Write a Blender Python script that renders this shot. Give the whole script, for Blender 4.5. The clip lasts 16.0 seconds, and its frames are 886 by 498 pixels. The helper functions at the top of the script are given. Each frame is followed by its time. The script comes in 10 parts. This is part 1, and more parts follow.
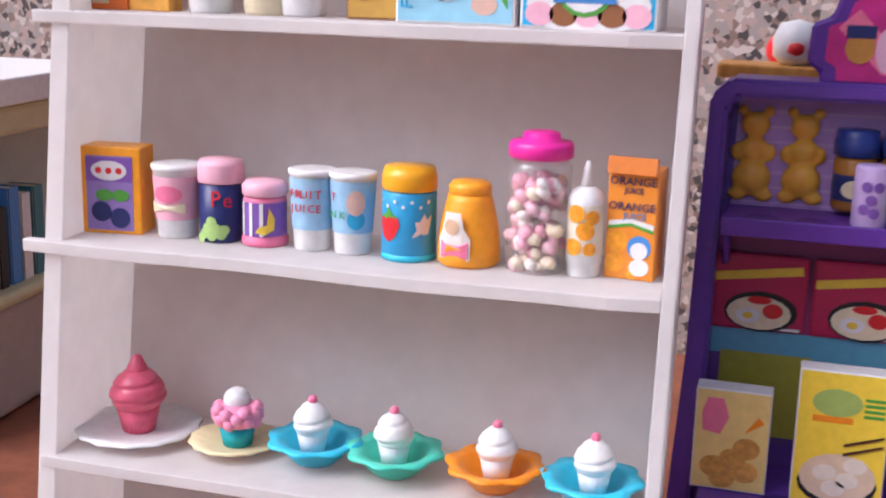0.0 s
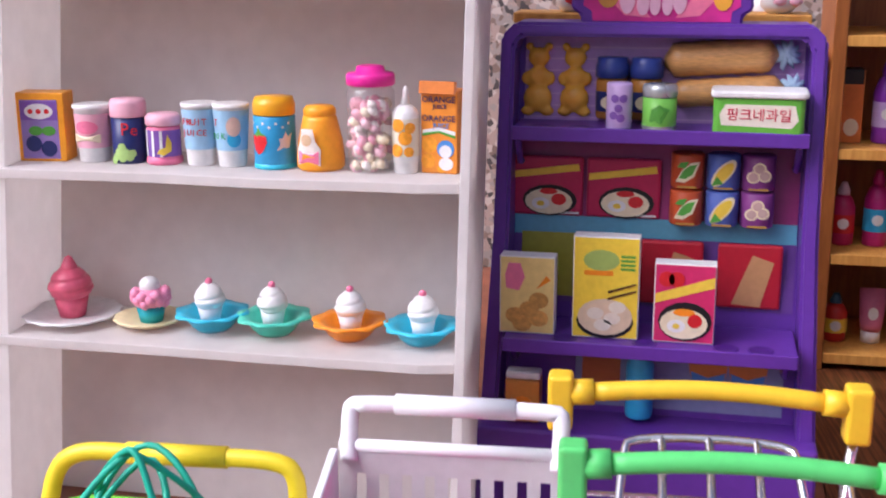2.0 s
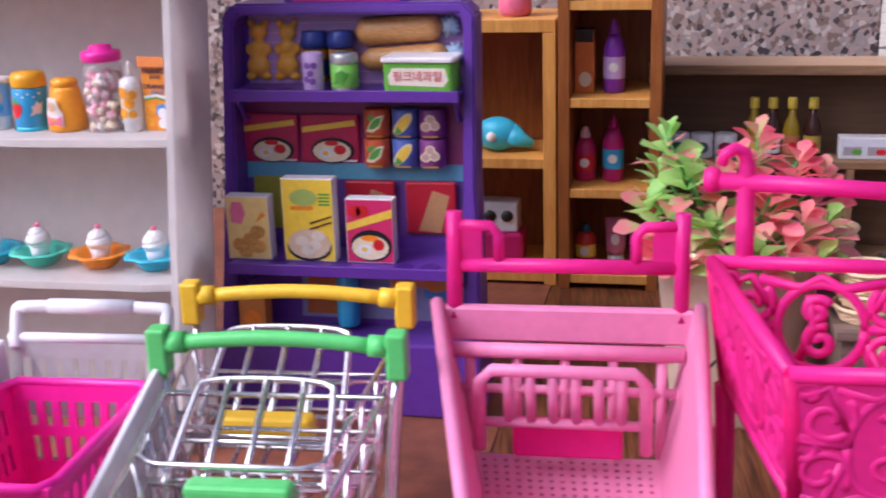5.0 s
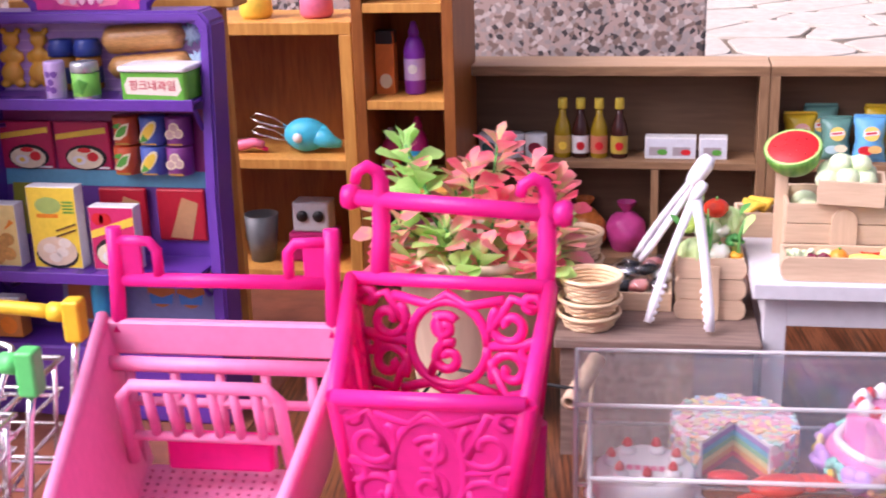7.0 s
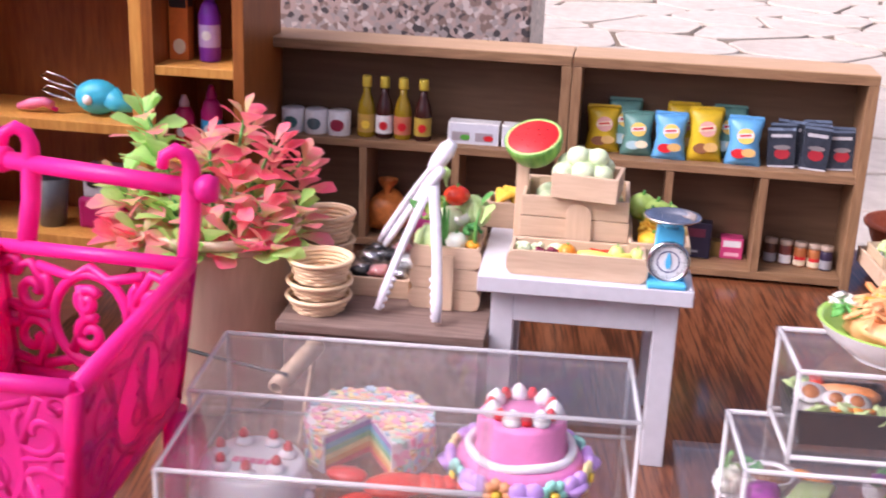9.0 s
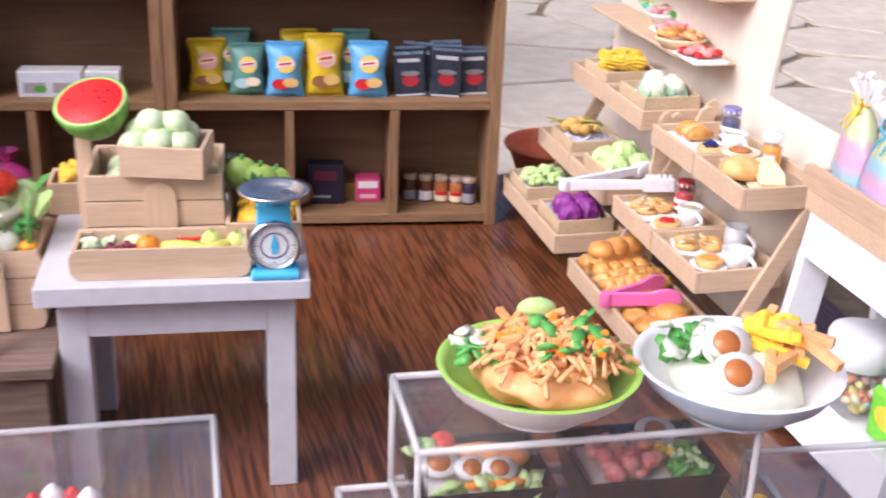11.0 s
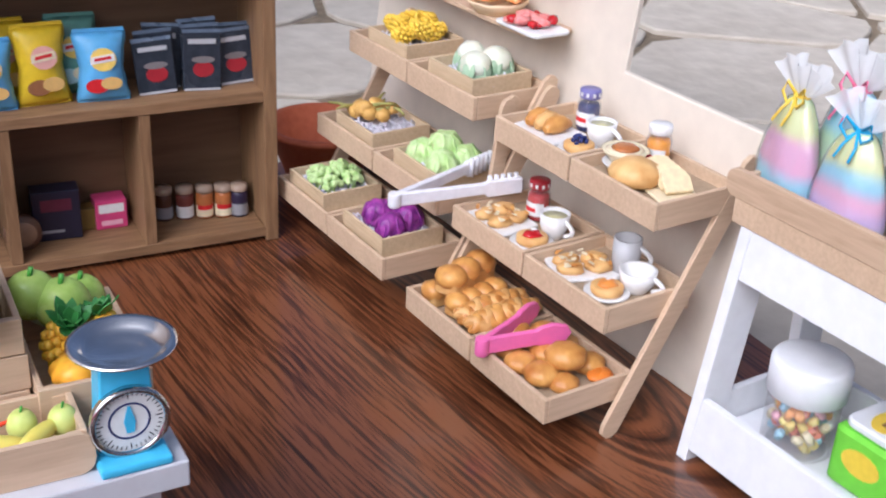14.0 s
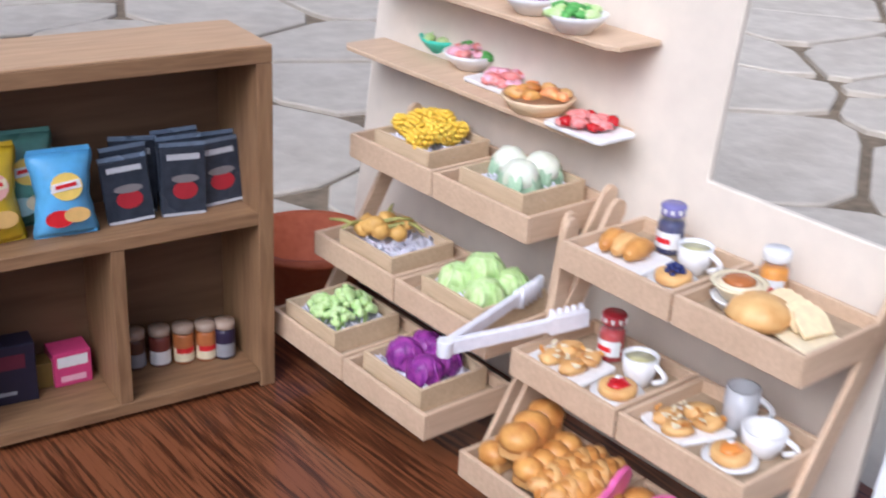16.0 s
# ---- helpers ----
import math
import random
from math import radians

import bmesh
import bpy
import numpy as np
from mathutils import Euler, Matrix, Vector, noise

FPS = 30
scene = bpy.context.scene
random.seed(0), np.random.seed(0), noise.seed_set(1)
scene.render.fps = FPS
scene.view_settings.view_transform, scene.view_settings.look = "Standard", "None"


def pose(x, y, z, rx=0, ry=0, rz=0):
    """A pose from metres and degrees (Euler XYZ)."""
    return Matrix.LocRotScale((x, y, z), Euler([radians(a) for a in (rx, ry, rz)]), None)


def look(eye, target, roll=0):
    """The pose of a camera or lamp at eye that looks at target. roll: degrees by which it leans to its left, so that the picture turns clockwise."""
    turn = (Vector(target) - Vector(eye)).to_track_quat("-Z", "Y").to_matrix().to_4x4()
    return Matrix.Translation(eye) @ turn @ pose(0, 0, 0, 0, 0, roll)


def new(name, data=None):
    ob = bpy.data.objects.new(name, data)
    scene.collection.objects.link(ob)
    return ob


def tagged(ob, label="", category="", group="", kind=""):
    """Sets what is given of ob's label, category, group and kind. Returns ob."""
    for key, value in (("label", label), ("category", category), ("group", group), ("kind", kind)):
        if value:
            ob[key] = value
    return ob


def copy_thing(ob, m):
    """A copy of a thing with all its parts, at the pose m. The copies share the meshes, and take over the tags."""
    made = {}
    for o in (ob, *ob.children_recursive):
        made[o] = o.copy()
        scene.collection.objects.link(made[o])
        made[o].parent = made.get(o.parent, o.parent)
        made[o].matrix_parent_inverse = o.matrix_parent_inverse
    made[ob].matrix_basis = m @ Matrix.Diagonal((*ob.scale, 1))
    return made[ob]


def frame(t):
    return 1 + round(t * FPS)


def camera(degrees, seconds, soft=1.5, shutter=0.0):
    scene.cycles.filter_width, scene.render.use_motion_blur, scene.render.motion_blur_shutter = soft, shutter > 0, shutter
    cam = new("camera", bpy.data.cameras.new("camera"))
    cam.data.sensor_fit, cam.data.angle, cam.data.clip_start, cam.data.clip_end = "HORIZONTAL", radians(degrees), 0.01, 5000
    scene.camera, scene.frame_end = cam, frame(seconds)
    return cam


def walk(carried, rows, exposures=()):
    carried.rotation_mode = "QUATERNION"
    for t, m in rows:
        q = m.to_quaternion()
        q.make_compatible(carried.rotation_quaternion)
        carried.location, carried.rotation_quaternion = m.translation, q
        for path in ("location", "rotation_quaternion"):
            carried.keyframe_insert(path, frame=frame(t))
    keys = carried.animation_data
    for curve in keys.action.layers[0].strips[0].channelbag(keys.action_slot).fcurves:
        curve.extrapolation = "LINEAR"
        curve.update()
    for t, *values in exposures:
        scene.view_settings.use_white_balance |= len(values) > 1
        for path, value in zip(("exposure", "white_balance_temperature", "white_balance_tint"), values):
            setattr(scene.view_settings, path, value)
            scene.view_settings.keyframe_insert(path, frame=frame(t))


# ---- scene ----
cam = camera(40.5, 16.0, soft=1.9, shutter=0.5)
# the path: seconds, eye and target in decimetres, roll
PATH = [
    (0, (0.486, -0.087, 2.452), (-0.062, 1.78, 1.991), 1.5),
    (0.5, (0.634, -0.458, 2.577), (0.116, 1.419, 2.119), 0.7),
    (1, (0.829, -0.837, 2.534), (0.364, 1.054, 2.08), 0.6),
    (1.5, (0.946, -1.021, 2.452), (0.523, 0.87, 1.956), 0.2),
    (2, (1.041, -1.228, 2.47), (0.637, 0.664, 1.967), -0.2),
    (2.5, (1.133, -1.616, 2.493), (0.729, 0.268, 1.954), -0.9),
    (3, (1.235, -1.954, 2.532), (0.831, -0.069, 1.998), -1.4),
    (3.5, (1.451, -2.125, 2.585), (1.044, -0.254, 2.007), -1.9),
    (4, (1.814, -2.172, 2.648), (1.403, -0.312, 2.04), -2.3),
    (4.5, (2.219, -2.133, 2.699), (1.813, -0.273, 2.088), -2.2),
    (5, (2.629, -2.062, 2.687), (2.226, -0.192, 2.104), -1.8),
    (5.2, (2.775, -2.025, 2.71), (2.371, -0.161, 2.109), -1.6),
    (7.3, (4.061, -1.762, 2.783), (3.67, 0.101, 2.171), -1.9),
    (7.5, (4.17, -1.714, 2.761), (3.797, 0.153, 2.146), -1.1),
    (8, (4.484, -1.598, 2.706), (4.186, 0.282, 2.092), -0.2),
    (8.5, (4.668, -1.532, 2.722), (4.415, 0.353, 2.103), 0.4),
    (9, (4.815, -1.454, 2.722), (4.531, 0.419, 2.08), 2.3),
    (9.5, (5.005, -1.275, 2.685), (4.839, 0.6, 2.009), 2.7),
    (10, (5.067, -1.009, 2.684), (5.031, 0.863, 1.981), 2.3),
    (10.2, (5.08, -0.891, 2.693), (5.098, 0.977, 1.98), 2.2),
    (12.3, (4.994, 0.454, 2.579), (5.576, 2.185, 1.764), 3.0),
    (12.5, (4.949, 0.552, 2.613), (5.553, 2.278, 1.802), 3.1),
    (13, (4.816, 0.766, 2.654), (5.453, 2.471, 1.823), 3.0),
    (13.5, (4.765, 1.019, 2.685), (5.479, 2.684, 1.838), 3.1),
    (14, (4.604, 1.224, 2.664), (5.433, 2.811, 1.772), 3.1),
    (14.5, (4.287, 1.417, 2.611), (5.261, 2.915, 1.714), 3.4),
    (15, (4.14, 1.647, 2.603), (5.195, 3.125, 1.765), 2.5),
    (15.5, (4.227, 2.025, 2.609), (5.334, 3.478, 1.795), 2.8),
    (16, (4.494, 2.371, 2.568), (5.513, 3.891, 1.762), 3.1),
]
walk(cam, [(t, look(Vector(e) * 0.1, Vector(g) * 0.1, roll)) for t, e, g, roll in PATH],
     exposures=[(0, -0.44, 5550, 15), (2.5, -0.48, 5600, 18), (5.2, -0.6, 5450, 23), (7.3, 0.0, 5750, 28), (10.2, -0.2, 5750, 21), (12.4, -0.64, 5450, 10), (13.3, -0.77, 5400, 11), (14.5, -0.73, 5300, 10), (16, -0.74, 5200, 10)])


# ---- world and light ----
world = bpy.data.worlds.new("sky")
scene.world = world
world.use_nodes = True
_n = world.node_tree.nodes
_sky = _n.new("ShaderNodeTexSky")
_sky.sky_type = "NISHITA"
_sky.sun_disc = False
_sky.sun_elevation, _sky.sun_rotation = radians(45), radians(238)
_sky.air_density, _sky.dust_density, _sky.ozone_density = 0.4, 9.0, 0.3
world.node_tree.links.new(_sky.outputs[0], _n["Background"].inputs[0])
_n["Background"].inputs[1].default_value = 0.235
sun = new("sun", bpy.data.lights.new("sun", "SUN"))
sun.data.energy, sun.data.angle, sun.data.color = 1.5, radians(48), (1.0, 0.985, 0.965)
sun.matrix_world = look((-2.1, -1.1, 2.7), (0.3, 0.4, 0))
tagged(sun, kind="structure")


# ---- materials ----
def mat(name, col, rough=0.5, metal=0.0, var=0.08, size=0.004, bump=0.0, bsize=None, spec=0.5, col2=None, big=0.05,
        trans=0.0, ior=1.45, sss=0.0, stretch=None, coat=0.0, alpha=1.0):
    """A surface with grain at two sizes (metres), colour shift, roughness shift and relief."""
    m = bpy.data.materials.new(name)
    m.use_nodes = True
    nt = m.node_tree
    N, L = nt.nodes, nt.links
    b = N["Principled BSDF"]
    b.inputs["Metallic"].default_value = metal
    b.inputs["IOR"].default_value = ior
    b.inputs["Specular IOR Level"].default_value = spec
    b.inputs["Transmission Weight"].default_value = trans
    b.inputs["Subsurface Weight"].default_value = sss
    b.inputs["Subsurface Radius"].default_value = (0.004, 0.003, 0.002)
    b.inputs["Coat Weight"].default_value = coat
    b.inputs["Alpha"].default_value = alpha
    tc = N.new("ShaderNodeTexCoord")
    mp = N.new("ShaderNodeMapping")
    L.new(tc.outputs["Object"], mp.inputs[0])
    oi = N.new("ShaderNodeObjectInfo")
    off = N.new("ShaderNodeVectorMath")
    off.operation = "SCALE"
    off.inputs[0].default_value = (3.7, 1.9, 2.3)
    L.new(oi.outputs["Random"], off.inputs["Scale"])
    L.new(off.outputs[0], mp.inputs["Location"])
    if stretch:
        mp.inputs["Scale"].default_value = stretch
    fine = N.new("ShaderNodeTexNoise")
    fine.inputs["Scale"].default_value = 1.0 / size
    fine.inputs["Detail"].default_value = 5
    L.new(mp.outputs[0], fine.inputs[0])
    wide = N.new("ShaderNodeTexNoise")
    wide.inputs["Scale"].default_value = 1.0 / big
    wide.inputs["Detail"].default_value = 3
    L.new(mp.outputs[0], wide.inputs[0])
    mixn = N.new("ShaderNodeMath")
    mixn.operation = "MULTIPLY_ADD"
    mixn.inputs[1].default_value = 0.6
    half = N.new("ShaderNodeMath")
    half.operation = "MULTIPLY"
    half.inputs[1].default_value = 0.4
    L.new(wide.outputs[0], half.inputs[0])
    L.new(fine.outputs[0], mixn.inputs[0])
    L.new(half.outputs[0], mixn.inputs[2])
    ramp = N.new("ShaderNodeValToRGB")
    c = (*col, 1)
    if col2 is None:
        lo = [max(0, v * (1 - var)) for v in col]
        hi = [min(1, v * (1 + var)) for v in col]
    else:
        lo, hi = col2, col
    ramp.color_ramp.elements[0].position, ramp.color_ramp.elements[1].position = 0.36, 0.64
    ramp.color_ramp.elements[0].color, ramp.color_ramp.elements[1].color = (*lo, 1), (*hi, 1)
    L.new(mixn.outputs[0], ramp.inputs[0])
    L.new(ramp.outputs[0], b.inputs["Base Color"])
    rr = N.new("ShaderNodeMapRange")
    rr.inputs["To Min"].default_value, rr.inputs["To Max"].default_value = max(0.02, rough - 0.06), min(1, rough + 0.08)
    L.new(wide.outputs[0], rr.inputs[0])
    L.new(rr.outputs[0], b.inputs["Roughness"])
    if bump:
        bn = N.new("ShaderNodeBump")
        bn.inputs["Strength"].default_value = bump
        bn.inputs["Distance"].default_value = (bsize or size) * 0.3
        L.new(fine.outputs[0], bn.inputs["Height"])
        L.new(bn.outputs[0], b.inputs["Normal"])
    return m


def thin(m, share):
    """Lets a share of the light through, as thin coloured plastic does."""
    N, L = m.node_tree.nodes, m.node_tree.links
    p = N["Principled BSDF"]
    tr = N.new("ShaderNodeBsdfTranslucent")
    L.new(p.inputs["Base Color"].links[0].from_socket, tr.inputs[0])
    mx = N.new("ShaderNodeMixShader")
    mx.inputs[0].default_value = share
    L.new(p.outputs[0], mx.inputs[1])
    L.new(tr.outputs[0], mx.inputs[2])
    L.new(mx.outputs[0], N["Material Output"].inputs[0])
    return m


def wood(name, light, dark, along=(1, 12, 12), scale=60.0, rough=0.5, bump=0.15, coat=0.0, contrast=(0.35, 0.65), wave=0.0):
    """Wood: streaks drawn out along one axis over slow blotches."""
    m = bpy.data.materials.new(name)
    m.use_nodes = True
    nt = m.node_tree
    N, L = nt.nodes, nt.links
    b = N["Principled BSDF"]
    tc = N.new("ShaderNodeTexCoord")
    mp = N.new("ShaderNodeMapping")
    L.new(tc.outputs["Object"], mp.inputs[0])
    mp.inputs["Scale"].default_value = along
    oi = N.new("ShaderNodeObjectInfo")
    off = N.new("ShaderNodeVectorMath")
    off.operation = "SCALE"
    off.inputs[0].default_value = (5.1, 7.3, 3.9)
    L.new(oi.outputs["Random"], off.inputs["Scale"])
    L.new(off.outputs[0], mp.inputs["Location"])
    n1 = N.new("ShaderNodeTexNoise")
    n1.inputs["Scale"].default_value = scale
    n1.inputs["Detail"].default_value = 6
    n1.inputs["Distortion"].default_value = 0.4
    L.new(mp.outputs[0], n1.inputs[0])
    n2 = N.new("ShaderNodeTexNoise")
    n2.inputs["Scale"].default_value = scale * 0.15
    L.new(mp.outputs[0], n2.inputs[0])
    add = N.new("ShaderNodeMath")
    add.operation = "MULTIPLY_ADD"
    add.inputs[1].default_value = 0.65
    hf = N.new("ShaderNodeMath")
    hf.operation = "MULTIPLY"
    hf.inputs[1].default_value = 0.35
    L.new(n2.outputs[0], hf.inputs[0])
    L.new(n1.outputs[0], add.inputs[0])
    L.new(hf.outputs[0], add.inputs[2])
    ramp = N.new("ShaderNodeValToRGB")
    ramp.color_ramp.elements[0].position, ramp.color_ramp.elements[1].position = contrast
    ramp.color_ramp.elements[0].color, ramp.color_ramp.elements[1].color = (*dark, 1), (*light, 1)
    L.new(add.outputs[0], ramp.inputs[0])
    L.new(ramp.outputs[0], b.inputs["Base Color"])
    b.inputs["Roughness"].default_value = rough
    b.inputs["Coat Weight"].default_value = coat
    b.inputs["Coat Roughness"].default_value = 0.12
    bn = N.new("ShaderNodeBump")
    bn.inputs["Strength"].default_value = bump
    bn.inputs["Distance"].default_value = 0.0006
    L.new(n1.outputs[0], bn.inputs["Height"])
    L.new(bn.outputs[0], b.inputs["Normal"])
    return m


# ---- mesh tools: all lengths in centimetres ----
def bm_new():
    return bmesh.new()


def join(bm, other, m=None):
    """Copies another bmesh into bm and frees it."""
    if m is not None:
        bmesh.ops.transform(other, matrix=m, verts=other.verts)
    vs = {v: bm.verts.new(v.co) for v in other.verts}
    for f in other.faces:
        try:
            nf = bm.faces.new([vs[v] for v in f.verts])
            nf.smooth, nf.material_index = f.smooth, f.material_index
        except ValueError:
            pass
    other.free()
    return bm


def box(bm, x0, y0, z0, x1, y1, z1, bev=0.0, m=None, mi=0, seg=2):
    b = bmesh.new()
    bmesh.ops.create_cube(b, size=1, matrix=Matrix.Translation(((x0 + x1) / 2, (y0 + y1) / 2, (z0 + z1) / 2)) @
                          Matrix.Diagonal((abs(x1 - x0), abs(y1 - y0), abs(z1 - z0), 1)))
    if bev:
        bmesh.ops.bevel(b, geom=list(b.edges), offset=bev, segments=seg, profile=0.5, affect="EDGES")
    for f in b.faces:
        f.material_index = mi
    return join(bm, b, m)


def lathe(bm, prof, seg=24, c=(0, 0, 0), smooth=True, mi=0, m=None, wob=None, cap=True):
    """Turns a profile of (radius, height) round the z axis; wob(angle, i) scales the radius."""
    b = bmesh.new()
    rings = []
    for i, (r, z) in enumerate(prof):
        if r < 1e-6:
            rings.append([b.verts.new((c[0], c[1], c[2] + z))])
        else:
            ring = []
            for k in range(seg):
                a = 2 * math.pi * k / seg
                s = r * (wob(a, i) if wob else 1)
                ring.append(b.verts.new((c[0] + s * math.cos(a), c[1] + s * math.sin(a), c[2] + z)))
            rings.append(ring)
    for p, q in zip(rings, rings[1:]):
        for k in range(seg):
            a, bb = k, (k + 1) % seg
            if len(p) == 1 and len(q) == 1:
                continue
            if len(p) == 1:
                f = b.faces.new((p[0], q[bb], q[a]))
            elif len(q) == 1:
                f = b.faces.new((p[a], p[bb], q[0]))
            else:
                f = b.faces.new((p[a], p[bb], q[bb], q[a]))
            f.smooth = smooth
    if cap:
        for ring, flip in ((rings[0], True), (rings[-1], False)):
            if len(ring) > 2:
                f = b.faces.new(list(reversed(ring)) if flip else ring)
    for f in b.faces:
        f.material_index = mi
    return join(bm, b, m)


def tube(bm, pts, r, seg=8, closed=False, mi=0, flat=1.0):
    """A round rod along a line of points; r may be a list."""
    b = bmesh.new()
    P = [Vector(p) for p in pts]
    n = len(P)
    rings = []
    up = None
    for i, p in enumerate(P):
        a = P[(i - 1) % n] if (closed or i > 0) else p
        c = P[(i + 1) % n] if (closed or i < n - 1) else p
        d = (c - a).normalized()
        if up is None:
            up = Vector((0, 0, 1)) if abs(d.z) < 0.9 else Vector((1, 0, 0))
        s = d.cross(up).normalized()
        up = s.cross(d).normalized()
        rad = r[i] if isinstance(r, (list, tuple)) else r
        rings.append([b.verts.new(p + rad * (math.cos(2 * math.pi * k / seg) * s + flat * math.sin(2 * math.pi * k / seg) * up)) for k in range(seg)])
    pairs = list(zip(rings, rings[1:])) + ([(rings[-1], rings[0])] if closed else [])
    for p, q in pairs:
        for k in range(seg):
            f = b.faces.new((p[k], p[(k + 1) % seg], q[(k + 1) % seg], q[k]))
            f.smooth = True
    if not closed:
        b.faces.new(list(reversed(rings[0])))
        b.faces.new(rings[-1])
    bmesh.ops.recalc_face_normals(b, faces=b.faces)
    for f in b.faces:
        f.material_index = mi
    return join(bm, b)


def eased(pts, times=2):
    """A line of points with its corners cut round."""
    P = [Vector(p) for p in pts]
    for _ in range(times):
        out = [P[0]]
        for a, b in zip(P, P[1:]):
            out += [a.lerp(b, 0.25), a.lerp(b, 0.75)]
        P = out + [P[-1]]
    return P


def blob(bm, c, r, s=(1, 1, 1), sub=2, jit=0.0, rot=(0, 0, 0), mi=0, seed=0):
    """A ball, stretched and uneven."""
    b = bmesh.new()
    bmesh.ops.create_icosphere(b, subdivisions=sub, radius=r)
    if jit:
        for v in b.verts:
            v.co *= 1 + jit * noise.noise(v.co / r * 1.7 + Vector((seed * 3.1, seed * 1.7, 0)))
    for f in b.faces:
        f.smooth, f.material_index = True, mi
    return join(bm, b, Matrix.LocRotScale(c, Euler([radians(a) for a in rot]), s))


def plate(bm, pts, z0, z1, m=None, mi=0, bev=0.0):
    """A flat outline in x, y pulled up from z0 to z1."""
    b = bmesh.new()
    lo = [b.verts.new((x, y, z0)) for x, y in pts]
    hi = [b.verts.new((x, y, z1)) for x, y in pts]
    b.faces.new(list(reversed(lo)))
    top = b.faces.new(hi)
    n = len(pts)
    for i in range(n):
        b.faces.new((lo[i], lo[(i + 1) % n], hi[(i + 1) % n], hi[i]))
    bmesh.ops.recalc_face_normals(b, faces=b.faces)
    if bev:
        bmesh.ops.bevel(b, geom=[e for e in b.edges], offset=bev, segments=1, affect="EDGES")
    for f in b.faces:
        f.material_index = mi
    return join(bm, b, m)


def ring_pts(cx, cy, rx, ry=None, n=20, a0=0.0, a1=360.0):
    ry = rx if ry is None else ry
    full = abs(a1 - a0) >= 359.9
    return [(cx + rx * math.cos(radians(a0 + (a1 - a0) * k / (n if full else n - 1))), cy + ry * math.sin(radians(a0 + (a1 - a0) * k / (n if full else n - 1)))) for k in range(n)]


def round_rect(x0, y0, x1, y1, r, n=4):
    out = []
    for cx, cy, a in ((x1 - r, y1 - r, 0), (x0 + r, y1 - r, 90), (x0 + r, y0 + r, 180), (x1 - r, y0 + r, 270)):
        for k in range(n + 1):
            t = radians(a + 90 * k / n)
            out.append((cx + r * math.cos(t), cy + r * math.sin(t)))
    return out


UP = pose(0, 0, 0, 90, 0, 0)      # lays an x, y outline upright, facing -y


def thing(name, label, category, at=(0, 0, 0), rz=0.0, group="", kind="", rx=0.0, ry=0.0):
    ob = new(name)
    ob.empty_display_size = 0.01
    ob.matrix_world = pose(at[0] / 100, at[1] / 100, at[2] / 100, rx, ry, rz)
    return tagged(ob, label, category, group, kind)


def mesh_of(name, bm, mats, sharp=35):
    bmesh.ops.transform(bm, matrix=Matrix.Diagonal((0.01, 0.01, 0.01, 1)), verts=bm.verts)
    me = bpy.data.meshes.new(name)
    bm.to_mesh(me)
    bm.free()
    for m in (mats if isinstance(mats, (list, tuple)) else [mats]):
        me.materials.append(m)
    return me


def part(name, bm, mats, parent, label="", m=None):
    """One mesh under a thing or a part."""
    ob = new(name, mesh_of(name, bm, mats))
    ob.parent = parent
    if m is not None:
        ob.matrix_basis = m
    return tagged(ob, label)


def pieces(name, bm, mats, parent, label=""):
    """Every loose piece of a bmesh as a part of its own."""
    left = set(bm.verts)
    while left:
        todo = [left.pop()]
        island = set(todo)
        while todo:
            for e in todo.pop().link_edges:
                for v in e.verts:
                    if v in left:
                        left.discard(v)
                        island.add(v)
                        todo.append(v)
        b = bmesh.new()
        vs = {v: b.verts.new(v.co) for v in island}
        for f in {f for v in island for f in v.link_faces}:
            b.faces.new([vs[v] for v in f.verts]).smooth = f.smooth
        part(name, b, mats, parent, label)
    bm.free()


def solid(name, bm, mats, label, category, kind="", group="", at=(0, 0, 0), rz=0.0, rx=0.0, ry=0.0):
    """A thing that is one mesh."""
    ob = new(name, mesh_of(name, bm, mats))
    ob.matrix_world = pose(at[0] / 100, at[1] / 100, at[2] / 100, rx, ry, rz)
    return tagged(ob, label, category, group, kind)


def words(text, size, mats, parent, m, name="lettering", depth=0.01, align="CENTER"):
    """Raised letters in the built-in font; size in centimetres; m in centimetres."""
    cu = bpy.data.curves.new(name, "FONT")
    cu.body, cu.size, cu.extrude, cu.align_x, cu.align_y = text, size / 100, depth / 100, align, "CENTER"
    cu.resolution_u = 2
    ob = new(name, cu)
    dg = bpy.context.evaluated_depsgraph_get()
    me = bpy.data.meshes.new_from_object(ob.evaluated_get(dg))
    bpy.data.objects.remove(ob)
    bpy.data.curves.remove(cu)
    me.materials.append(mats)
    o = new(name, me)
    o.parent = parent
    mm = m.copy()
    mm.translation = mm.translation * 0.01
    o.matrix_basis = mm
    return o



# ---- colours ----


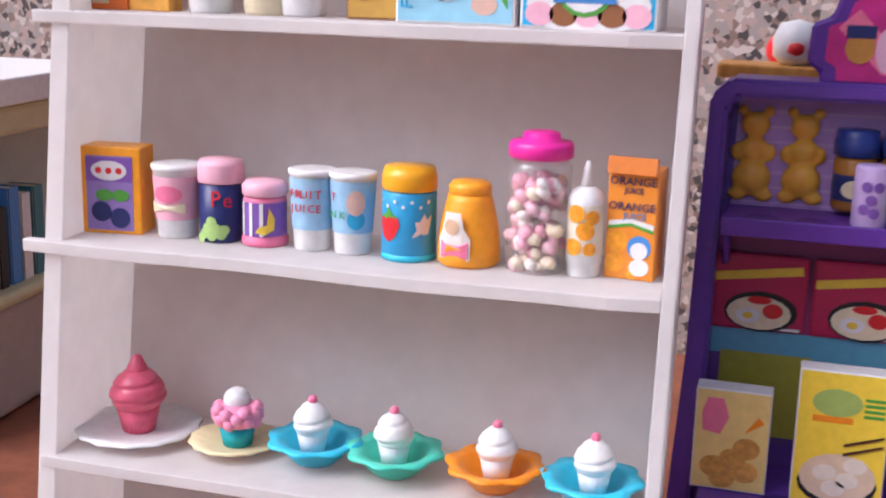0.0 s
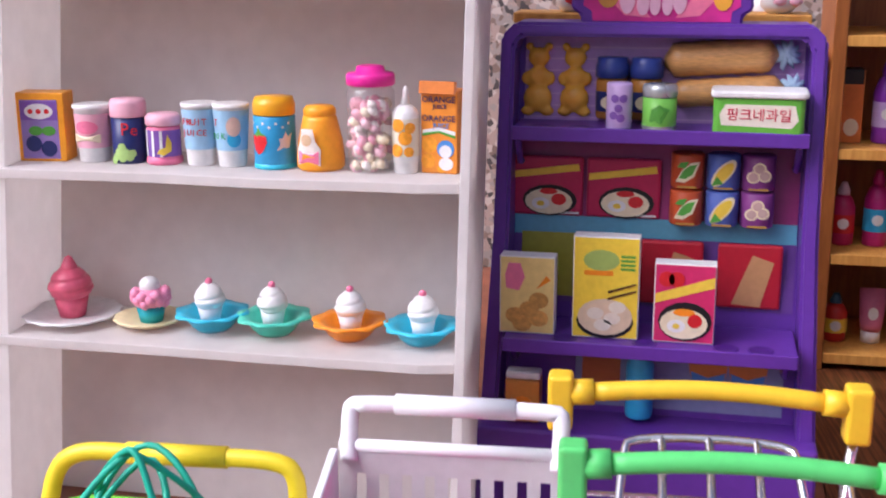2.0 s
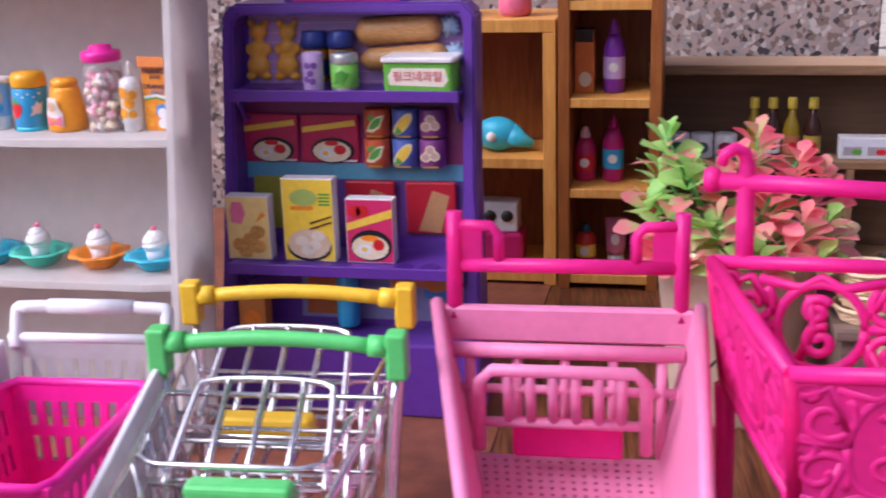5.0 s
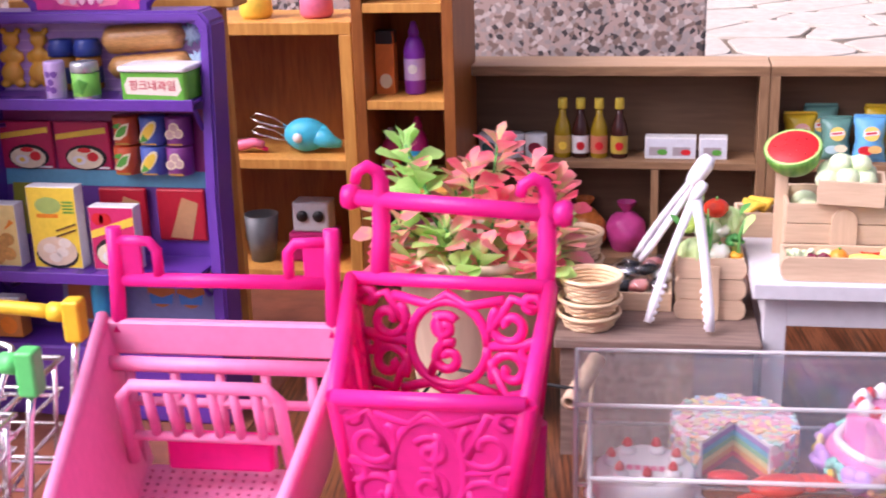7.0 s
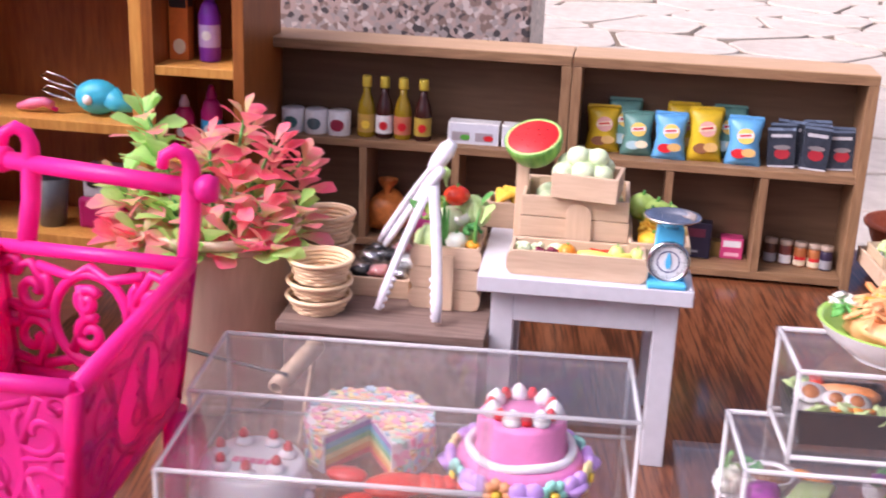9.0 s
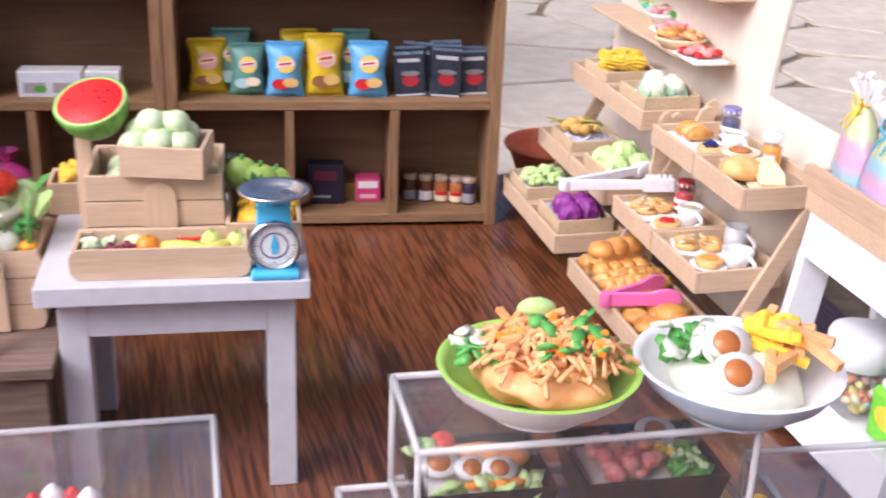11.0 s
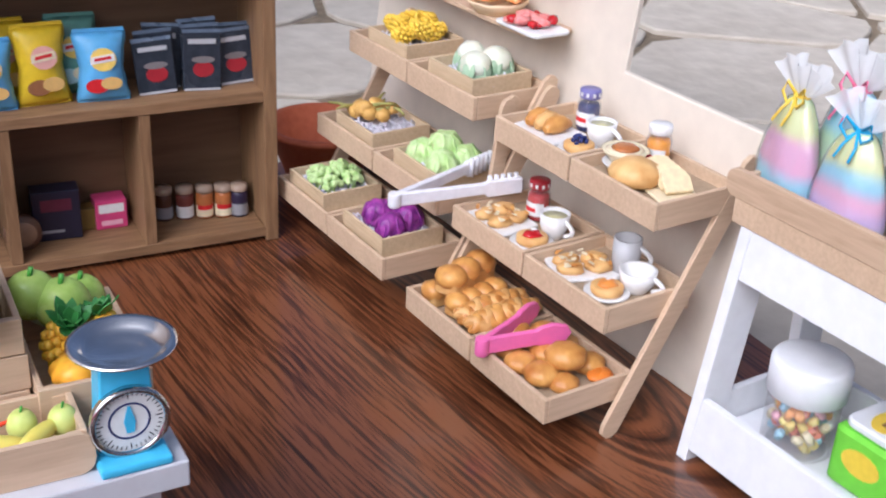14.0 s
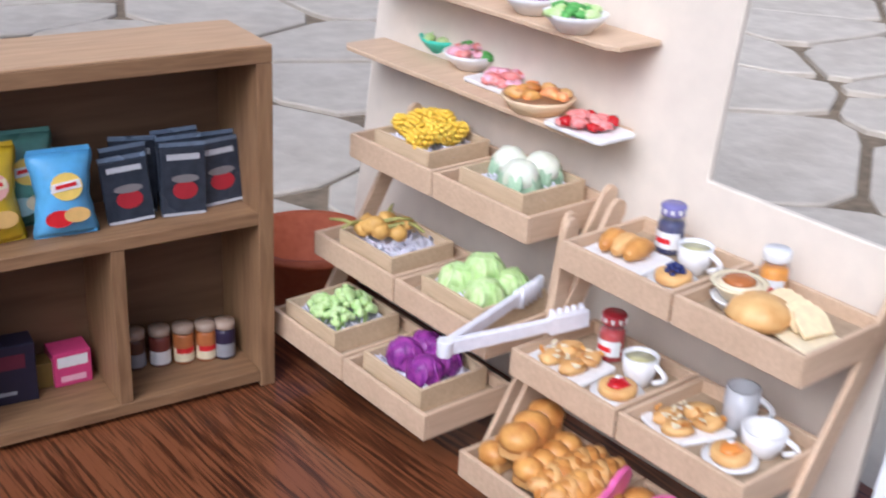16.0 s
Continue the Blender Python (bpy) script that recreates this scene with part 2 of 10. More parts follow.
def make_floor():
    """Glossy oak laminate: long dark pore lines that bow into cathedral arches, over slow red-brown shifts."""
    m = bpy.data.materials.new("oak grain laminate")
    m.use_nodes = True
    N, L = m.node_tree.nodes, m.node_tree.links
    b = N["Principled BSDF"]

    def tex(vec, scale, detail, rough=0.5, dist=0.0):
        n = N.new("ShaderNodeTexNoise")
        n.inputs["Scale"].default_value, n.inputs["Detail"].default_value = scale, detail
        n.inputs["Roughness"].default_value, n.inputs["Distortion"].default_value = rough, dist
        L.new(vec, n.inputs["Vector"])
        return n.outputs[0]

    def calc(op, a, c=0.0, d=0.0):
        n = N.new("ShaderNodeMath")
        n.operation = op
        for i, v in enumerate((a, c, d)):
            if isinstance(v, (int, float)):
                n.inputs[i].default_value = v
            else:
                L.new(v, n.inputs[i])
        return n.outputs[0]

    def scaled(vec, s):
        n = N.new("ShaderNodeMapping")
        n.inputs["Scale"].default_value = s
        L.new(vec, n.inputs[0])
        return n.outputs[0]

    tc = N.new("ShaderNodeTexCoord").outputs["Object"]
    sp = N.new("ShaderNodeSeparateXYZ")
    L.new(tc, sp.inputs[0])
    # rings of a tilted log: an oval field whose level lines run along y and close round x = 0.70
    dx = calc("SUBTRACT", calc("MULTIPLY_ADD", calc("SUBTRACT", sp.outputs[1], 0.55), 0.12, sp.outputs[0]), 0.70)
    dy = calc("MULTIPLY", calc("SUBTRACT", sp.outputs[1], 0.62), 0.16)
    ring = calc("SQRT", calc("ADD", calc("MULTIPLY", dx, dx), calc("ADD", calc("MULTIPLY", dy, dy), 0.0004)))
    slow = tex(scaled(tc, (1.0, 0.35, 1.0)), 16, 2)
    ring = calc("MULTIPLY_ADD", slow, 0.009, ring)
    co = N.new("ShaderNodeCombineXYZ")
    L.new(ring, co.inputs[0])
    L.new(calc("MULTIPLY", sp.outputs[1], 0.032), co.inputs[1])
    pores = tex(co.outputs[0], 640, 2.0, 0.5)
    broad = tex(co.outputs[0], 70, 2.0, 0.5)
    fine = tex(scaled(tc, (1.0, 0.07, 1.0)), 900, 3)
    patch = tex(scaled(tc, (1.0, 0.5, 1.0)), 14, 3)
    g = calc("MULTIPLY_ADD", broad, 0.2, calc("MULTIPLY_ADD", fine, 0.24, calc("MULTIPLY", pores, 0.80)))
    g = calc("MULTIPLY_ADD", patch, 0.16, g)
    r = N.new("ShaderNodeValToRGB")
    e = r.color_ramp
    e.elements[0].position, e.elements[0].color = 0.54, (0.034, 0.011, 0.005, 1)
    e.elements[1].position, e.elements[1].color = 0.76, (0.215, 0.075, 0.029, 1)
    k = e.elements.new(0.66)
    k.color = (0.100, 0.031, 0.012, 1)
    L.new(g, r.inputs[0])
    L.new(r.outputs[0], b.inputs["Base Color"])
    rr = N.new("ShaderNodeMapRange")
    rr.inputs["To Min"].default_value, rr.inputs["To Max"].default_value = 0.24, 0.42
    L.new(patch, rr.inputs[0])
    L.new(rr.outputs[0], b.inputs["Roughness"])
    b.inputs["Coat Weight"].default_value, b.inputs["Coat Roughness"].default_value = 0.6, 0.1
    bn = N.new("ShaderNodeBump")
    bn.inputs["Strength"].default_value, bn.inputs["Distance"].default_value = 0.3, 0.0004
    L.new(g, bn.inputs["Height"])
    L.new(bn.outputs[0], b.inputs["Normal"])
    return m


M_board = make_floor()
M_clay = mat("red brown sheet", (0.22, 0.075, 0.04), 0.45, var=0.4, size=0.02, big=0.09, bump=0.1)
M_stone = mat("paving stone", (0.65, 0.585, 0.49), 0.8, col2=(0.52, 0.46, 0.375), size=0.02, big=0.12, bump=0.4)
M_joint = mat("mortar", (0.22, 0.17, 0.115), 0.95, var=0.3, size=0.01, bump=0.4)
M_foam = thin(mat("white foam board", (0.86, 0.835, 0.82), 0.5, var=0.04, size=0.01, big=0.08), 0.55)
M_white = mat("white paint", (0.60, 0.60, 0.64), 0.45, var=0.05, size=0.006, bump=0.12)
M_wplastic = mat("white plastic", (0.80, 0.79, 0.82), 0.35, var=0.04)
M_purple = mat("purple plastic", (0.125, 0.038, 0.330), 0.32, var=0.08)
M_pine = wood("pine", (0.72, 0.37, 0.08), (0.54, 0.235, 0.04), along=(8, 8, 1), scale=40, rough=0.45)
# Tall cabinet's own orange; as the pine cabinet's back it paints in recess shade
M_orange = wood("orange stained wood and inside shade", (0.36, 0.122, 0.022), (0.22, 0.065, 0.011), along=(8, 8, 1), scale=40, rough=0.4)
M_walnut = wood("brown stained wood", (0.31, 0.18, 0.088), (0.18, 0.096, 0.044), along=(1, 10, 10), scale=45, rough=0.55)
M_walnut_z = wood("brown stained wood upright", (0.31, 0.18, 0.088), (0.18, 0.096, 0.044), along=(10, 10, 1), scale=45, rough=0.55)
# Shelf wood darkened for the back panels: compartment shade put into the colour
M_walnut_shade = wood("brown stained wood shaded inside", (0.185, 0.103, 0.052), (0.12, 0.064, 0.031), along=(0.6, 8, 6), scale=32, rough=0.6)
M_stick = wood("pale stick wood", (0.67, 0.495, 0.335), (0.56, 0.40, 0.262), along=(1, 9, 9), scale=70, rough=0.6, bump=0.1)
M_stick_z = wood("pale stick wood upright", (0.67, 0.495, 0.335), (0.56, 0.40, 0.262), along=(9, 9, 1), scale=70, rough=0.6, bump=0.1)
M_stick_y = wood("pale stick wood lengthwise", (0.63, 0.46, 0.315), (0.48, 0.33, 0.21), along=(9, 1, 9), scale=60, rough=0.6, bump=0.12)
M_card = mat("cream backing board", (0.75, 0.67, 0.565), 0.6, var=0.05, size=0.01, big=0.1)
M_grey_wood = wood("weathered wood", (0.26, 0.18, 0.145), (0.14, 0.09, 0.07), along=(1, 9, 9), scale=45, rough=0.7, bump=0.3)
M_pot = wood("planter wood", (0.80, 0.62, 0.47), (0.68, 0.51, 0.37), along=(9, 9, 1), scale=30, rough=0.6)
M_hot = thin(mat("hot pink plastic", (0.98, 0.045, 0.42), 0.3, var=0.06), 0.5)
M_rose = thin(mat("rose plastic", (0.92, 0.33, 0.57), 0.35, var=0.05), 0.25)
M_magenta = mat("magenta plastic", (0.90, 0.02, 0.36), 0.35, var=0.06)
M_lime = mat("lime plastic", (0.22, 0.66, 0.05), 0.4, var=0.07)
M_green = mat("green plastic", (0.12, 0.62, 0.16), 0.35, var=0.06)
M_teal = mat("teal string", (0.02, 0.42, 0.28), 0.45)
M_yellow = mat("yellow plastic", (0.86, 0.54, 0.02), 0.35, var=0.05)
M_lemon = mat("lemon plastic", (0.90, 0.68, 0.02), 0.35, var=0.05)
M_chrome = mat("bright wire", (0.88, 0.88, 0.90), 0.24, metal=1.0, var=0.05)


def make_granite():
    m = bpy.data.materials.new("speckled granite")
    m.use_nodes = True
    N, L = m.node_tree.nodes, m.node_tree.links
    b = N["Principled BSDF"]
    tc = N.new("ShaderNodeTexCoord")
    v = N.new("ShaderNodeTexVoronoi")
    v.inputs["Scale"].default_value = 250
    L.new(tc.outputs["Object"], v.inputs["Vector"])
    n = N.new("ShaderNodeTexNoise")
    n.inputs["Scale"].default_value, n.inputs["Detail"].default_value = 60, 4
    L.new(tc.outputs["Object"], n.inputs[0])
    r = N.new("ShaderNodeValToRGB")
    e = r.color_ramp
    e.interpolation = "CONSTANT"
    e.elements[0].position, e.elements[0].color = 0.0, (0.075, 0.065, 0.065, 1)
    e.elements[1].position, e.elements[1].color = 0.22, (0.24, 0.17, 0.14, 1)
    for p, c in ((0.36, (0.44, 0.33, 0.29, 1)), (0.6, (0.36, 0.31, 0.29, 1)), (0.78, (0.58, 0.50, 0.46, 1))):
        k = e.elements.new(p)
        k.color = c
    s = N.new("ShaderNodeSeparateColor")
    L.new(v.outputs["Color"], s.inputs[0])
    mx = N.new("ShaderNodeMath")
    mx.operation = "MULTIPLY_ADD"
    mx.inputs[1].default_value = 0.8
    hf = N.new("ShaderNodeMath")
    hf.operation = "MULTIPLY"
    hf.inputs[1].default_value = 0.2
    L.new(n.outputs[0], hf.inputs[0])
    L.new(s.outputs[0], mx.inputs[0])
    L.new(hf.outputs[0], mx.inputs[2])
    L.new(mx.outputs[0], r.inputs[0])
    L.new(r.outputs[0], b.inputs["Base Color"])
    b.inputs["Roughness"].default_value = 0.35
    return m


def make_clear(name, tint, rough=0.03, haze=0.0):
    """Thin clear sheet: mostly lets light pass, with a mirror gloss that grows towards grazing; haze mixes in diffuse
    white, for milky plastic and for bright sky reflected on the acrylic.
    """
    m = bpy.data.materials.new(name)
    m.use_nodes = True
    N, L = m.node_tree.nodes, m.node_tree.links
    N.remove(N["Principled BSDF"])
    t = N.new("ShaderNodeBsdfTransparent")
    t.inputs[0].default_value = (*tint, 1)
    g = N.new("ShaderNodeBsdfGlossy")
    g.inputs["Roughness"].default_value = rough
    lw = N.new("ShaderNodeLayerWeight")
    lw.inputs[0].default_value = 0.35
    pw = N.new("ShaderNodeMath")
    pw.operation = "POWER"
    pw.inputs[1].default_value = 3.0
    L.new(lw.outputs["Facing"], pw.inputs[0])
    f = N.new("ShaderNodeMath")
    f.operation = "MULTIPLY_ADD"
    f.inputs[1].default_value, f.inputs[2].default_value = 0.6, 0.08
    L.new(pw.outputs[0], f.inputs[0])
    mix = N.new("ShaderNodeMixShader")
    L.new(f.outputs[0], mix.inputs[0])
    L.new(t.outputs[0], mix.inputs[1])
    L.new(g.outputs[0], mix.inputs[2])
    last = mix
    if haze:
        d = N.new("ShaderNodeBsdfDiffuse")
        d.inputs[0].default_value = (0.86, 0.85, 0.86, 1)
        veil_noise = N.new("ShaderNodeTexNoise")
        veil_noise.inputs["Scale"].default_value, veil_noise.inputs["Detail"].default_value = 90, 4
        mr = N.new("ShaderNodeMapRange")
        mr.inputs["To Min"].default_value, mr.inputs["To Max"].default_value = haze * 0.5, haze * 1.5
        L.new(N.new("ShaderNodeTexCoord").outputs["Object"], veil_noise.inputs["Vector"])
        L.new(veil_noise.outputs[0], mr.inputs[0])
        last = N.new("ShaderNodeMixShader")
        L.new(mr.outputs[0], last.inputs[0])
        L.new(mix.outputs[0], last.inputs[1])
        L.new(d.outputs[0], last.inputs[2])
    L.new(last.outputs[0], N["Material Output"].inputs[0])
    return m


M_granite = make_granite()
# haze stands in for the whitish sky reflection on the cases
M_clear = make_clear("clear acrylic", (0.985, 0.985, 0.985), haze=0.022)
M_edge = mat("acrylic edge", (0.88, 0.87, 0.87), 0.2, var=0.03, alpha=0.46)

# ---- the setting ----
gb = box(bm_new(), -30000, -30000, -4, 30000, 30000, -1.5)
ground = solid("ground", gb, M_joint, "dark joints between pale crazy paving", "ground", "structure")
box_b = box(bm_new(), 17.0, -70, -1.1, 80, 73, 0, 0.05)
floor_board = solid("floor_board", box_b, M_board, "dark brown wood-grain board lying on the paving", "board", "structure")
box_c = box(bm_new(), -70, -70, -1.1, 16.95, 76, -0.02, 0.05)
floor_sheet = solid("floor_sheet", box_c, M_clay, "red brown mottled board lying on the paving", "board", "structure")
gw = box(bm_new(), -90, 78, -1.5, 40.2, 92, 70, 0.2)
wall_north = solid("wall_north", gw, M_granite, "speckled brown and grey polished granite wall", "wall", "structure")


# ---- white foam shelf ----
LEAN = 0.155


def leaned(bm, k=LEAN):
    for v in bm.verts:
        v.co.y += k * v.co.z
    return bm


def turn_in(bm):
    for v in bm.verts:
        v.co.x -= 0.06 * v.co.y
    return bm


def foam_shelf():
    t = thing("display_shelf", "tall white foam board display shelf with uneven cut shelves", "shelf", (0, 29.4, 0))
    left = leaned(box(bm_new(), -18.4, 0, 0, -17.75, 5.4, 31, 0.04))
    for v in left.verts:
        v.co.x += 0.45 * (1 - v.co.z / 31) ** 2 * (1 if v.co.y < 2 + LEAN * v.co.z else 0)
    part("side_panel", left, M_foam, t)
    part("side_panel", leaned(turn_in(box(bm_new(), 1.65, 0, 0, 2.05, 5.4, 31, 0.04))), M_foam, t)
    part("back_panel", leaned(box(bm_new(), -17.73, 4.9, 0, 1.3, 5.4, 31, 0.03)), M_foam, t)
    part("top_panel", leaned(box(bm_new(), -18.4, 0, 31.02, 2.2, 5.4, 31.6, 0.04)), M_foam, t)
    for z, x0, x1, wv in ((22.8, -18.9, 1.62, 0.1), (15.55, -18.85, 1.62, 0.22), (8.6, -17.9, 1.62, 0.06)):
        b = bm_new()
        n = 14
        pts = [(x0 + (x1 - x0) * k / n, -0.15 + LEAN * z - wv * (0.5 + 0.5 * math.sin(k * 0.9)) + (0.35 if k == n else 0)) for k in range(n + 1)]
        pts += [(x1 - 0.3, 4.85 + LEAN * z), (-17.7, 4.85 + LEAN * z), (-17.7, 0.1 + LEAN * z), (x0, 0.1 + LEAN * z)]
        plate(b, pts, z - 0.4, z, bev=0.03)
        part("shelf_board", b, M_foam, t)
    return t


foam_shelf()


# ---- purple rack ----
def purple_rack():
    t = thing("grocery_rack", "purple plastic toy grocery rack with printed shelves and a pink sign", "rack", (8.7, 36.0, 0))
    k = 0.14
    x0, x1 = -6.65, 6.75
    b = bm_new()
    out = [(x0 - 0.5, 3.0), (x1 + 0.5, 3.0), (x1 + 0.1, 12), (x1, 20.6), (x1 - 0.6, 21.2), (x0 + 0.6, 21.2), (x0, 20.6), (x0 - 0.1, 12)]
    inn = [(x0 + 0.3, 3.6), (x1 - 0.3, 3.6), (x1 - 0.6, 12), (x1 - 0.6, 20.2), (x1 - 0.9, 20.6), (x0 + 0.9, 20.6), (x0 + 0.6, 20.2), (x0 + 0.6, 12)]
    o1 = [b.verts.new((x, 0, z)) for x, z in out]
    i1 = [b.verts.new((x, 0, z)) for x, z in inn]
    o2 = [b.verts.new((x, 2.0, z)) for x, z in out]
    i2 = [b.verts.new((x, 1.8, z)) for x, z in inn]
    n = len(out)
    for j in range(n):
        q = (j + 1) % n
        b.faces.new((o1[j], o1[q], i1[q], i1[j]))
        b.faces.new((o1[j], o2[j], o2[q], o1[q]))
        b.faces.new((i1[j], i1[q], i2[q], i2[j]))
    bmesh.ops.recalc_face_normals(b, faces=b.faces)
    bmesh.ops.bevel(b, geom=[e for e in b.edges if len(e.link_faces) == 2 and e.calc_face_angle(0) > 0.6], offset=0.14, segments=2, affect="EDGES")
    part("frame", leaned(b, k), M_purple, t)
    part("back_panel", leaned(box(bm_new(), x0 + 0.3, 1.8, 3.0, x1 - 0.3, 2.0, 20.9), k), M_purple, t)
    part("base", box(bm_new(), x0 - 0.6, -0.4, 0, x1 + 0.5, 3.4, 4.1, 0.15), M_purple, t)
    for z, d in ((17.02, -1.2), (8.35, -2.0), (4.1, -0.9)):
        yy = k * z
        b = bm_new()
        box(b, x0 + 0.75, yy + d, z - 0.6, x1 - 0.6, yy + d + 0.16, z, 0.05)
        box(b, x0 + 0.75, yy + d + 0.1, z - 0.28, x1 - 0.6, yy + 1.75, z - 0.1, 0.03)
        part("shelf_board", b, M_purple, t)
    return t


purple_rack()


# ---- open cabinets ----
def cabinet(name, label, w, d, h, th, shelves, mats, at, rz=0.0, uprights=(), inner=None):
    """shelves: tops of boards; uprights: (x, z0, z1)."""
    t = thing(name, label, "cabinet", at, rz)
    mm, ms = mats
    part("side_panel", box(bm_new(), 0, 0, 0, th, d, h - th - 0.003, 0.05), mm, t)
    part("side_panel", box(bm_new(), w - th, 0, 0, w, d, h - th - 0.003, 0.05), mm, t)
    part("top_panel", box(bm_new(), 0, 0, h - th, w, d, h, 0.05), ms, t)
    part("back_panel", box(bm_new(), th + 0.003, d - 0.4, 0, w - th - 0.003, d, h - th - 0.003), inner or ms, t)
    for z in shelves:
        part("shelf_board", box(bm_new(), th + 0.003, 0.06, z - th * 0.8, w - th - 0.003, d - 0.41, z, 0.04), ms, t)
    for x, z0, z1 in uprights:
        part("divider", box(bm_new(), x - th * 0.4, 0.1, z0 + 0.003, x + th * 0.4, d - 0.41, z1 - 0.003, 0.03), mm, t)
    return t


cabinet("cabinet", "open yellow pine toy cabinet with inside shade coloured in", 16.4, 7, 18.2, 0.85, (0.9, 8.9), (M_pine, M_pine), (0.9, 57.9, 0), inner=M_orange)
cabinet("tall_cabinet", "tall narrow orange-brown wooden toy cabinet", 6.7, 8, 27.0, 0.75, (1.0, 7.0, 13.1, 19.4), (M_orange, M_pine), (17.5, 57.4, 0), inner=M_orange)
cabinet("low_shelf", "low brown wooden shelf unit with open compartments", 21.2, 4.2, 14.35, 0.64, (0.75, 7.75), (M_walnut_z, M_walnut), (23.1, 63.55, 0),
        uprights=((7.4, 0.75, 7.23), (13.8, 0.75, 7.23)), inner=M_walnut_shade)
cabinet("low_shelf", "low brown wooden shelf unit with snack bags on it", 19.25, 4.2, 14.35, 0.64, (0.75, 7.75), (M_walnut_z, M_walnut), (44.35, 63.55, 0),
        uprights=((6.9, 0.75, 7.23), (13.0, 0.75, 7.23)), inner=M_walnut_shade)
# Added sheets on the tops: strong overhead light painted in as a paler brown
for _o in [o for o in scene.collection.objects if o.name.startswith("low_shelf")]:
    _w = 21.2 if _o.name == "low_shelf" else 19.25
    part("top_veneer", box(bm_new(), 0.03, 0.03, 14.354, _w - 0.03, 4.17, 14.42, 0.02), wood("brown wood lit from above", (0.62, 0.42, 0.25), (0.50, 0.32, 0.18), along=(1, 9, 9), scale=40, rough=0.5), _o, "thin sheet on the top with overhead light in its colour")


# ---- white table ----
def table():
    t = thing("table", "small white painted wooden table with square legs", "table", (42.2, 35.15, 0), 2.0)
    part("tabletop", box(bm_new(), 0, 0, 8.35, 9.5, 9.3, 9.1, 0.06), M_white, t)
    part("apron", box(bm_new(), 1.653, 0.9, 6.75, 7.947, 1.4, 8.34, 0.03), M_white, t)
    part("apron", box(bm_new(), 1.653, 7.9, 6.75, 7.947, 8.4, 8.34, 0.03), M_white, t)
    part("apron", box(bm_new(), 0.6, 1.953, 6.75, 1.0, 7.347, 8.34, 0.03), M_white, t)
    part("apron", box(bm_new(), 8.6, 1.953, 6.75, 9.0, 7.347, 8.34, 0.03), M_white, t)
    for x in (0.6, 7.95):
        for y in (0.9, 7.35):
            part("leg", box(bm_new(), x, y, 0, x + 1.05, y + 1.05, 8.34, 0.05), M_white, t)


table()

# ---- paving stones ----
def paving():
    rng = random.Random(7)
    seeds = []
    for i in range(-3, 15):
        for j in range(-2, 18):
            seeds.append((40 + 19 * i + rng.uniform(-6.5, 6.5) + (9 if j % 2 else 0), 62 + 14.5 * j + rng.uniform(-5, 5)))
    made = 0
    for k, (sx, sy) in enumerate(seeds):
        if not (20 < sx < 300 and 48 < sy < 300):
            continue
        poly = [(sx - 40, sy - 40), (sx + 40, sy - 40), (sx + 40, sy + 40), (sx - 40, sy + 40)]
        for m, (qx, qy) in enumerate(seeds):
            if m == k or abs(qx - sx) > 60 or abs(qy - sy) > 60:
                continue
            nx, ny = qx - sx, qy - sy
            d = math.hypot(nx, ny)
            lim = d / 2 - 0.42
            nx, ny = nx / d, ny / d
            out = []
            for a, b in zip(poly, poly[1:] + poly[:1]):
                da = (a[0] - sx) * nx + (a[1] - sy) * ny - lim
                db = (b[0] - sx) * nx + (b[1] - sy) * ny - lim
                if da <= 0:
                    out.append(a)
                if (da < 0 < db) or (db < 0 < da):
                    t = da / (da - db)
                    out.append((a[0] + t * (b[0] - a[0]), a[1] + t * (b[1] - a[1])))
            poly = out
            if len(poly) < 3:
                break
        if len(poly) < 3 or (sx < 46 and sy < 98) or (sx < 88 and sy < 66):
            continue
        soft = []
        for a, b, c in zip(poly[-1:] + poly[:-1], poly, poly[1:] + poly[:1]):
            for u in (a, c):
                soft.append((b[0] * 0.84 + u[0] * 0.16, b[1] * 0.84 + u[1] * 0.16))
        soft = [((x - sx), (y - sy)) for x, y in soft]
        b = bm_new()
        h = rng.uniform(-0.15, 0.1)
        plate(b, soft, -1.5, -0.75 + h, bev=0.12)
        o = part("stone", b, M_stone, ground)
        o.location = (sx / 100, sy / 100, -0.003)
        made += 1


# ---- stick-built tray racks ----
M_liner = mat("brown paper liner", (0.40, 0.30, 0.20), 0.8, var=0.12, size=0.003)
RZ = 6.3


def local(x, y, z, ox, oy, oz, rz=RZ):
    """A place in a tray (x along the depth, y along the length) in the world."""
    a = radians(rz)
    return (ox + x * math.cos(a) - y * math.sin(a), oy + x * math.sin(a) + y * math.cos(a), oz + z)


def tray_bm(L, D=4.2, h=1.05):
    """Boards of a shallow tray as (name, bmesh) pairs; y runs along the length."""
    out = []
    for x in (0, D - 0.2):
        b = bm_new()
        box(b, x, 0.02, 0, x + 0.2, L / 2 - 0.06, h, 0.04)
        out.append(("side_board", b))
        b = bm_new()
        box(b, x, L / 2 + 0.06, 0, x + 0.2, L - 0.02, h, 0.04)
        out.append(("side_board", b))
    for y in (0.02, L / 2 - 0.26, L / 2 + 0.08, L - 0.22):
        b = bm_new()
        box(b, 0.21, y, 0, D - 0.21, y + 0.18, h, 0.03)
        out.append(("end_board", b))
    b = bm_new()
    box(b, 0.1, 0.1, 0.42, D - 0.1, L - 0.1, 0.56)
    out.append(("bottom_board", b))
    return out


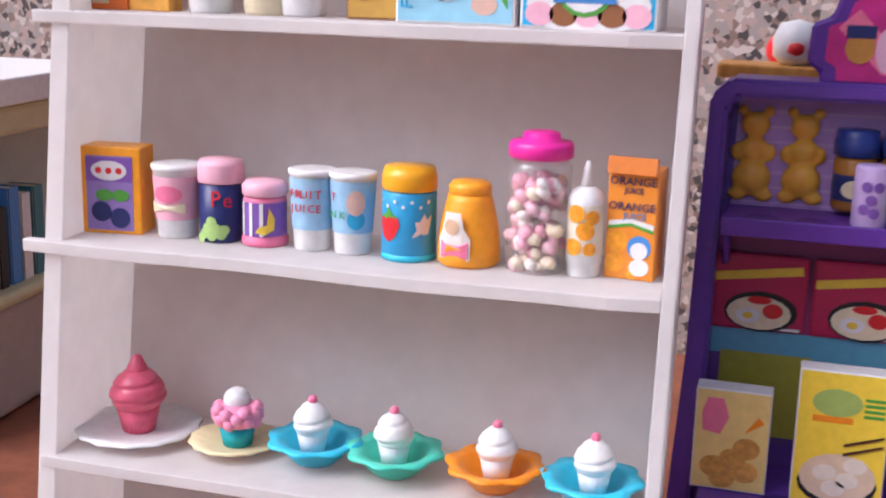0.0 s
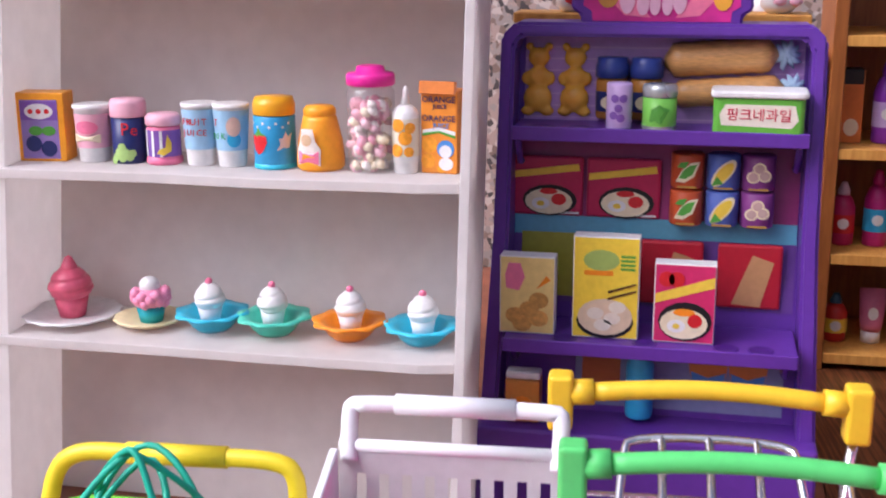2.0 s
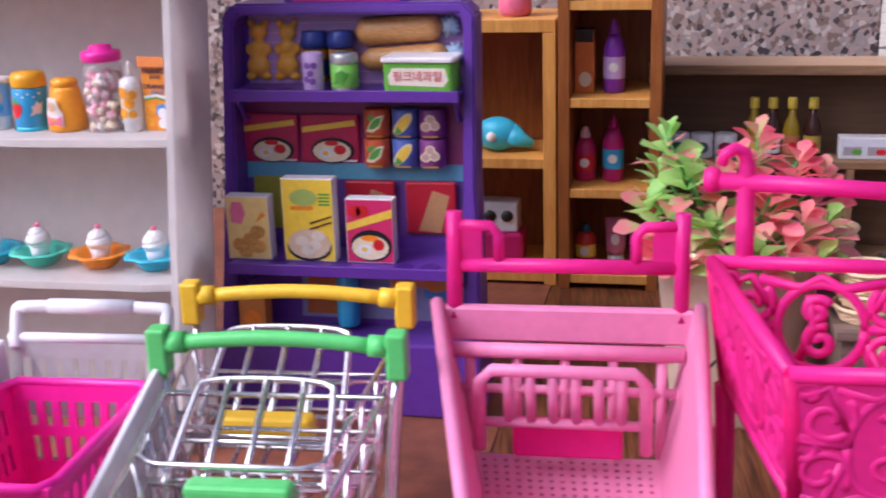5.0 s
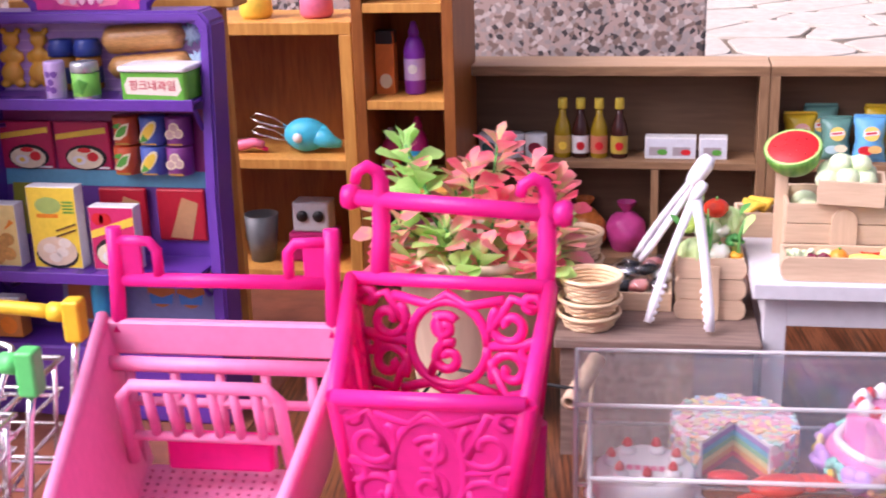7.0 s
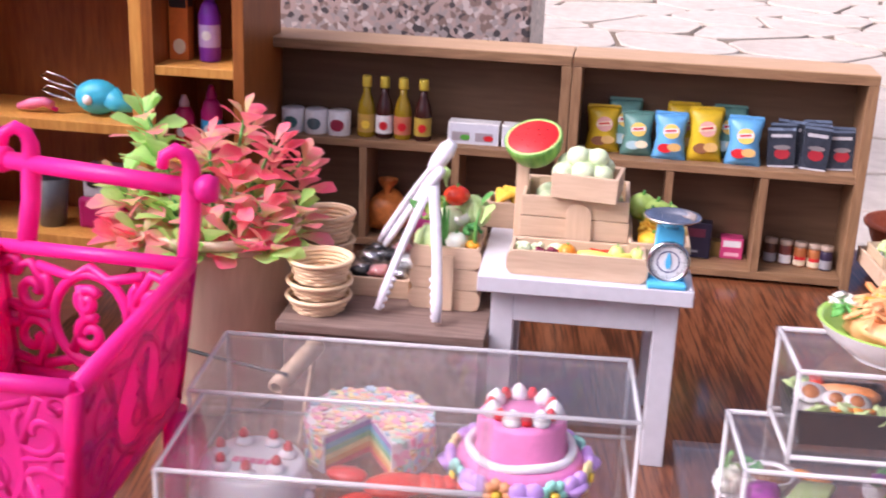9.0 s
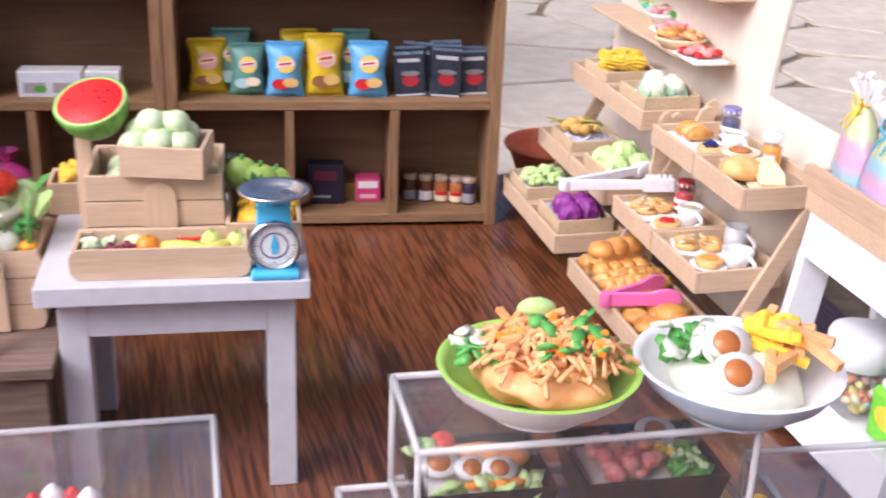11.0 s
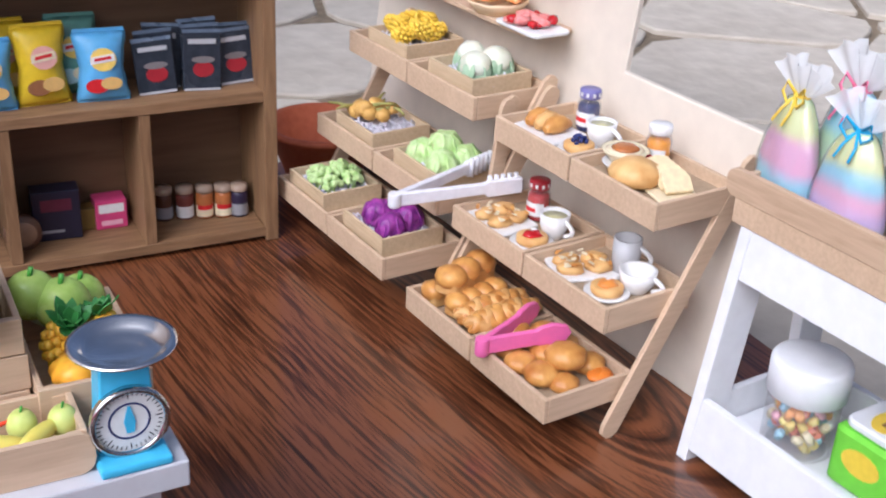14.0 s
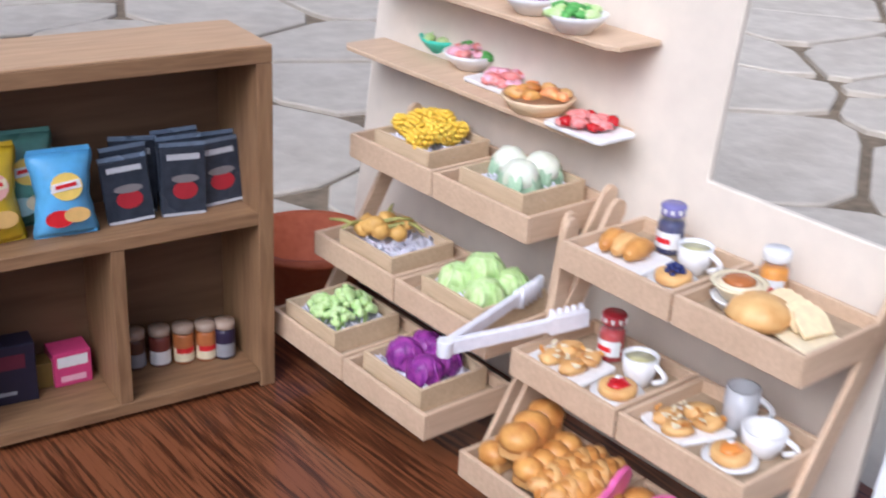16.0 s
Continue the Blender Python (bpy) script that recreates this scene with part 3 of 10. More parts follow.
def rack(name, label, trays, legs):
    x0, y0, z0, L = trays[0]
    t = thing(name, label, "rack", (x0, y0, 0), RZ)
    for x, y, z, L in trays:
        dx, dy = x - x0, y - y0
        a = radians(-RZ)
        lx, ly = dx * math.cos(a) - dy * math.sin(a), dx * math.sin(a) + dy * math.cos(a)
        for nm, b in tray_bm(L):
            bmesh.ops.translate(b, vec=(lx, ly, z), verts=b.verts)
            part(nm, b, M_liner if nm == "bottom_board" else M_stick, t)
    for (ax, ay, az), (bx, by, bz), w in legs:
        b = bm_new()
        d = Vector((bx - ax, by - ay, bz - az))
        L = d.length
        pts = [(-w, 0.4), (-w * 0.6, 0.08), (0, 0), (w * 0.6, 0.08), (w, 0.4), (w, L - 0.4), (w * 0.6, L - 0.08), (0, L), (-w * 0.6, L - 0.08), (-w, L - 0.4)]
        plate(b, pts, -0.11, 0.11, bev=0.02)
        q = d.to_track_quat("Y", "X").to_matrix().to_4x4()
        bmesh.ops.transform(b, matrix=Matrix.Translation((ax, ay, az)) @ q, verts=b.verts)
        part("leg", b, M_stick, t)
    return t


TR = {"bread": (66.6, 42.9, 1.35, 9.9), "mid": (68.85, 43.0, 4.65, 10.2), "up": (70.45, 42.95, 8.55, 10.0)}
TL = {"low": (65.15, 54.45, 1.85, 10.4), "mid": (67.55, 54.3, 4.65, 11.2), "up": (69.4, 54.85, 8.6, 11.1)}
rack("tray_rack", "three-tier rack of pale craft-stick trays holding breads", list(TR.values()),
     [((2.85, -0.25, 0), (8.6, -0.25, 10.6), 0.42), ((1.6, 10.15, 0), (7.3, 10.15, 10.2), 0.42), ((3.8, 10.15, 0), (4.9, 10.2, 10), 0.35)])
rack("tray_rack", "three-tier rack of pale craft-stick trays holding vegetables", list(TL.values()),
     [((2.6, -0.3, 0.0), (8.3, -0.3, 10.2), 0.4), ((2.6, 11.5, 0), (8.3, 11.5, 10.2), 0.4), ((5.0, -0.3, 0), (6.2, -0.3, 9.6), 0.35)])


def backing():
    b = bm_new()
    prof = [(0.2, 0), (28.5, 0), (28.5, 24), (8.4, 24), (8.4, 11.3), (0.2, 11.3)]
    plate(b, prof, -0.15, 0.15, bev=0.04, m=Matrix(((0, 0, 1, 0), (1, 0, 0, 0), (0, 1, 0, 0), (0, 0, 0, 1))))
    for v in b.verts:
        v.co.x += 0.11 * v.co.z
    return solid("backing_board", b, M_card, "cream backing board with a stepped top behind the tray racks", "board", at=(74.55, 43.2, 0), rz=RZ)


backing()


def ledge(z, y0, y1):
    t = thing("wall_ledge", "narrow wooden ledge fixed to the cream backing board", "shelf", local(0.11 * z - 2.6, y0, z, 74.4, 43.2, 0), RZ)
    pts = [(0.3, 0.0), (0, 0.5), (0, y1 - y0 - 0.5), (0.3, y1 - y0), (2.45, y1 - y0), (2.45, 0)]
    part("board", plate(bm_new(), pts, -0.2, 0, bev=0.03), M_stick, t)
    part("bracket", box(bm_new(), 1.6, 2, -0.7, 2.45, 2.3, -0.2), M_stick, t)
    part("bracket", box(bm_new(), 1.6, y1 - y0 - 2.3, -0.7, 2.45, y1 - y0 - 2, -0.2), M_stick, t)


ledge(12.2, 12.0, 27.5)
ledge(15.6, 11.5, 27.0)


# ---- white stand with a wooden tray top ----
M_bright = mat("fresh white paint", (0.80, 0.81, 0.84), 0.4, var=0.04, size=0.006, bump=0.1)


def stand():
    t = thing("display_stand", "white painted wooden stand with leaning legs and wood tray", "stand", (71.4, 41.0, 0), RZ)
    L, D = 9.3, 6.6

    def lean(b, k):
        for v in b.verts:
            v.co.x += k * v.co.z
        return b
    for y in (-0.5, -L):
        part("leg", lean(box(bm_new(), 0, y, 0, 1.5, y + 0.5, 9.24, 0.03), 0.15), M_bright, t)
        part("leg", lean(box(bm_new(), D - 1.3, y, 0, D, y + 0.5, 9.24, 0.03), -0.04), M_bright, t)
        part("end_board", box(bm_new(), 1.62, y + 0.1, 0.6, D - 1.42, y + 0.36, 2.5, 0.03), M_bright, t)
    for x, k in ((0.02, 0.15), (D - 0.34, -0.04)):
        part("apron", lean(box(bm_new(), x, -L + 0.504, 7.4, x + 0.32, -0.504, 9.24, 0.03), k), M_bright, t)
        part("lower_rail", lean(box(bm_new(), x, -L + 0.504, 0.5, x + 0.32, -0.504, 2.6, 0.03), k), M_bright, t)
    part("lower_shelf", box(bm_new(), 0.7, -L + 0.52, 1.0, D - 0.5, -0.52, 1.2), M_bright, t)
    for x in (1.34, D - 0.72):
        part("top_rail", box(bm_new(), x, -L - 0.1, 9.25, x + 0.34, 0.45, 10.15, 0.04), M_stick, t)
    for y in (-L - 0.08, 0.2):
        part("top_rail", box(bm_new(), 1.69, y, 9.25, D - 0.73, y + 0.22, 10.15, 0.03), M_stick, t)
    part("tray_bottom", box(bm_new(), 1.6, -L - 0.3, 10.16, D - 0.5, 0.6, 10.36), M_stick, t)
    for x in (1.3, D - 0.5):
        rail = round_rect(-L - 1.0, 0.0, 0.95, 1.03, 0.42, 5)
        b = plate(bm_new(), rail, 0, 0.26, bev=0.03, m=Matrix(((0, 0, 1, x), (1, 0, 0, 0), (0, 1, 0, 10.17), (0, 0, 0, 1))))
        part("tray_rail", b, M_stick_y, t)
    for y in (-L - 0.25, 0.3):
        part("tray_end", box(bm_new(), 1.6, y, 10.37, D - 0.52, y + 0.2, 11.0, 0.03), M_stick, t)
    return t


stand()


# ---- cake case of clear acrylic ----
def sheet(t, name, pts, a, b, m=None):
    part(name, plate(bm_new(), pts, a, b, m=m), M_clear, t)


def rods(t, lines, r=0.075):
    for p, q in lines:
        part("edge", tube(bm_new(), [p, q], r, 6), M_edge, t)


def clear_case(name, label, at, rz, w, d, z0, z1, front=True, floor_z=None, top=True, back=True, edge=True):
    t = thing(name, label, "display case", at, rz)
    th = 0.2
    B = lambda *a: box(bm_new(), *a)
    if back:
        part("back_wall", B(0, d - th, z0, w, d, z1 - th), M_clear, t)
    part("side_wall", B(0, 0, z0, th, d - th - 0.01, z1 - th), M_clear, t)
    part("side_wall", B(w - th, 0, z0, w, d - th - 0.01, z1 - th), M_clear, t)
    if top:
        part("top_plate", B(-0.12, -0.12, z1 - th + 0.01, w + 0.12, d + 0.12, z1), M_clear, t)
    if front:
        part("front_wall", B(th + 0.01, 0, z0, w - th - 0.01, th, z1 - th), M_clear, t)
    if floor_z is not None:
        part("floor_plate", B(th + 0.01, th + 0.01, floor_z - 0.2, w - th - 0.01, d - th - 0.01, floor_z), M_clear, t)
    c = [(0, 0), (w, 0), (w, d), (0, d)]
    z = z1 - 0.04
    lines = [((x, y, z), (u, v, z)) for (x, y), (u, v) in zip(c, c[1:] + c[:1])]
    lines += [((x, y, z0), (x, y, z)) for x, y in c]
    f = z0 if floor_z is None else floor_z - 0.1
    lines += [((x, y, f), (u, v, f)) for (x, y), (u, v) in zip(c, c[1:] + c[:1])]
    if not back:
        lines = [q for q in lines if min(q[0][1], q[1][1]) < d - 0.1]
    if edge:
        rods(t, lines)
    return t


clear_case("cake_case", "long clear acrylic display case holding two cakes", (35.75, 17.0, 0), 4.5, 13.6, 4.6, 0, 11.2, front=False, floor_z=8.4)
case_b = clear_case("cake_case", "clear acrylic display case holding a strawberry cake", (36.6, 12.25, 0), 4.5, 8.7, 4.7, 0, 11.2, floor_z=8.4, back=False, edge=False)
rods(case_b, [((0, 0, 11.16), (8.7, 0, 11.16)), ((0, 0, 11.16), (0, 4.6, 11.16)), ((0, 0, 0), (0, 0, 11.16)), ((0, 0, 8.3), (13.0, 0, 8.3))])
part("floor_plate", box(bm_new(), 8.72, 2.5, 8.2, 13.0, 4.72, 8.4), M_clear, case_b)
clear_case("bento_case", "clear acrylic riser box with bento boxes inside and bowls on top", (53.2, 15.5, 11.7), 4, 6.9, 3.0, 0, 2.75, floor_z=0.3)
clear_case("lower_case", "wide clear acrylic riser box under the bento boxes", (52.1, 15.0, 0), 4, 8.6, 3.6, 0, 11.65)
clear_case("lower_case", "second clear acrylic riser box beside the bento riser", (61.4, 15.4, 0), 2, 8.5, 3.6, 0, 11.9)
clear_case("plate_riser", "low clear acrylic riser carrying small dinner plates", (50.9, 19.0, 0), 3, 15.0, 3.6, 0, 8.4, edge=False)

paving()

# ---- shopping carts ----
def wheels(t, spots, mats, r=0.7):
    for x, y in spots:
        b = bm_new()
        lathe(b, [(0.0, -0.22), (r * 0.9, -0.22), (r, -0.12), (r, 0.12), (r * 0.9, 0.22), (0.0, 0.22)], 16, m=Matrix.Translation((x, y, r)) @ pose(0, 0, 0, 0, 90, 0))
        w = part("wheel", b, mats, t)
        f = bm_new()
        box(f, x - 0.4, y - 0.12, r, x - 0.28, y + 0.12, r + 1.0, 0.02)
        box(f, x + 0.28, y - 0.12, r, x + 0.4, y + 0.12, r + 1.0, 0.02)
        box(f, x - 0.4, y - 0.14, r + 0.95, x + 0.4, y + 0.14, r + 1.08, 0.02)
        part("fork", f, mats, t)


def wire_cart(at, rz, mplast, label):
    t = thing("shopping_cart", label, "shopping cart", at, rz, group="toy shopping carts")
    W = 4.35
    R = 0.095
    for s in (-1, 1):
        b = bm_new()
        box(b, s * W - 0.38, -0.42, 10.2, s * W + 0.38, 0.42, 11.95, 0.14, seg=3)
        tube(b, [(s * (W - 0.3), 0, 11.35), (s * (W - 1.0), 0, 11.4)], 0.4, 12)
        part("handle_end", b, mplast, t)
        part("post", tube(bm_new(), [(s * (W - 0.05), 0, 10.2), (s * (W - 0.2), -0.15, 9.2), (s * (W - 0.4), -0.8, 6), (s * (W - 0.6), -1.6, 2.4), (s * (W - 0.6), -2.4, 1.9), (s * (W - 1.3), -8.6, 1.9)], 0.16, 8), M_chrome, t)
    n = 12
    part("handle_bar", tube(bm_new(), [(-(W - 0.9) + 2 * (W - 0.9) * k / n, 0, 11.38 + 0.22 * math.sin(math.pi * k / n)) for k in range(n + 1)], 0.29, 12), mplast, t)
    # basket wires: half width and height by depth
    hw = lambda y: 4.1 + 0.1 * y
    top = lambda y: 9.9 + 0.1 * y
    bot = lambda y: 5.6 + 0.12 * y
    rim = [(-hw(-0.9), -0.9, 9.8), (-hw(-9.4), -9.4, top(-9.4)), (-hw(-9.6) + 0.7, -9.8, top(-9.6)), (hw(-9.6) - 0.7, -9.8, top(-9.6)), (hw(-9.4), -9.4, top(-9.4)), (hw(-0.9), -0.9, 9.8)]
    part("rim", tube(bm_new(), rim, 0.125, 8, closed=True), M_chrome, t)
    b = bm_new()
    for f in (0.3, 0.65, 1.0):
        pts = []
        for s, y in ((-1, -0.9), (-1, -9.0), (1, -9.0), (1, -0.9)):
            x = s * (hw(y) - 0.5 * f)
            pts.append((x, y + (0.5 * f if y < -5 else -0.2 * f), top(y) + f * (bot(y) - top(y))))
        tube(b, pts, R, 6, closed=True)
    pieces("side_wire", b, M_chrome, t)
    b = bm_new()
    for k in range(5):
        y = -1.4 - 1.85 * k
        for s in (-1, 1):
            tube(b, [(s * hw(y), y, top(y)), (s * (hw(y) - 0.5), y, bot(y))], R, 6)
        tube(b, [(-(hw(y) - 0.5), y, bot(y)), (hw(y) - 0.5, y, bot(y))], R, 6)
    pieces("upright_wire", b, M_chrome, t)
    b = bm_new()
    for k in range(5):
        x = -2.4 + 1.2 * k
        tube(b, [(x, -0.9, bot(-1)), (x, -9.0, bot(-9)), (x * 0.95, -9.7, top(-9.6))], R, 6)
    pieces("floor_wire", b, M_chrome, t)
    b = bm_new()
    tube(b, eased([(-2.7, -4.9, 8.3), (-2.45, -1.9, 10.2), (-2.3, -1.3, 10.6), (2.3, -1.3, 10.6), (2.45, -1.9, 10.2), (2.7, -4.9, 8.3)]), 0.13, 8)
    for k in range(3):
        x = -1.35 + 1.35 * k
        tube(b, [(x, -1.3, 10.6), (x, -4.9, 8.35), (x, -5.3, 7.4)], 0.13, 8)
    tube(b, [(-2.85, -3.4, 9.2), (2.85, -3.4, 9.2)], R, 6)
    tube(b, [(-3.7, -4.6, 8.35), (3.7, -4.6, 8.35)], R, 6)
    tube(b, [(-3.7, -0.95, 8.2), (3.7, -0.95, 8.2)], R, 6)
    pieces("seat_gate_bar", b, M_chrome, t)
    b = bm_new()
    box(b, -1.8, -5.75, 7.75, 1.8, -4.85, 8.75, 0.25, seg=3)
    part("seat_flap", b, mplast, t)
    wheels(t, ((-3.9, -2.2), (3.9, -2.2), (-3.2, -8.4), (3.2, -8.4)), mplast)
    return t


wire_cart((12.0, 17.1, 0), 4, M_green, "chrome wire toy shopping cart with bright green handle")
wire_cart((11.1, 22.15, 0), 4, M_yellow, "chrome wire toy shopping cart with yellow handle, nested behind another")


def pierced(cols, rows, u0, u1, v0, v1, gap, at, vgap=0.72):
    """Faces of a panel with a field of open slots; at(u, v) gives the place."""
    us, vs = [0.0], [0.0]
    for lst, n, a, b, g in ((us, cols, u0, u1, gap), (vs, rows, v0, v1, vgap)):
        step = (b - a) / n
        for k in range(n):
            lst += [a + step * (k + 0.5 - g / 2), a + step * (k + 0.5 + g / 2)]
        lst.append(1.0)
    b = bm_new()
    P = [[b.verts.new(at(u, v)) for v in vs] for u in us]
    for i in range(len(us) - 1):
        for j in range(len(vs) - 1):
            if not (i % 2 and j % 2):
                b.faces.new((P[i][j], P[i + 1][j], P[i + 1][j + 1], P[i][j + 1]))
    return b


def slotted(b, w, h, th, cols, rows, margin=0.4, gap=0.42):
    """A panel in x, z with open slots in its upper part; facing -y, from the middle of its foot."""
    q = pierced(cols, rows, 0.05, 0.95, 0.3, 0.94, gap, lambda u, v: ((u - 0.5) * w, 0, v * h))
    bmesh.ops.solidify(q, geom=list(q.faces), thickness=th)
    join(b, q)
    tube(b, [(-w / 2, th / 2, h), (w / 2, th / 2, h)], 0.2, 8)
    return b


def put(b, x, y, z, rx=0, ry=0, rz=0, sx=1, sy=1, sz=1):
    bmesh.ops.transform(b, matrix=pose(x, y, z, rx, ry, rz) @ Matrix.Diagonal((sx, sy, sz, 1)), verts=b.verts)
    return b


def slot_basket(t, w0, w1, d, h, mats, at, cols=6, rows=2, tilt=0.0, flare=0.35, low=0.35, lip=0.2):
    """An open basket moulded in one piece: slotted walls, a closed foot and a rolled rim; d runs towards -y."""
    x, y, z = at
    top = [(-w0 / 2 - flare, flare), (w0 / 2 + flare, flare), (w1 / 2 + flare, -d - flare), (-w1 / 2 - flare, -d - flare)]
    bot = [(-w0 / 2 + 0.2, -0.2), (w0 / 2 - 0.2, -0.2), (w1 / 2 - 0.2, -d + 0.2), (-w1 / 2 + 0.2, -d + 0.2)]
    body = bm_new()
    for k in range(4):
        a, b, c, e = Vector(bot[k]), Vector(bot[(k + 1) % 4]), Vector(top[k]), Vector(top[(k + 1) % 4])

        def place(u, v, a=a, b=b, c=c, e=e):
            p = a.lerp(b, u).lerp(c.lerp(e, u), v)
            return (x + p.x, y + p.y, z + h * v)
        n = cols if k % 2 == 0 else max(2, round(cols * d / w0))
        join(body, pierced(n, rows, 0.1, 0.9, low, 0.9, 0.5, place))
    b = bm_new()
    b.faces.new([b.verts.new((x + p, y + q, z)) for p, q in bot])
    join(body, b)
    bmesh.ops.remove_doubles(body, verts=body.verts, dist=0.001)
    bmesh.ops.recalc_face_normals(body, faces=body.faces)
    bmesh.ops.solidify(body, geom=list(body.faces), thickness=0.16)
    part("body", body, mats, t)
    loop = []
    for k in range(4):
        p, q = Vector(top[k]), Vector(top[(k + 1) % 4])
        loop += [(x + v.x, y + v.y, z + h) for v in (p.lerp(q, 0.08), p.lerp(q, 0.5), p.lerp(q, 0.92))]
    part("rim", tube(bm_new(), loop, lip, 8, True), mats, t)


def white_cart():
    t = thing("shopping_cart", "white plastic toy shopping cart holding a magenta basket", "shopping cart", (4.15, 18.6, 0), 4, group="toy shopping carts")
    b = bm_new()
    tube(b, eased([(-2.95, -0.6, 10.4), (-3.02, 0, 11.75), (-2.85, 0.05, 11.9), (2.85, 0.05, 11.9), (3.02, 0, 11.75), (2.95, -0.6, 10.4)]), 0.25, 10, flat=1.0)
    part("handle", b, M_wplastic, t)
    part("handle_grip", tube(bm_new(), [(-1.7, 0.05, 11.9), (1.7, 0.05, 11.9)], 0.3, 10), M_wplastic, t)
    part("rear_panel", put(slotted(bm_new(), 6.5, 7.4, 0.25, 9, 2, margin=0.5), 0, -0.9, 3.4, -3), M_wplastic, t)
    for s in (-1, 1):
        b = bm_new()
        plate(b, [(-0.9, 3.4), (-0.9, 10.9), (-9.6, 8.6), (-9.0, 3.4)], -0.12, 0.12, bev=0.04, m=Matrix(((0, 0, 1, s * 3.3), (1, 0, 0, 0), (0, 1, 0, 0), (0, 0, 0, 1))))
        part("side_panel", b, M_wplastic, t)
    part("front_panel", box(bm_new(), -3.15, -9.3, 3.4, 3.15, -9.1, 8.3, 0.04), M_wplastic, t)
    part("base", box(bm_new(), -3.15, -9.0, 2.6, 3.15, -0.9, 3.35, 0.1), M_wplastic, t)
    wheels(t, ((-2.6, -1.6), (2.6, -1.6), (-2.6, -8.2), (2.6, -8.2)), M_wplastic)
    k = thing("hand_basket", "magenta slotted plastic basket standing in the white cart", "basket", (4.25, 16.6, 4.6), 4)
    slot_basket(k, 5.0, 4.4, 7.4, 4.9, M_magenta, (0, 0, 0), cols=7, rows=2)
    part("inner_bracket", box(bm_new(), -2.5, -3.6, 2.6, -1.9, -2.9, 3.9, 0.15), M_magenta, k)
    part("inner_bracket", box(bm_new(), 1.9, -3.6, 2.6, 2.5, -2.9, 3.9, 0.15), M_magenta, k)


white_cart()


def yellow_cart():
    t = thing("shopping_cart", "yellow plastic toy shopping cart frame with lime baskets on it", "shopping cart", (-3.6, 17.0, 0), 3, group="toy shopping carts")
    b = bm_new()
    tube(b, eased([(-3.9, -4.5, 3.0), (-4.1, -1.2, 6.5), (-3.95, -0.2, 8.6), (-3.7, 0, 9.9), (-2.9, 0, 10.45), (-1.3, 0, 10.45), (1.3, 0, 10.5), (2.9, 0, 10.5), (3.5, 0, 10.2), (3.55, -0.1, 8.9), (3.4, -1.0, 6.5), (3.2, -4.5, 3.0)]), 0.27, 10)
    part("handle", b, M_lemon, t)
    part("handle_grip", tube(bm_new(), [(-1.5, 0, 10.45), (1.5, 0, 10.5)], 0.32, 10), M_lemon, t)
    part("cross_bar", tube(bm_new(), [(-3.9, -0.6, 7.7), (3.45, -0.6, 7.9)], 0.3, 8), M_lemon, t)
    part("base", box(bm_new(), -3.9, -9.0, 2.5, 3.4, -3.8, 3.2, 0.15), M_lemon, t)
    wheels(t, ((-3.2, -4.4), (2.8, -4.4), (-3.2, -8.2), (2.8, -8.2)), M_lemon)
    k = thing("hand_basket", "lime green slotted basket with thin teal handles, stacked in the cart", "basket", (-2.85, 14.2, 3.25), 3, group="lime baskets")
    slot_basket(k, 4.2, 4.0, 2.4, 6.9, M_lime, (0, 0, 0), cols=8, rows=2, low=0.5, flare=0.5, lip=0.12)
    q = thing("hand_basket", "lime green slotted basket with thin teal handles, front of the stack", "basket", (-2.35, 12.6, 3.25), 3, group="lime baskets")
    slot_basket(q, 4.9, 4.4, 2.6, 6.1, M_lime, (0, 0, 0), cols=9, rows=3, low=0.1, flare=0.5, lip=0.12)
    for ob, pts in ((k, [(-1.7, 0.1, 6.6), (-1.2, -1.0, 8.2), (-0.1, -1.6, 9.4), (0.3, -1.7, 9.4), (0.9, -2.2, 8.0), (1.9, -2.9, 6.4)]),
                    (k, [(-1.9, -2.8, 6.4), (-1.3, -1.9, 8.0), (-0.2, -1.5, 9.2), (0.2, -1.4, 9.2), (1.4, -0.9, 8.0), (1.6, 0.0, 6.8)]),
                    (q, [(-2.0, 0.1, 6.4), (-1.6, 1.0, 8.0), (-0.7, 1.6, 9.0), (0.4, 1.2, 8.6), (1.4, 0.5, 7.2), (1.9, -0.1, 6.2)]),
                    (q, [(-2.2, -1.5, 6.2), (-1.5, 0.2, 7.6), (-0.5, 1.2, 8.8), (0.2, 0.8, 8.4), (0.9, -1.0, 6.9), (1.2, -3.2, 6.2)])):
        part("handle", tube(bm_new(), eased(pts), 0.095, 6), M_teal, ob)


yellow_cart()


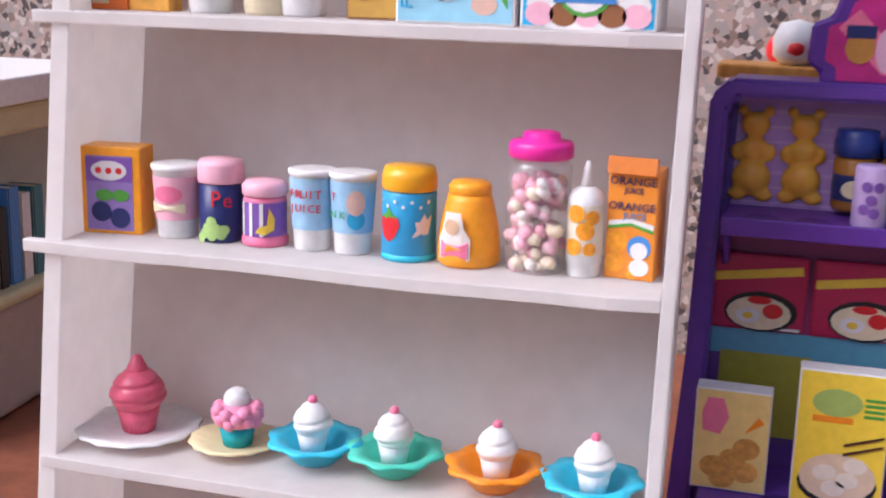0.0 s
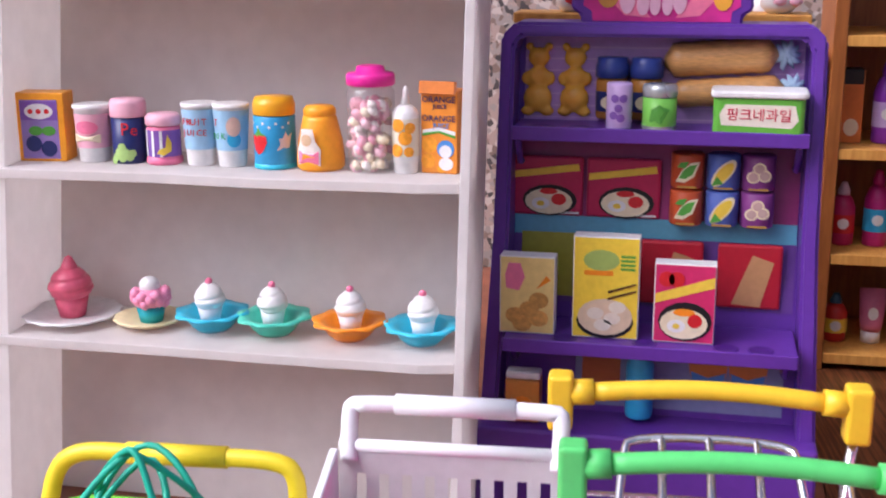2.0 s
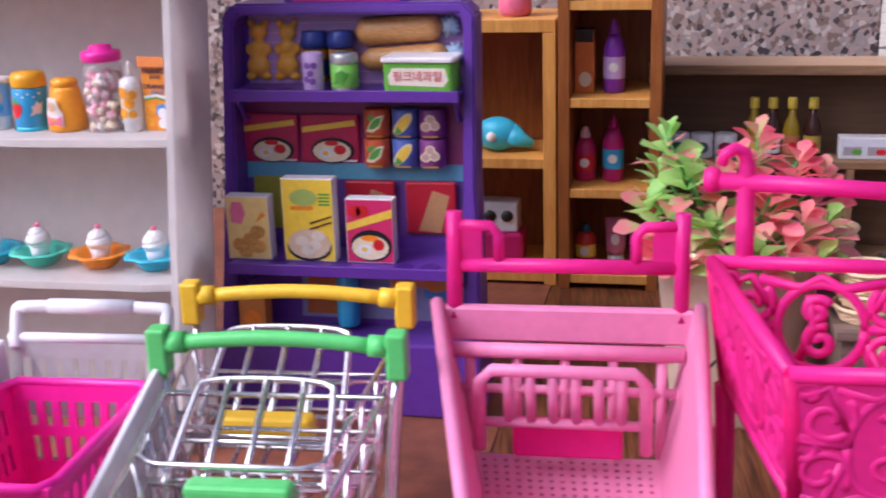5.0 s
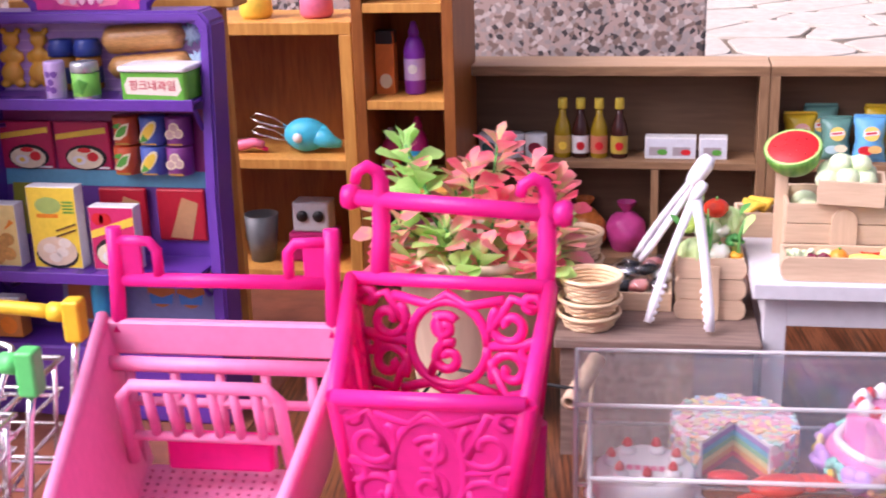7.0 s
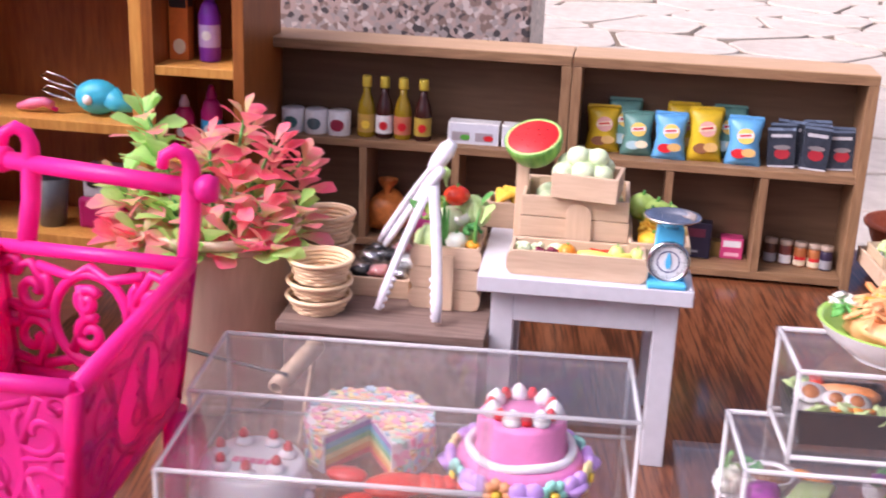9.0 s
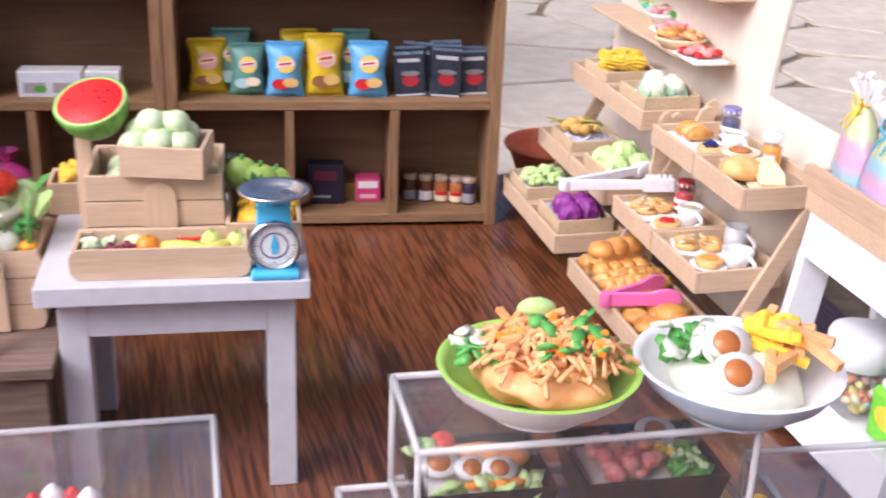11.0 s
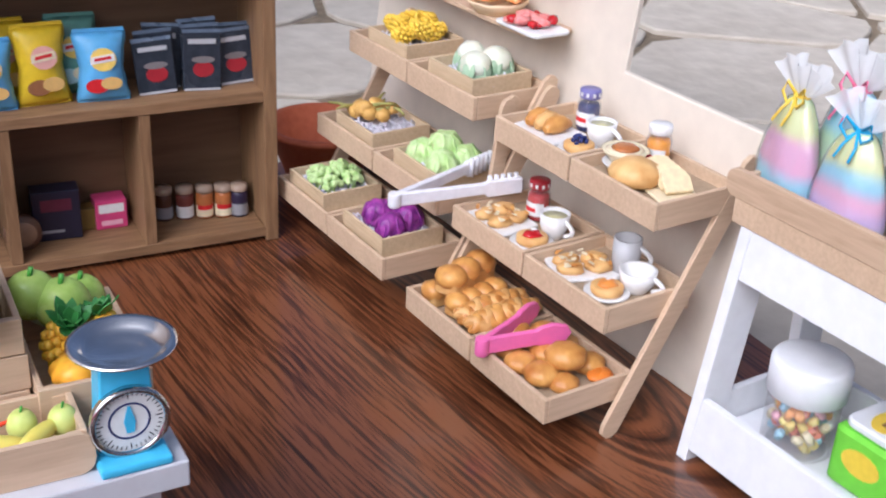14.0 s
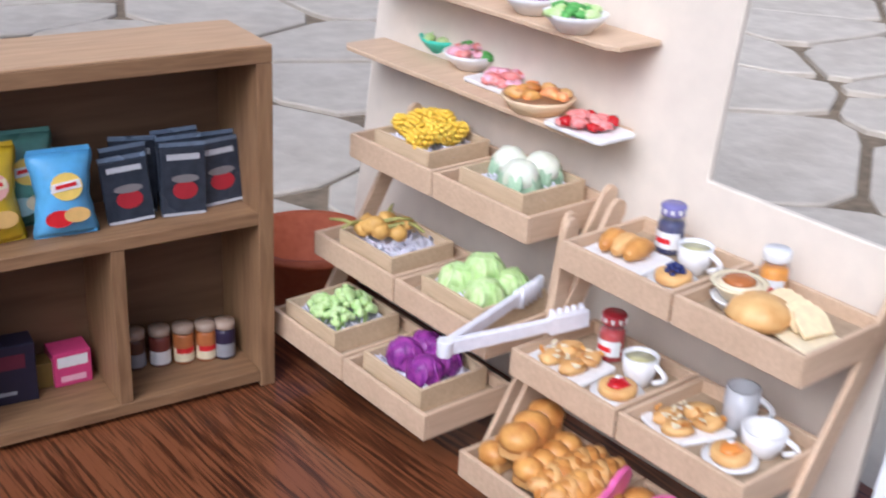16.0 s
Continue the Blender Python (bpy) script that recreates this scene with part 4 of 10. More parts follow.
def rose_cart():
    t = thing("shopping_cart", "pale pink plastic toy shopping cart with hot pink handle", "shopping cart", (21.75, 22.4, 0), 3, group="toy shopping carts")
    for s in (-1, 1):
        b = bm_new()
        tube(b, [(s * 4.3, 0, 10.8), (s * 4.3, 0.4, 13.4), (s * 4.3, 0.5, 14.9)], 0.3, 10)
        tube(b, [(s * 4.25, 0.45, 14.4), (s * 2.9, 0.45, 14.35), (s * 2.6, 0.42, 14.0), (s * 2.6, 0.4, 12.9)], 0.22, 8)
        box(b, s * 4.3, 0.3, 12.9, s * 3.2, 0.45, 14.3, 0.05)
        part("handle_post", b, M_hot, t)
    part("handle_bar", tube(bm_new(), [(-4.3, 0.4, 12.8), (4.3, 0.4, 12.8)], 0.28, 10), M_hot, t)
    b = bm_new()
    plate(b, [(-4.95, 9.9), (4.95, 9.9), (5.0, 11.3), (-5.0, 11.3)], -0.25, 0.25, m=UP, bev=0.1)
    part("rear_panel", b, M_rose, t)
    part("rear_bar", tube(bm_new(), [(-4.4, -1.1, 9.9), (4.4, -1.1, 9.9)], 0.3, 10), M_rose, t)
    part("rear_bar", tube(bm_new(), [(-4.2, -1.0, 8.3), (4.2, -1.0, 8.3)], 0.2, 8), M_rose, t)
    for k in range(5):
        x = -3.6 + 1.8 * k
        part("rear_bar", tube(bm_new(), [(x, -1.05, 9.8), (x, -0.9, 5.6)], 0.2, 8), M_rose, t)
    for s in (-1, 1):
        b = bm_new()
        q = [(0.1, 11.3), (0.1, 5.2), (-13.2, 4.2), (-14.4, 7.7)]
        plate(b, q, -0.18, 0.18, bev=0.06, m=Matrix(((0, 0, 1, 0), (1, 0, 0, 0), (0, 1, 0, 0), (0, 0, 0, 1))))
        for v in b.verts:
            v.co.x += s * (3.65 + 0.20 * (v.co.z - 5.0) + 0.07 * v.co.y) - 0.1 * v.co.y
        part("side_wall", b, M_rose, t)
        part("side_rim", tube(bm_new(), [(s * 5.0, 0.1, 11.35), (s * 3.2 + 1.44, -14.4, 7.75)], 0.26, 8), M_rose, t)
    part("front_wall", plate(bm_new(), [(-1.15, 4.25), (3.85, 4.25), (4.5, 7.65), (-1.65, 7.65)], -0.15, 0.15, Matrix.Translation((0, -13.7, 0)) @ UP, bev=0.05), M_rose, t)
    b = pierced(16, 26, 0.02, 0.98, 0.02, 0.98, 0.36, lambda u, v: ((2 * u - 1) * (2.62 + 0.96 * v) + 1.3 * (1 - v), -13.4 + 12.8 * v, 4.6 + 0.74 * v), 0.4)
    bmesh.ops.recalc_face_normals(b, faces=b.faces)
    bmesh.ops.solidify(b, geom=list(b.faces), thickness=0.17)
    bmesh.ops.recalc_face_normals(b, faces=b.faces)
    part("floor_grid", b, M_rose, t)
    b = bm_new()
    tube(b, [(-3.1, -2.6, 6.6), (-2.95, -3.4, 9.6), (-2.5, -3.5, 10.1), (2.6, -3.5, 10.1), (3.0, -3.4, 9.6), (3.05, -2.6, 6.6)], 0.25, 10)
    for k in range(6):
        x = -1.95 + 0.82 * k
        tube(b, [(x, -3.5, 10.0), (x, -2.9, 7.9)], 0.2, 8)
    tube(b, [(-2.9, -2.9, 7.8), (3.0, -2.9, 7.8)], 0.2, 8)
    pieces("seat_gate_bar", b, M_rose, t)
    part("seat_flap", box(bm_new(), -1.9, -2.35, 6.1, 2.2, -1.8, 7.6, 0.15), M_hot, t)
    for s in (-1, 1):
        part("leg", tube(bm_new(), [(s * 3.3, -1.0, 5.2), (s * 3.2, -1.6, 2.0)], 0.3, 8), M_hot, t)
        part("leg", tube(bm_new(), [(s * 2.6 + 1.1, -11.5, 4.5), (s * 2.9 + 1.0, -11, 2.0)], 0.3, 8), M_hot, t)
        part("leg_bar", tube(bm_new(), [(s * 3.2, -1.6, 2.0), (s * 2.9 + 1.0, -11, 2.0)], 0.26, 8), M_hot, t)
    wheels(t, ((-3.2, -1.6), (3.2, -1.6), (-1.9, -11), (3.9, -11)), M_hot)


rose_cart()


def spiral(cx, cy, r0, turns, a0, sgn=1, n=22):
    """A scroll in x, y."""
    return [(cx + r0 * (1 - 0.8 * k / n) * math.cos(a0 + sgn * 2 * math.pi * turns * k / n), cy + r0 * (1 - 0.8 * k / n) * math.sin(a0 + sgn * 2 * math.pi * turns * k / n)) for k in range(n + 1)]


def scroll_lines(w, h):
    """Scrollwork filling a panel w wide and h high, from its middle."""
    out = [[(0.21 * w * math.cos(a * math.pi / 12), 0.40 * h * math.sin(a * math.pi / 12)) for a in range(25)]]
    out.append(spiral(-0.02 * w, 0.15 * h, 0.13 * h, 1.2, 0.5))
    out.append(spiral(0.0, -0.14 * h, 0.16 * h, 1.3, 1.2))
    out.append([(-0.1 * w, -0.3 * h), (-0.03 * w, 0.0), (-0.06 * w, 0.3 * h)])
    for s in (-1, 1):
        out.append([(s * x, y) for x, y in spiral(0.33 * w, 0.2 * h, 0.2 * h, 1.2, 2.2)])
        out.append([(s * x, y) for x, y in spiral(0.33 * w, -0.22 * h, 0.2 * h, 1.2, 3.8, -1)])
        out.append([(s * 0.22 * w, 0.12 * h), (s * 0.34 * w, 0.46 * h), (s * 0.47 * w, 0.36 * h)])
        out.append([(s * 0.22 * w, -0.12 * h), (s * 0.30 * w, -0.46 * h), (s * 0.46 * w, -0.4 * h)])
        out.append([(s * 0.21 * w, 0.0), (s * 0.36 * w, 0.02 * h), (s * 0.49 * w, 0.05 * h)])
        out.append([(s * x, y) for x, y in spiral(0.44 * w, 0.4 * h, 0.1 * h, 1.0, 0)])
        out.append([(s * x, y) for x, y in spiral(0.44 * w, -0.05 * h, 0.12 * h, 1.0, 1)])
    out.append([(-0.3 * w, 0.44 * h), (-0.1 * w, 0.36 * h), (0, 0.47 * h), (0.1 * w, 0.36 * h), (0.3 * w, 0.44 * h)])
    out.append([(-0.26 * w, -0.46 * h), (-0.1 * w, -0.38 * h), (0, -0.47 * h), (0.1 * w, -0.38 * h), (0.26 * w, -0.46 * h)])
    return out


def filigree_cart():
    t = thing("shopping_cart", "hot pink plastic toy shopping cart with scrollwork basket walls", "shopping cart", (0, 0, 0), group="toy shopping carts")
    top = [Vector((27.1, 21.8, 13.5)), Vector((34.6, 20.3, 13.95)), Vector((35.0, 11.2, 13.8)), Vector((29.2, 12.3, 13.2))]
    bot = [Vector((27.7, 21.2, 9.2)), Vector((34.1, 19.9, 9.3)), Vector((34.3, 12.0, 9.0)), Vector((29.6, 12.9, 8.8))]
    names = ("rear_wall", "side_wall", "front_wall", "side_wall")
    for i in range(4):
        a, b2, c, d = top[i], top[(i + 1) % 4], bot[(i + 1) % 4], bot[i]
        w, h = (b2 - a).length, (a - d).length
        mid = (a + b2 + c + d) / 4
        ex, ey = (b2 - a).normalized(), ((a + b2) / 2 - (c + d) / 2).normalized()
        b = bm_new()
        for line in scroll_lines(w - 0.5, h - 0.5):
            tube(b, [mid + ex * x + ey * y for x, y in line], 0.19 if i == 0 else 0.2, 6)
        for p, q in ((a, b2), (b2, c), (c, d), (d, a)):
            tube(b, [p, q], 0.26, 8)
        if i:
            n = ex.cross(ey).normalized() * 0.13
            vs = [b.verts.new(p + o) for o in (n, -n) for p in (a, b2, c, d)]
            for f in ((0, 1, 2, 3), (7, 6, 5, 4), (0, 4, 5, 1), (1, 5, 6, 2), (2, 6, 7, 3), (3, 7, 4, 0)):
                b.faces.new([vs[k] for k in f])
        part(names[i], b, M_hot, t)
    part("floor_plate", plate(bm_new(), [(p.x, p.y) for p in bot], 8.9, 9.1), M_hot, t)
    for (x, y), s in (((28.2, 22.3), -1), ((34.4, 21.0), 1)):
        b = bm_new()
        tube(b, [(x, y - 0.6, 13.4), (x, y, 15.0), (x, y + 0.2, 16.3), (x, y + 0.25, 16.95), (x - 0.12, y + 0.2, 17.35), (x - 0.45, y + 0.1, 17.55), (x - 0.8, y, 17.35), (x - 0.9, y, 16.95)], [0.34, 0.34, 0.34, 0.3, 0.26, 0.24, 0.22, 0.2], 10)
        part("handle_post", b, M_hot, t)
        part("handle_knob", lathe(bm_new(), [(0, -0.35), (0.4, -0.3), (0.5, 0), (0.4, 0.3), (0, 0.35)], 14, m=Matrix.Translation((x + (0.55 if s > 0 else -1.2), y + 0.2 + (0 if s > 0 else 0.25), 16.3)) @ pose(0, 0, 0, 0, 90, 0)), M_hot, t)
    part("handle_bar", tube(bm_new(), [(27.0, 22.7, 16.3), (34.9, 21.1, 16.3)], 0.32, 12), M_hot, t)
    for p in bot:
        part("leg", tube(bm_new(), [(p.x, p.y, 9.0), (p.x * 0.97 + 31.4 * 0.03, p.y * 0.96 + 16.5 * 0.04, 5), (p.x * 0.95 + 31.4 * 0.05, p.y * 0.92 + 16.5 * 0.08, 1.6)], [0.42, 0.34, 0.28], 10), M_hot, t)
    wheels(t, [(p.x * 0.95 + 31.4 * 0.05, p.y * 0.92 + 16.5 * 0.08) for p in bot], M_hot, 0.65)


filigree_cart()

# ---- small goods: tools ----
C = {}


def K(name, *a, **k):
    if name not in C:
        C[name] = mat(name, *a, **k)
    return C[name]


def P_(name, col, rough=0.35, **k):
    return K(name, col, rough, var=k.pop("var", 0.07), size=0.003, **k)


K_white, K_cream = P_("glossy white", (0.80, 0.79, 0.78)), P_("cream", (0.80, 0.70, 0.48))
K_black, K_navy = P_("black print", (0.015, 0.014, 0.016)), P_("navy print", (0.02, 0.03, 0.14))
K_red, K_orange = P_("red print", (0.62, 0.02, 0.025)), P_("orange plastic", (0.88, 0.28, 0.01), sss=0.08)
K_pink, K_lpink = P_("pink plastic", (0.82, 0.20, 0.34)), P_("light pink", (0.84, 0.46, 0.56))
K_sky, K_blue = P_("sky blue plastic", (0.05, 0.42, 0.72)), P_("blue print", (0.08, 0.26, 0.62))
K_aqua, K_mint = P_("aqua plastic", (0.06, 0.52, 0.72)), P_("mint plastic", (0.10, 0.62, 0.46))
K_gyellow, K_gold = P_("yellow print", (0.84, 0.60, 0.06)), P_("gold print", (0.50, 0.30, 0.06))
K_leaf, K_lgreen = P_("leaf green", (0.10, 0.36, 0.05)), P_("light green", (0.42, 0.62, 0.20))
K_brown, K_dbrown = P_("brown print", (0.28, 0.12, 0.05)), P_("dark brown", (0.09, 0.035, 0.02))
K_violet, K_lilac = P_("violet print", (0.22, 0.10, 0.42)), P_("lilac print", (0.58, 0.42, 0.72))
K_bread = K("baked crust", (0.72, 0.38, 0.10), 0.32, col2=(0.46, 0.17, 0.035), size=0.006, big=0.02, bump=0.25)
K_bun = K("pale crust", (0.78, 0.50, 0.20), 0.42, col2=(0.62, 0.32, 0.10), size=0.006, big=0.02, bump=0.2)
K_crumb = K("crumb", (0.82, 0.66, 0.40), 0.75, var=0.1, size=0.002, bump=0.3)
K_straw = wood("woven cane", (0.88, 0.68, 0.44), (0.74, 0.53, 0.31), along=(1, 1, 14), scale=50, rough=0.6)
K_steel = K("polished steel", (0.62, 0.62, 0.62), 0.1, metal=1.0, var=0.05)
K_glass = make_clear("clear plastic", (0.96, 0.96, 0.965), haze=0.07)
K_film = make_clear("crinkled film", (0.90, 0.92, 0.93), 0.15)


def flat_decal(t, pts, y, mats, name="motif", lift=0.015, m=None):
    """A thin printed shape on an upright front face at depth y; pts in x, z."""
    b = bm_new()
    vs = [b.verts.new((x, y - lift, z)) for x, z in pts]
    ws = [b.verts.new((x, y, z)) for x, z in pts]
    b.faces.new(vs)
    n = len(pts)
    for i in range(n):
        b.faces.new((vs[i], ws[i], ws[(i + 1) % n], vs[(i + 1) % n]))
    bmesh.ops.recalc_face_normals(b, faces=b.faces)
    if m is not None:
        bmesh.ops.transform(b, matrix=m, verts=b.verts)
    return part(name, b, mats, t)


def wrap_decal(t, r, z0, z1, a0, a1, mats, name="label", r1=None, n=18):
    """A printed band round a turned body; angles in degrees, -90 faces the front."""
    b = bm_new()
    r1 = r if r1 is None else r1
    lo, hi = [], []
    for k in range(n + 1):
        a = radians(a0 + (a1 - a0) * k / n)
        lo.append(b.verts.new((r * math.cos(a), r * math.sin(a), z0)))
        hi.append(b.verts.new((r1 * math.cos(a), r1 * math.sin(a), z1)))
    for k in range(n):
        f = b.faces.new((lo[k], lo[k + 1], hi[k + 1], hi[k]))
        f.smooth = True
    return part(name, b, mats, t)


def bent_decal(t, pts, r, mats, name="motif", a=-90.0, lift=0.03):
    """A small printed shape bent onto a turned body; pts in x (round it), z."""
    b = bm_new()
    cx, cz = sum(p[0] for p in pts) / len(pts), sum(p[1] for p in pts) / len(pts)

    def at(x, z):
        w = radians(a) + x / r
        return ((r + lift) * math.cos(w), (r + lift) * math.sin(w), z)
    c = b.verts.new(at(cx, cz))
    mid = [b.verts.new(at((p[0] + cx) / 2, (p[1] + cz) / 2)) for p in pts]
    out = [b.verts.new(at(*p)) for p in pts]
    n = len(pts)
    for i in range(n):
        j = (i + 1) % n
        b.faces.new((c, mid[i], mid[j]))
        b.faces.new((mid[i], out[i], out[j], mid[j]))
    return part(name, b, mats, t)


def turned(name, label, cat, at, layers, rz=0.0, group="", seg=24):
    t = thing(name, label, cat, at, rz, group)
    for nm, prof, mt in layers:
        part(nm, lathe(bm_new(), prof, seg), mt, t)
    return t


def oval(cx, cz, rx, rz=None, n=16):
    return ring_pts(cx, cz, rx, rz, n)


def rect(x0, z0, x1, z1):
    return [(x0, z0), (x1, z0), (x1, z1), (x0, z1)]


def berry(t, x, z, s, r=None, y=0.0):
    """A printed strawberry."""
    pts = [(x - s * 0.5, z + s * 0.45), (x - s * 0.55, z + s * 0.1), (x - s * 0.3, z - s * 0.4), (x, z - s * 0.6), (x + s * 0.3, z - s * 0.4), (x + s * 0.55, z + s * 0.1), (x + s * 0.5, z + s * 0.45), (x, z + s * 0.5)]
    top = [(x - s * 0.5, z + s * 0.5), (x - s * 0.1, z + s * 0.4), (x + s * 0.5, z + s * 0.5), (x + s * 0.2, z + s * 0.65), (x, z + s * 0.95), (x - s * 0.15, z + s * 0.65)]
    for p, c in ((pts, K_red), (top, K_leaf)):
        if r:
            bent_decal(t, p, r, c)
        else:
            flat_decal(t, p, y, c)


def carton(name, label, cat, at, w, d, h, body, front, rz=0.0, side=None, lean=0.0, group=""):
    t = thing(name, label, cat, at, rz, group)
    part("box", box(bm_new(), -w / 2, 0, 0, w / 2, d, h, 0.05), body, t)
    if front is not None:
        flat_decal(t, rect(-w / 2 + 0.08, 0.08, w / 2 - 0.08, h - 0.08), 0, front, "label")
    return t


SZ = 15.55
SY = 34.0


# ---- goods on the white shelf, middle board ----
def mid_row():
    t = carton("drink_box", "orange plastic toy drink box with purple berry label", "toy box", (-16.6, SY - 0.7, SZ), 2.05, 1.2, 2.9, P_("tangerine plastic", (0.93, 0.38, 0.015), sss=0.1), None, rz=8)
    flat_decal(t, rect(-0.85, 0.12, 0.75, 2.6), 0, P_("grape label", (0.30, 0.20, 0.50)), "label")
    flat_decal(t, rect(-0.85, 1.75, 0.75, 2.55), -0.016, K_violet, "label")
    flat_decal(t, oval(-0.05, 2.12, 0.62, 0.33), -0.03, K_white, "label")
    for k in range(3):
        flat_decal(t, oval(-0.4 + 0.35 * k, 2.12, 0.11, 0.11, 10), -0.045, K_red)
    for x, z in ((-0.35, 0.75), (0.3, 0.55)):
        flat_decal(t, oval(x, z, 0.34), -0.03, K_navy)
    for s in (-1, 1):
        flat_decal(t, oval(0.05 + s * 0.28, 1.3, 0.3, 0.2), -0.03, K_leaf)
    t = turned("toy_cup", "pink and white toy yogurt cup with fruit label", "toy cup", (-14.55, SY, SZ), [
        ("body", [(0, 0), (0.62, 0), (0.66, 0.06), (0.78, 2.2), (0.84, 2.25), (0.84, 2.4), (0.74, 2.42), (0, 2.36)], K_white)])
    wrap_decal(t, 0.712, 0.62, 2.05, -200, 20, K_lpink, r1=0.795)
    bent_decal(t, rect(-0.6, 0.85, 0.6, 1.2), 0.745, K_cream, lift=0.06)
    bent_decal(t, oval(0.05, 1.5, 0.5, 0.28), 0.79, K_pink)
    t = turned("toy_jar", "pink-lidded dark blue toy jar with green grapes on it", "toy jar", (-12.95, SY, SZ), [
        ("body", [(0, 0), (0.66, 0), (0.72, 0.08), (0.72, 1.9), (0, 1.92)], K_navy),
        ("lid", [(0, 1.92), (0.74, 1.93), (0.76, 2.0), (0.76, 2.5), (0.68, 2.66), (0, 2.68)], K_lpink)])
    for i, (x, z) in enumerate(((-0.3, 0.3), (0.0, 0.25), (0.3, 0.3), (-0.15, 0.5), (0.15, 0.5), (0.4, 0.45), (0.0, 0.72), (-0.4, 0.15))):
        bent_decal(t, oval(x, z, 0.17), 0.72, K_lgreen, lift=0.03 + 0.004 * i)
    words("P", 0.75, K_red, t, pose(0.18, -0.78, 1.45, 90, 0, 0))
    words("e", 0.7, K_red, t, pose(0.52, -0.62, 1.42, 90, 0, 35))
    t = turned("toy_jar", "pink toy jar with striped banana label", "toy jar", (-11.4, SY, SZ), [
        ("body", [(0, 0), (0.7, 0), (0.76, 0.06), (0.76, 0.25), (0.7, 0.3), (0.7, 1.5), (0.66, 1.58), (0, 1.6)], K_pink),
        ("lid", [(0, 1.6), (0.7, 1.62), (0.74, 1.68), (0.74, 1.95), (0.6, 2.1), (0, 2.12)], K_lpink)])
    wrap_decal(t, 0.72, 0.35, 1.45, -190, 10, K_violet)
    for k in range(4):
        bent_decal(t, rect(-0.95 + 0.36 * k, 0.36, -0.83 + 0.36 * k, 1.44), 0.73, K_white, lift=0.012)
    bent_decal(t, [(0.0, 0.5), (0.3, 0.42), (0.6, 0.6), (0.62, 0.95), (0.45, 1.3), (0.5, 0.95), (0.35, 0.72), (0.1, 0.66)], 0.74, K_gyellow)
    for x, txt in ((-9.75, "FRUIT"), (-8.37, "K")):
        t = turned("toy_cup", "pale blue toy fruit drink cup with white rim", "toy cup", (x, SY, SZ), [
            ("body", [(0, 0), (0.55, 0), (0.58, 0.06), (0.72, 2.4), (0.77, 2.45), (0.77, 2.58), (0.66, 2.6), (0, 2.5)], K_white)], group="drink cups")
        wrap_decal(t, 0.64, 0.7, 2.35, -200, 20, P_("pale blue print", (0.35, 0.58, 0.78)), r1=0.745)
        if txt == "FRUIT":
            for k, ch in enumerate("FRUIT"):
                words(ch, 0.38, K_red, t, pose(-0.42 + 0.22 * k, -0.765 + 0.055 * abs(k - 2), 1.85, 90, 0, -28 + 15 * k))
            for k, ch in enumerate("JUICE"):
                words(ch, 0.36, K_red, t, pose(-0.42 + 0.22 * k, -0.74 + 0.055 * abs(k - 2), 1.4, 90, 0, -28 + 15 * k))
        else:
            words("T", 0.38, K_red, t, pose(-0.42, -0.64, 1.85, 90, 0, -35))
            words("N K", 0.36, P_("green print", (0.06, 0.35, 0.14)), t, pose(-0.25, -0.71, 1.3, 90, 0, -18))
            bent_decal(t, oval(0.35, 1.7, 0.3, 0.4), 0.715, P_("peach print", (0.72, 0.5, 0.42)))
            bent_decal(t, oval(0.35, 1.15, 0.28, 0.3), 0.69, K_sky)
    t = turned("toy_bottle", "blue toy bottle with yellow cap and strawberry print", "toy bottle", (-6.5, SY, SZ), [
        ("body", [(0, 0), (0.78, 0), (0.86, 0.08), (0.86, 2.1), (0.82, 2.16), (0, 2.18)], P_("bright blue plastic", (0.05, 0.36, 0.66))),
        ("base_ring", [(0.5, 0.0), (0.865, 0.02), (0.872, 0.1), (0.865, 0.22)], K_aqua),
        ("cap", [(0, 2.18), (0.84, 2.19), (0.87, 2.24), (0.87, 2.62), (0.78, 2.9), (0, 2.93)], K("amber plastic", (0.90, 0.42, 0.01), 0.3, var=0.05))])
    berry(t, -0.42, 1.05, 0.72, r=0.86)
    bent_decal(t, [(0.35, 0.8), (0.9, 0.9), (1.05, 1.5), (0.85, 1.35), (0.75, 1.55), (0.6, 1.3), (0.45, 1.3), (0.5, 1.05)], 0.86, P_("wing print", (0.75, 0.62, 0.58)))
    for k in range(8):
        bent_decal(t, oval(-1.0 + 0.27 * k, 1.75 + 0.15 * (k % 2), 0.06, 0.06, 8), 0.86, K_white)
    t = turned("toy_bottle", "rounded orange toy bottle with picture label", "toy bottle", (-4.55, SY, SZ), [
        ("body", [(0, 0), (0.85, 0), (0.98, 0.12), (0.98, 0.5), (0.9, 1.2), (0.72, 2.0), (0.66, 2.2), (0, 2.2)], P_("tangerine plastic", (0.93, 0.38, 0.015), sss=0.1)),
        ("cap", [(0, 2.2), (0.63, 2.2), (0.66, 2.25), (0.66, 2.45), (0.55, 2.58), (0, 2.6)], P_("tangerine plastic", (0.93, 0.38, 0.015), sss=0.1))])
    bent_decal(t, [(-0.75, 0.28), (0.28, 0.28), (0.3, 0.95), (0.1, 1.25), (0.0, 1.75), (-0.5, 1.75), (-0.62, 1.2), (-0.78, 0.95)], 0.98, P_("label cream", (0.8, 0.72, 0.66)), "label", lift=0.04)
    bent_decal(t, rect(-0.68, 0.34, 0.22, 0.85), 0.98, K_pink, lift=0.06)
    bent_decal(t, [(-0.5, 0.5), (0.1, 0.62), (-0.4, 0.76)], 0.98, K_orange, lift=0.08)
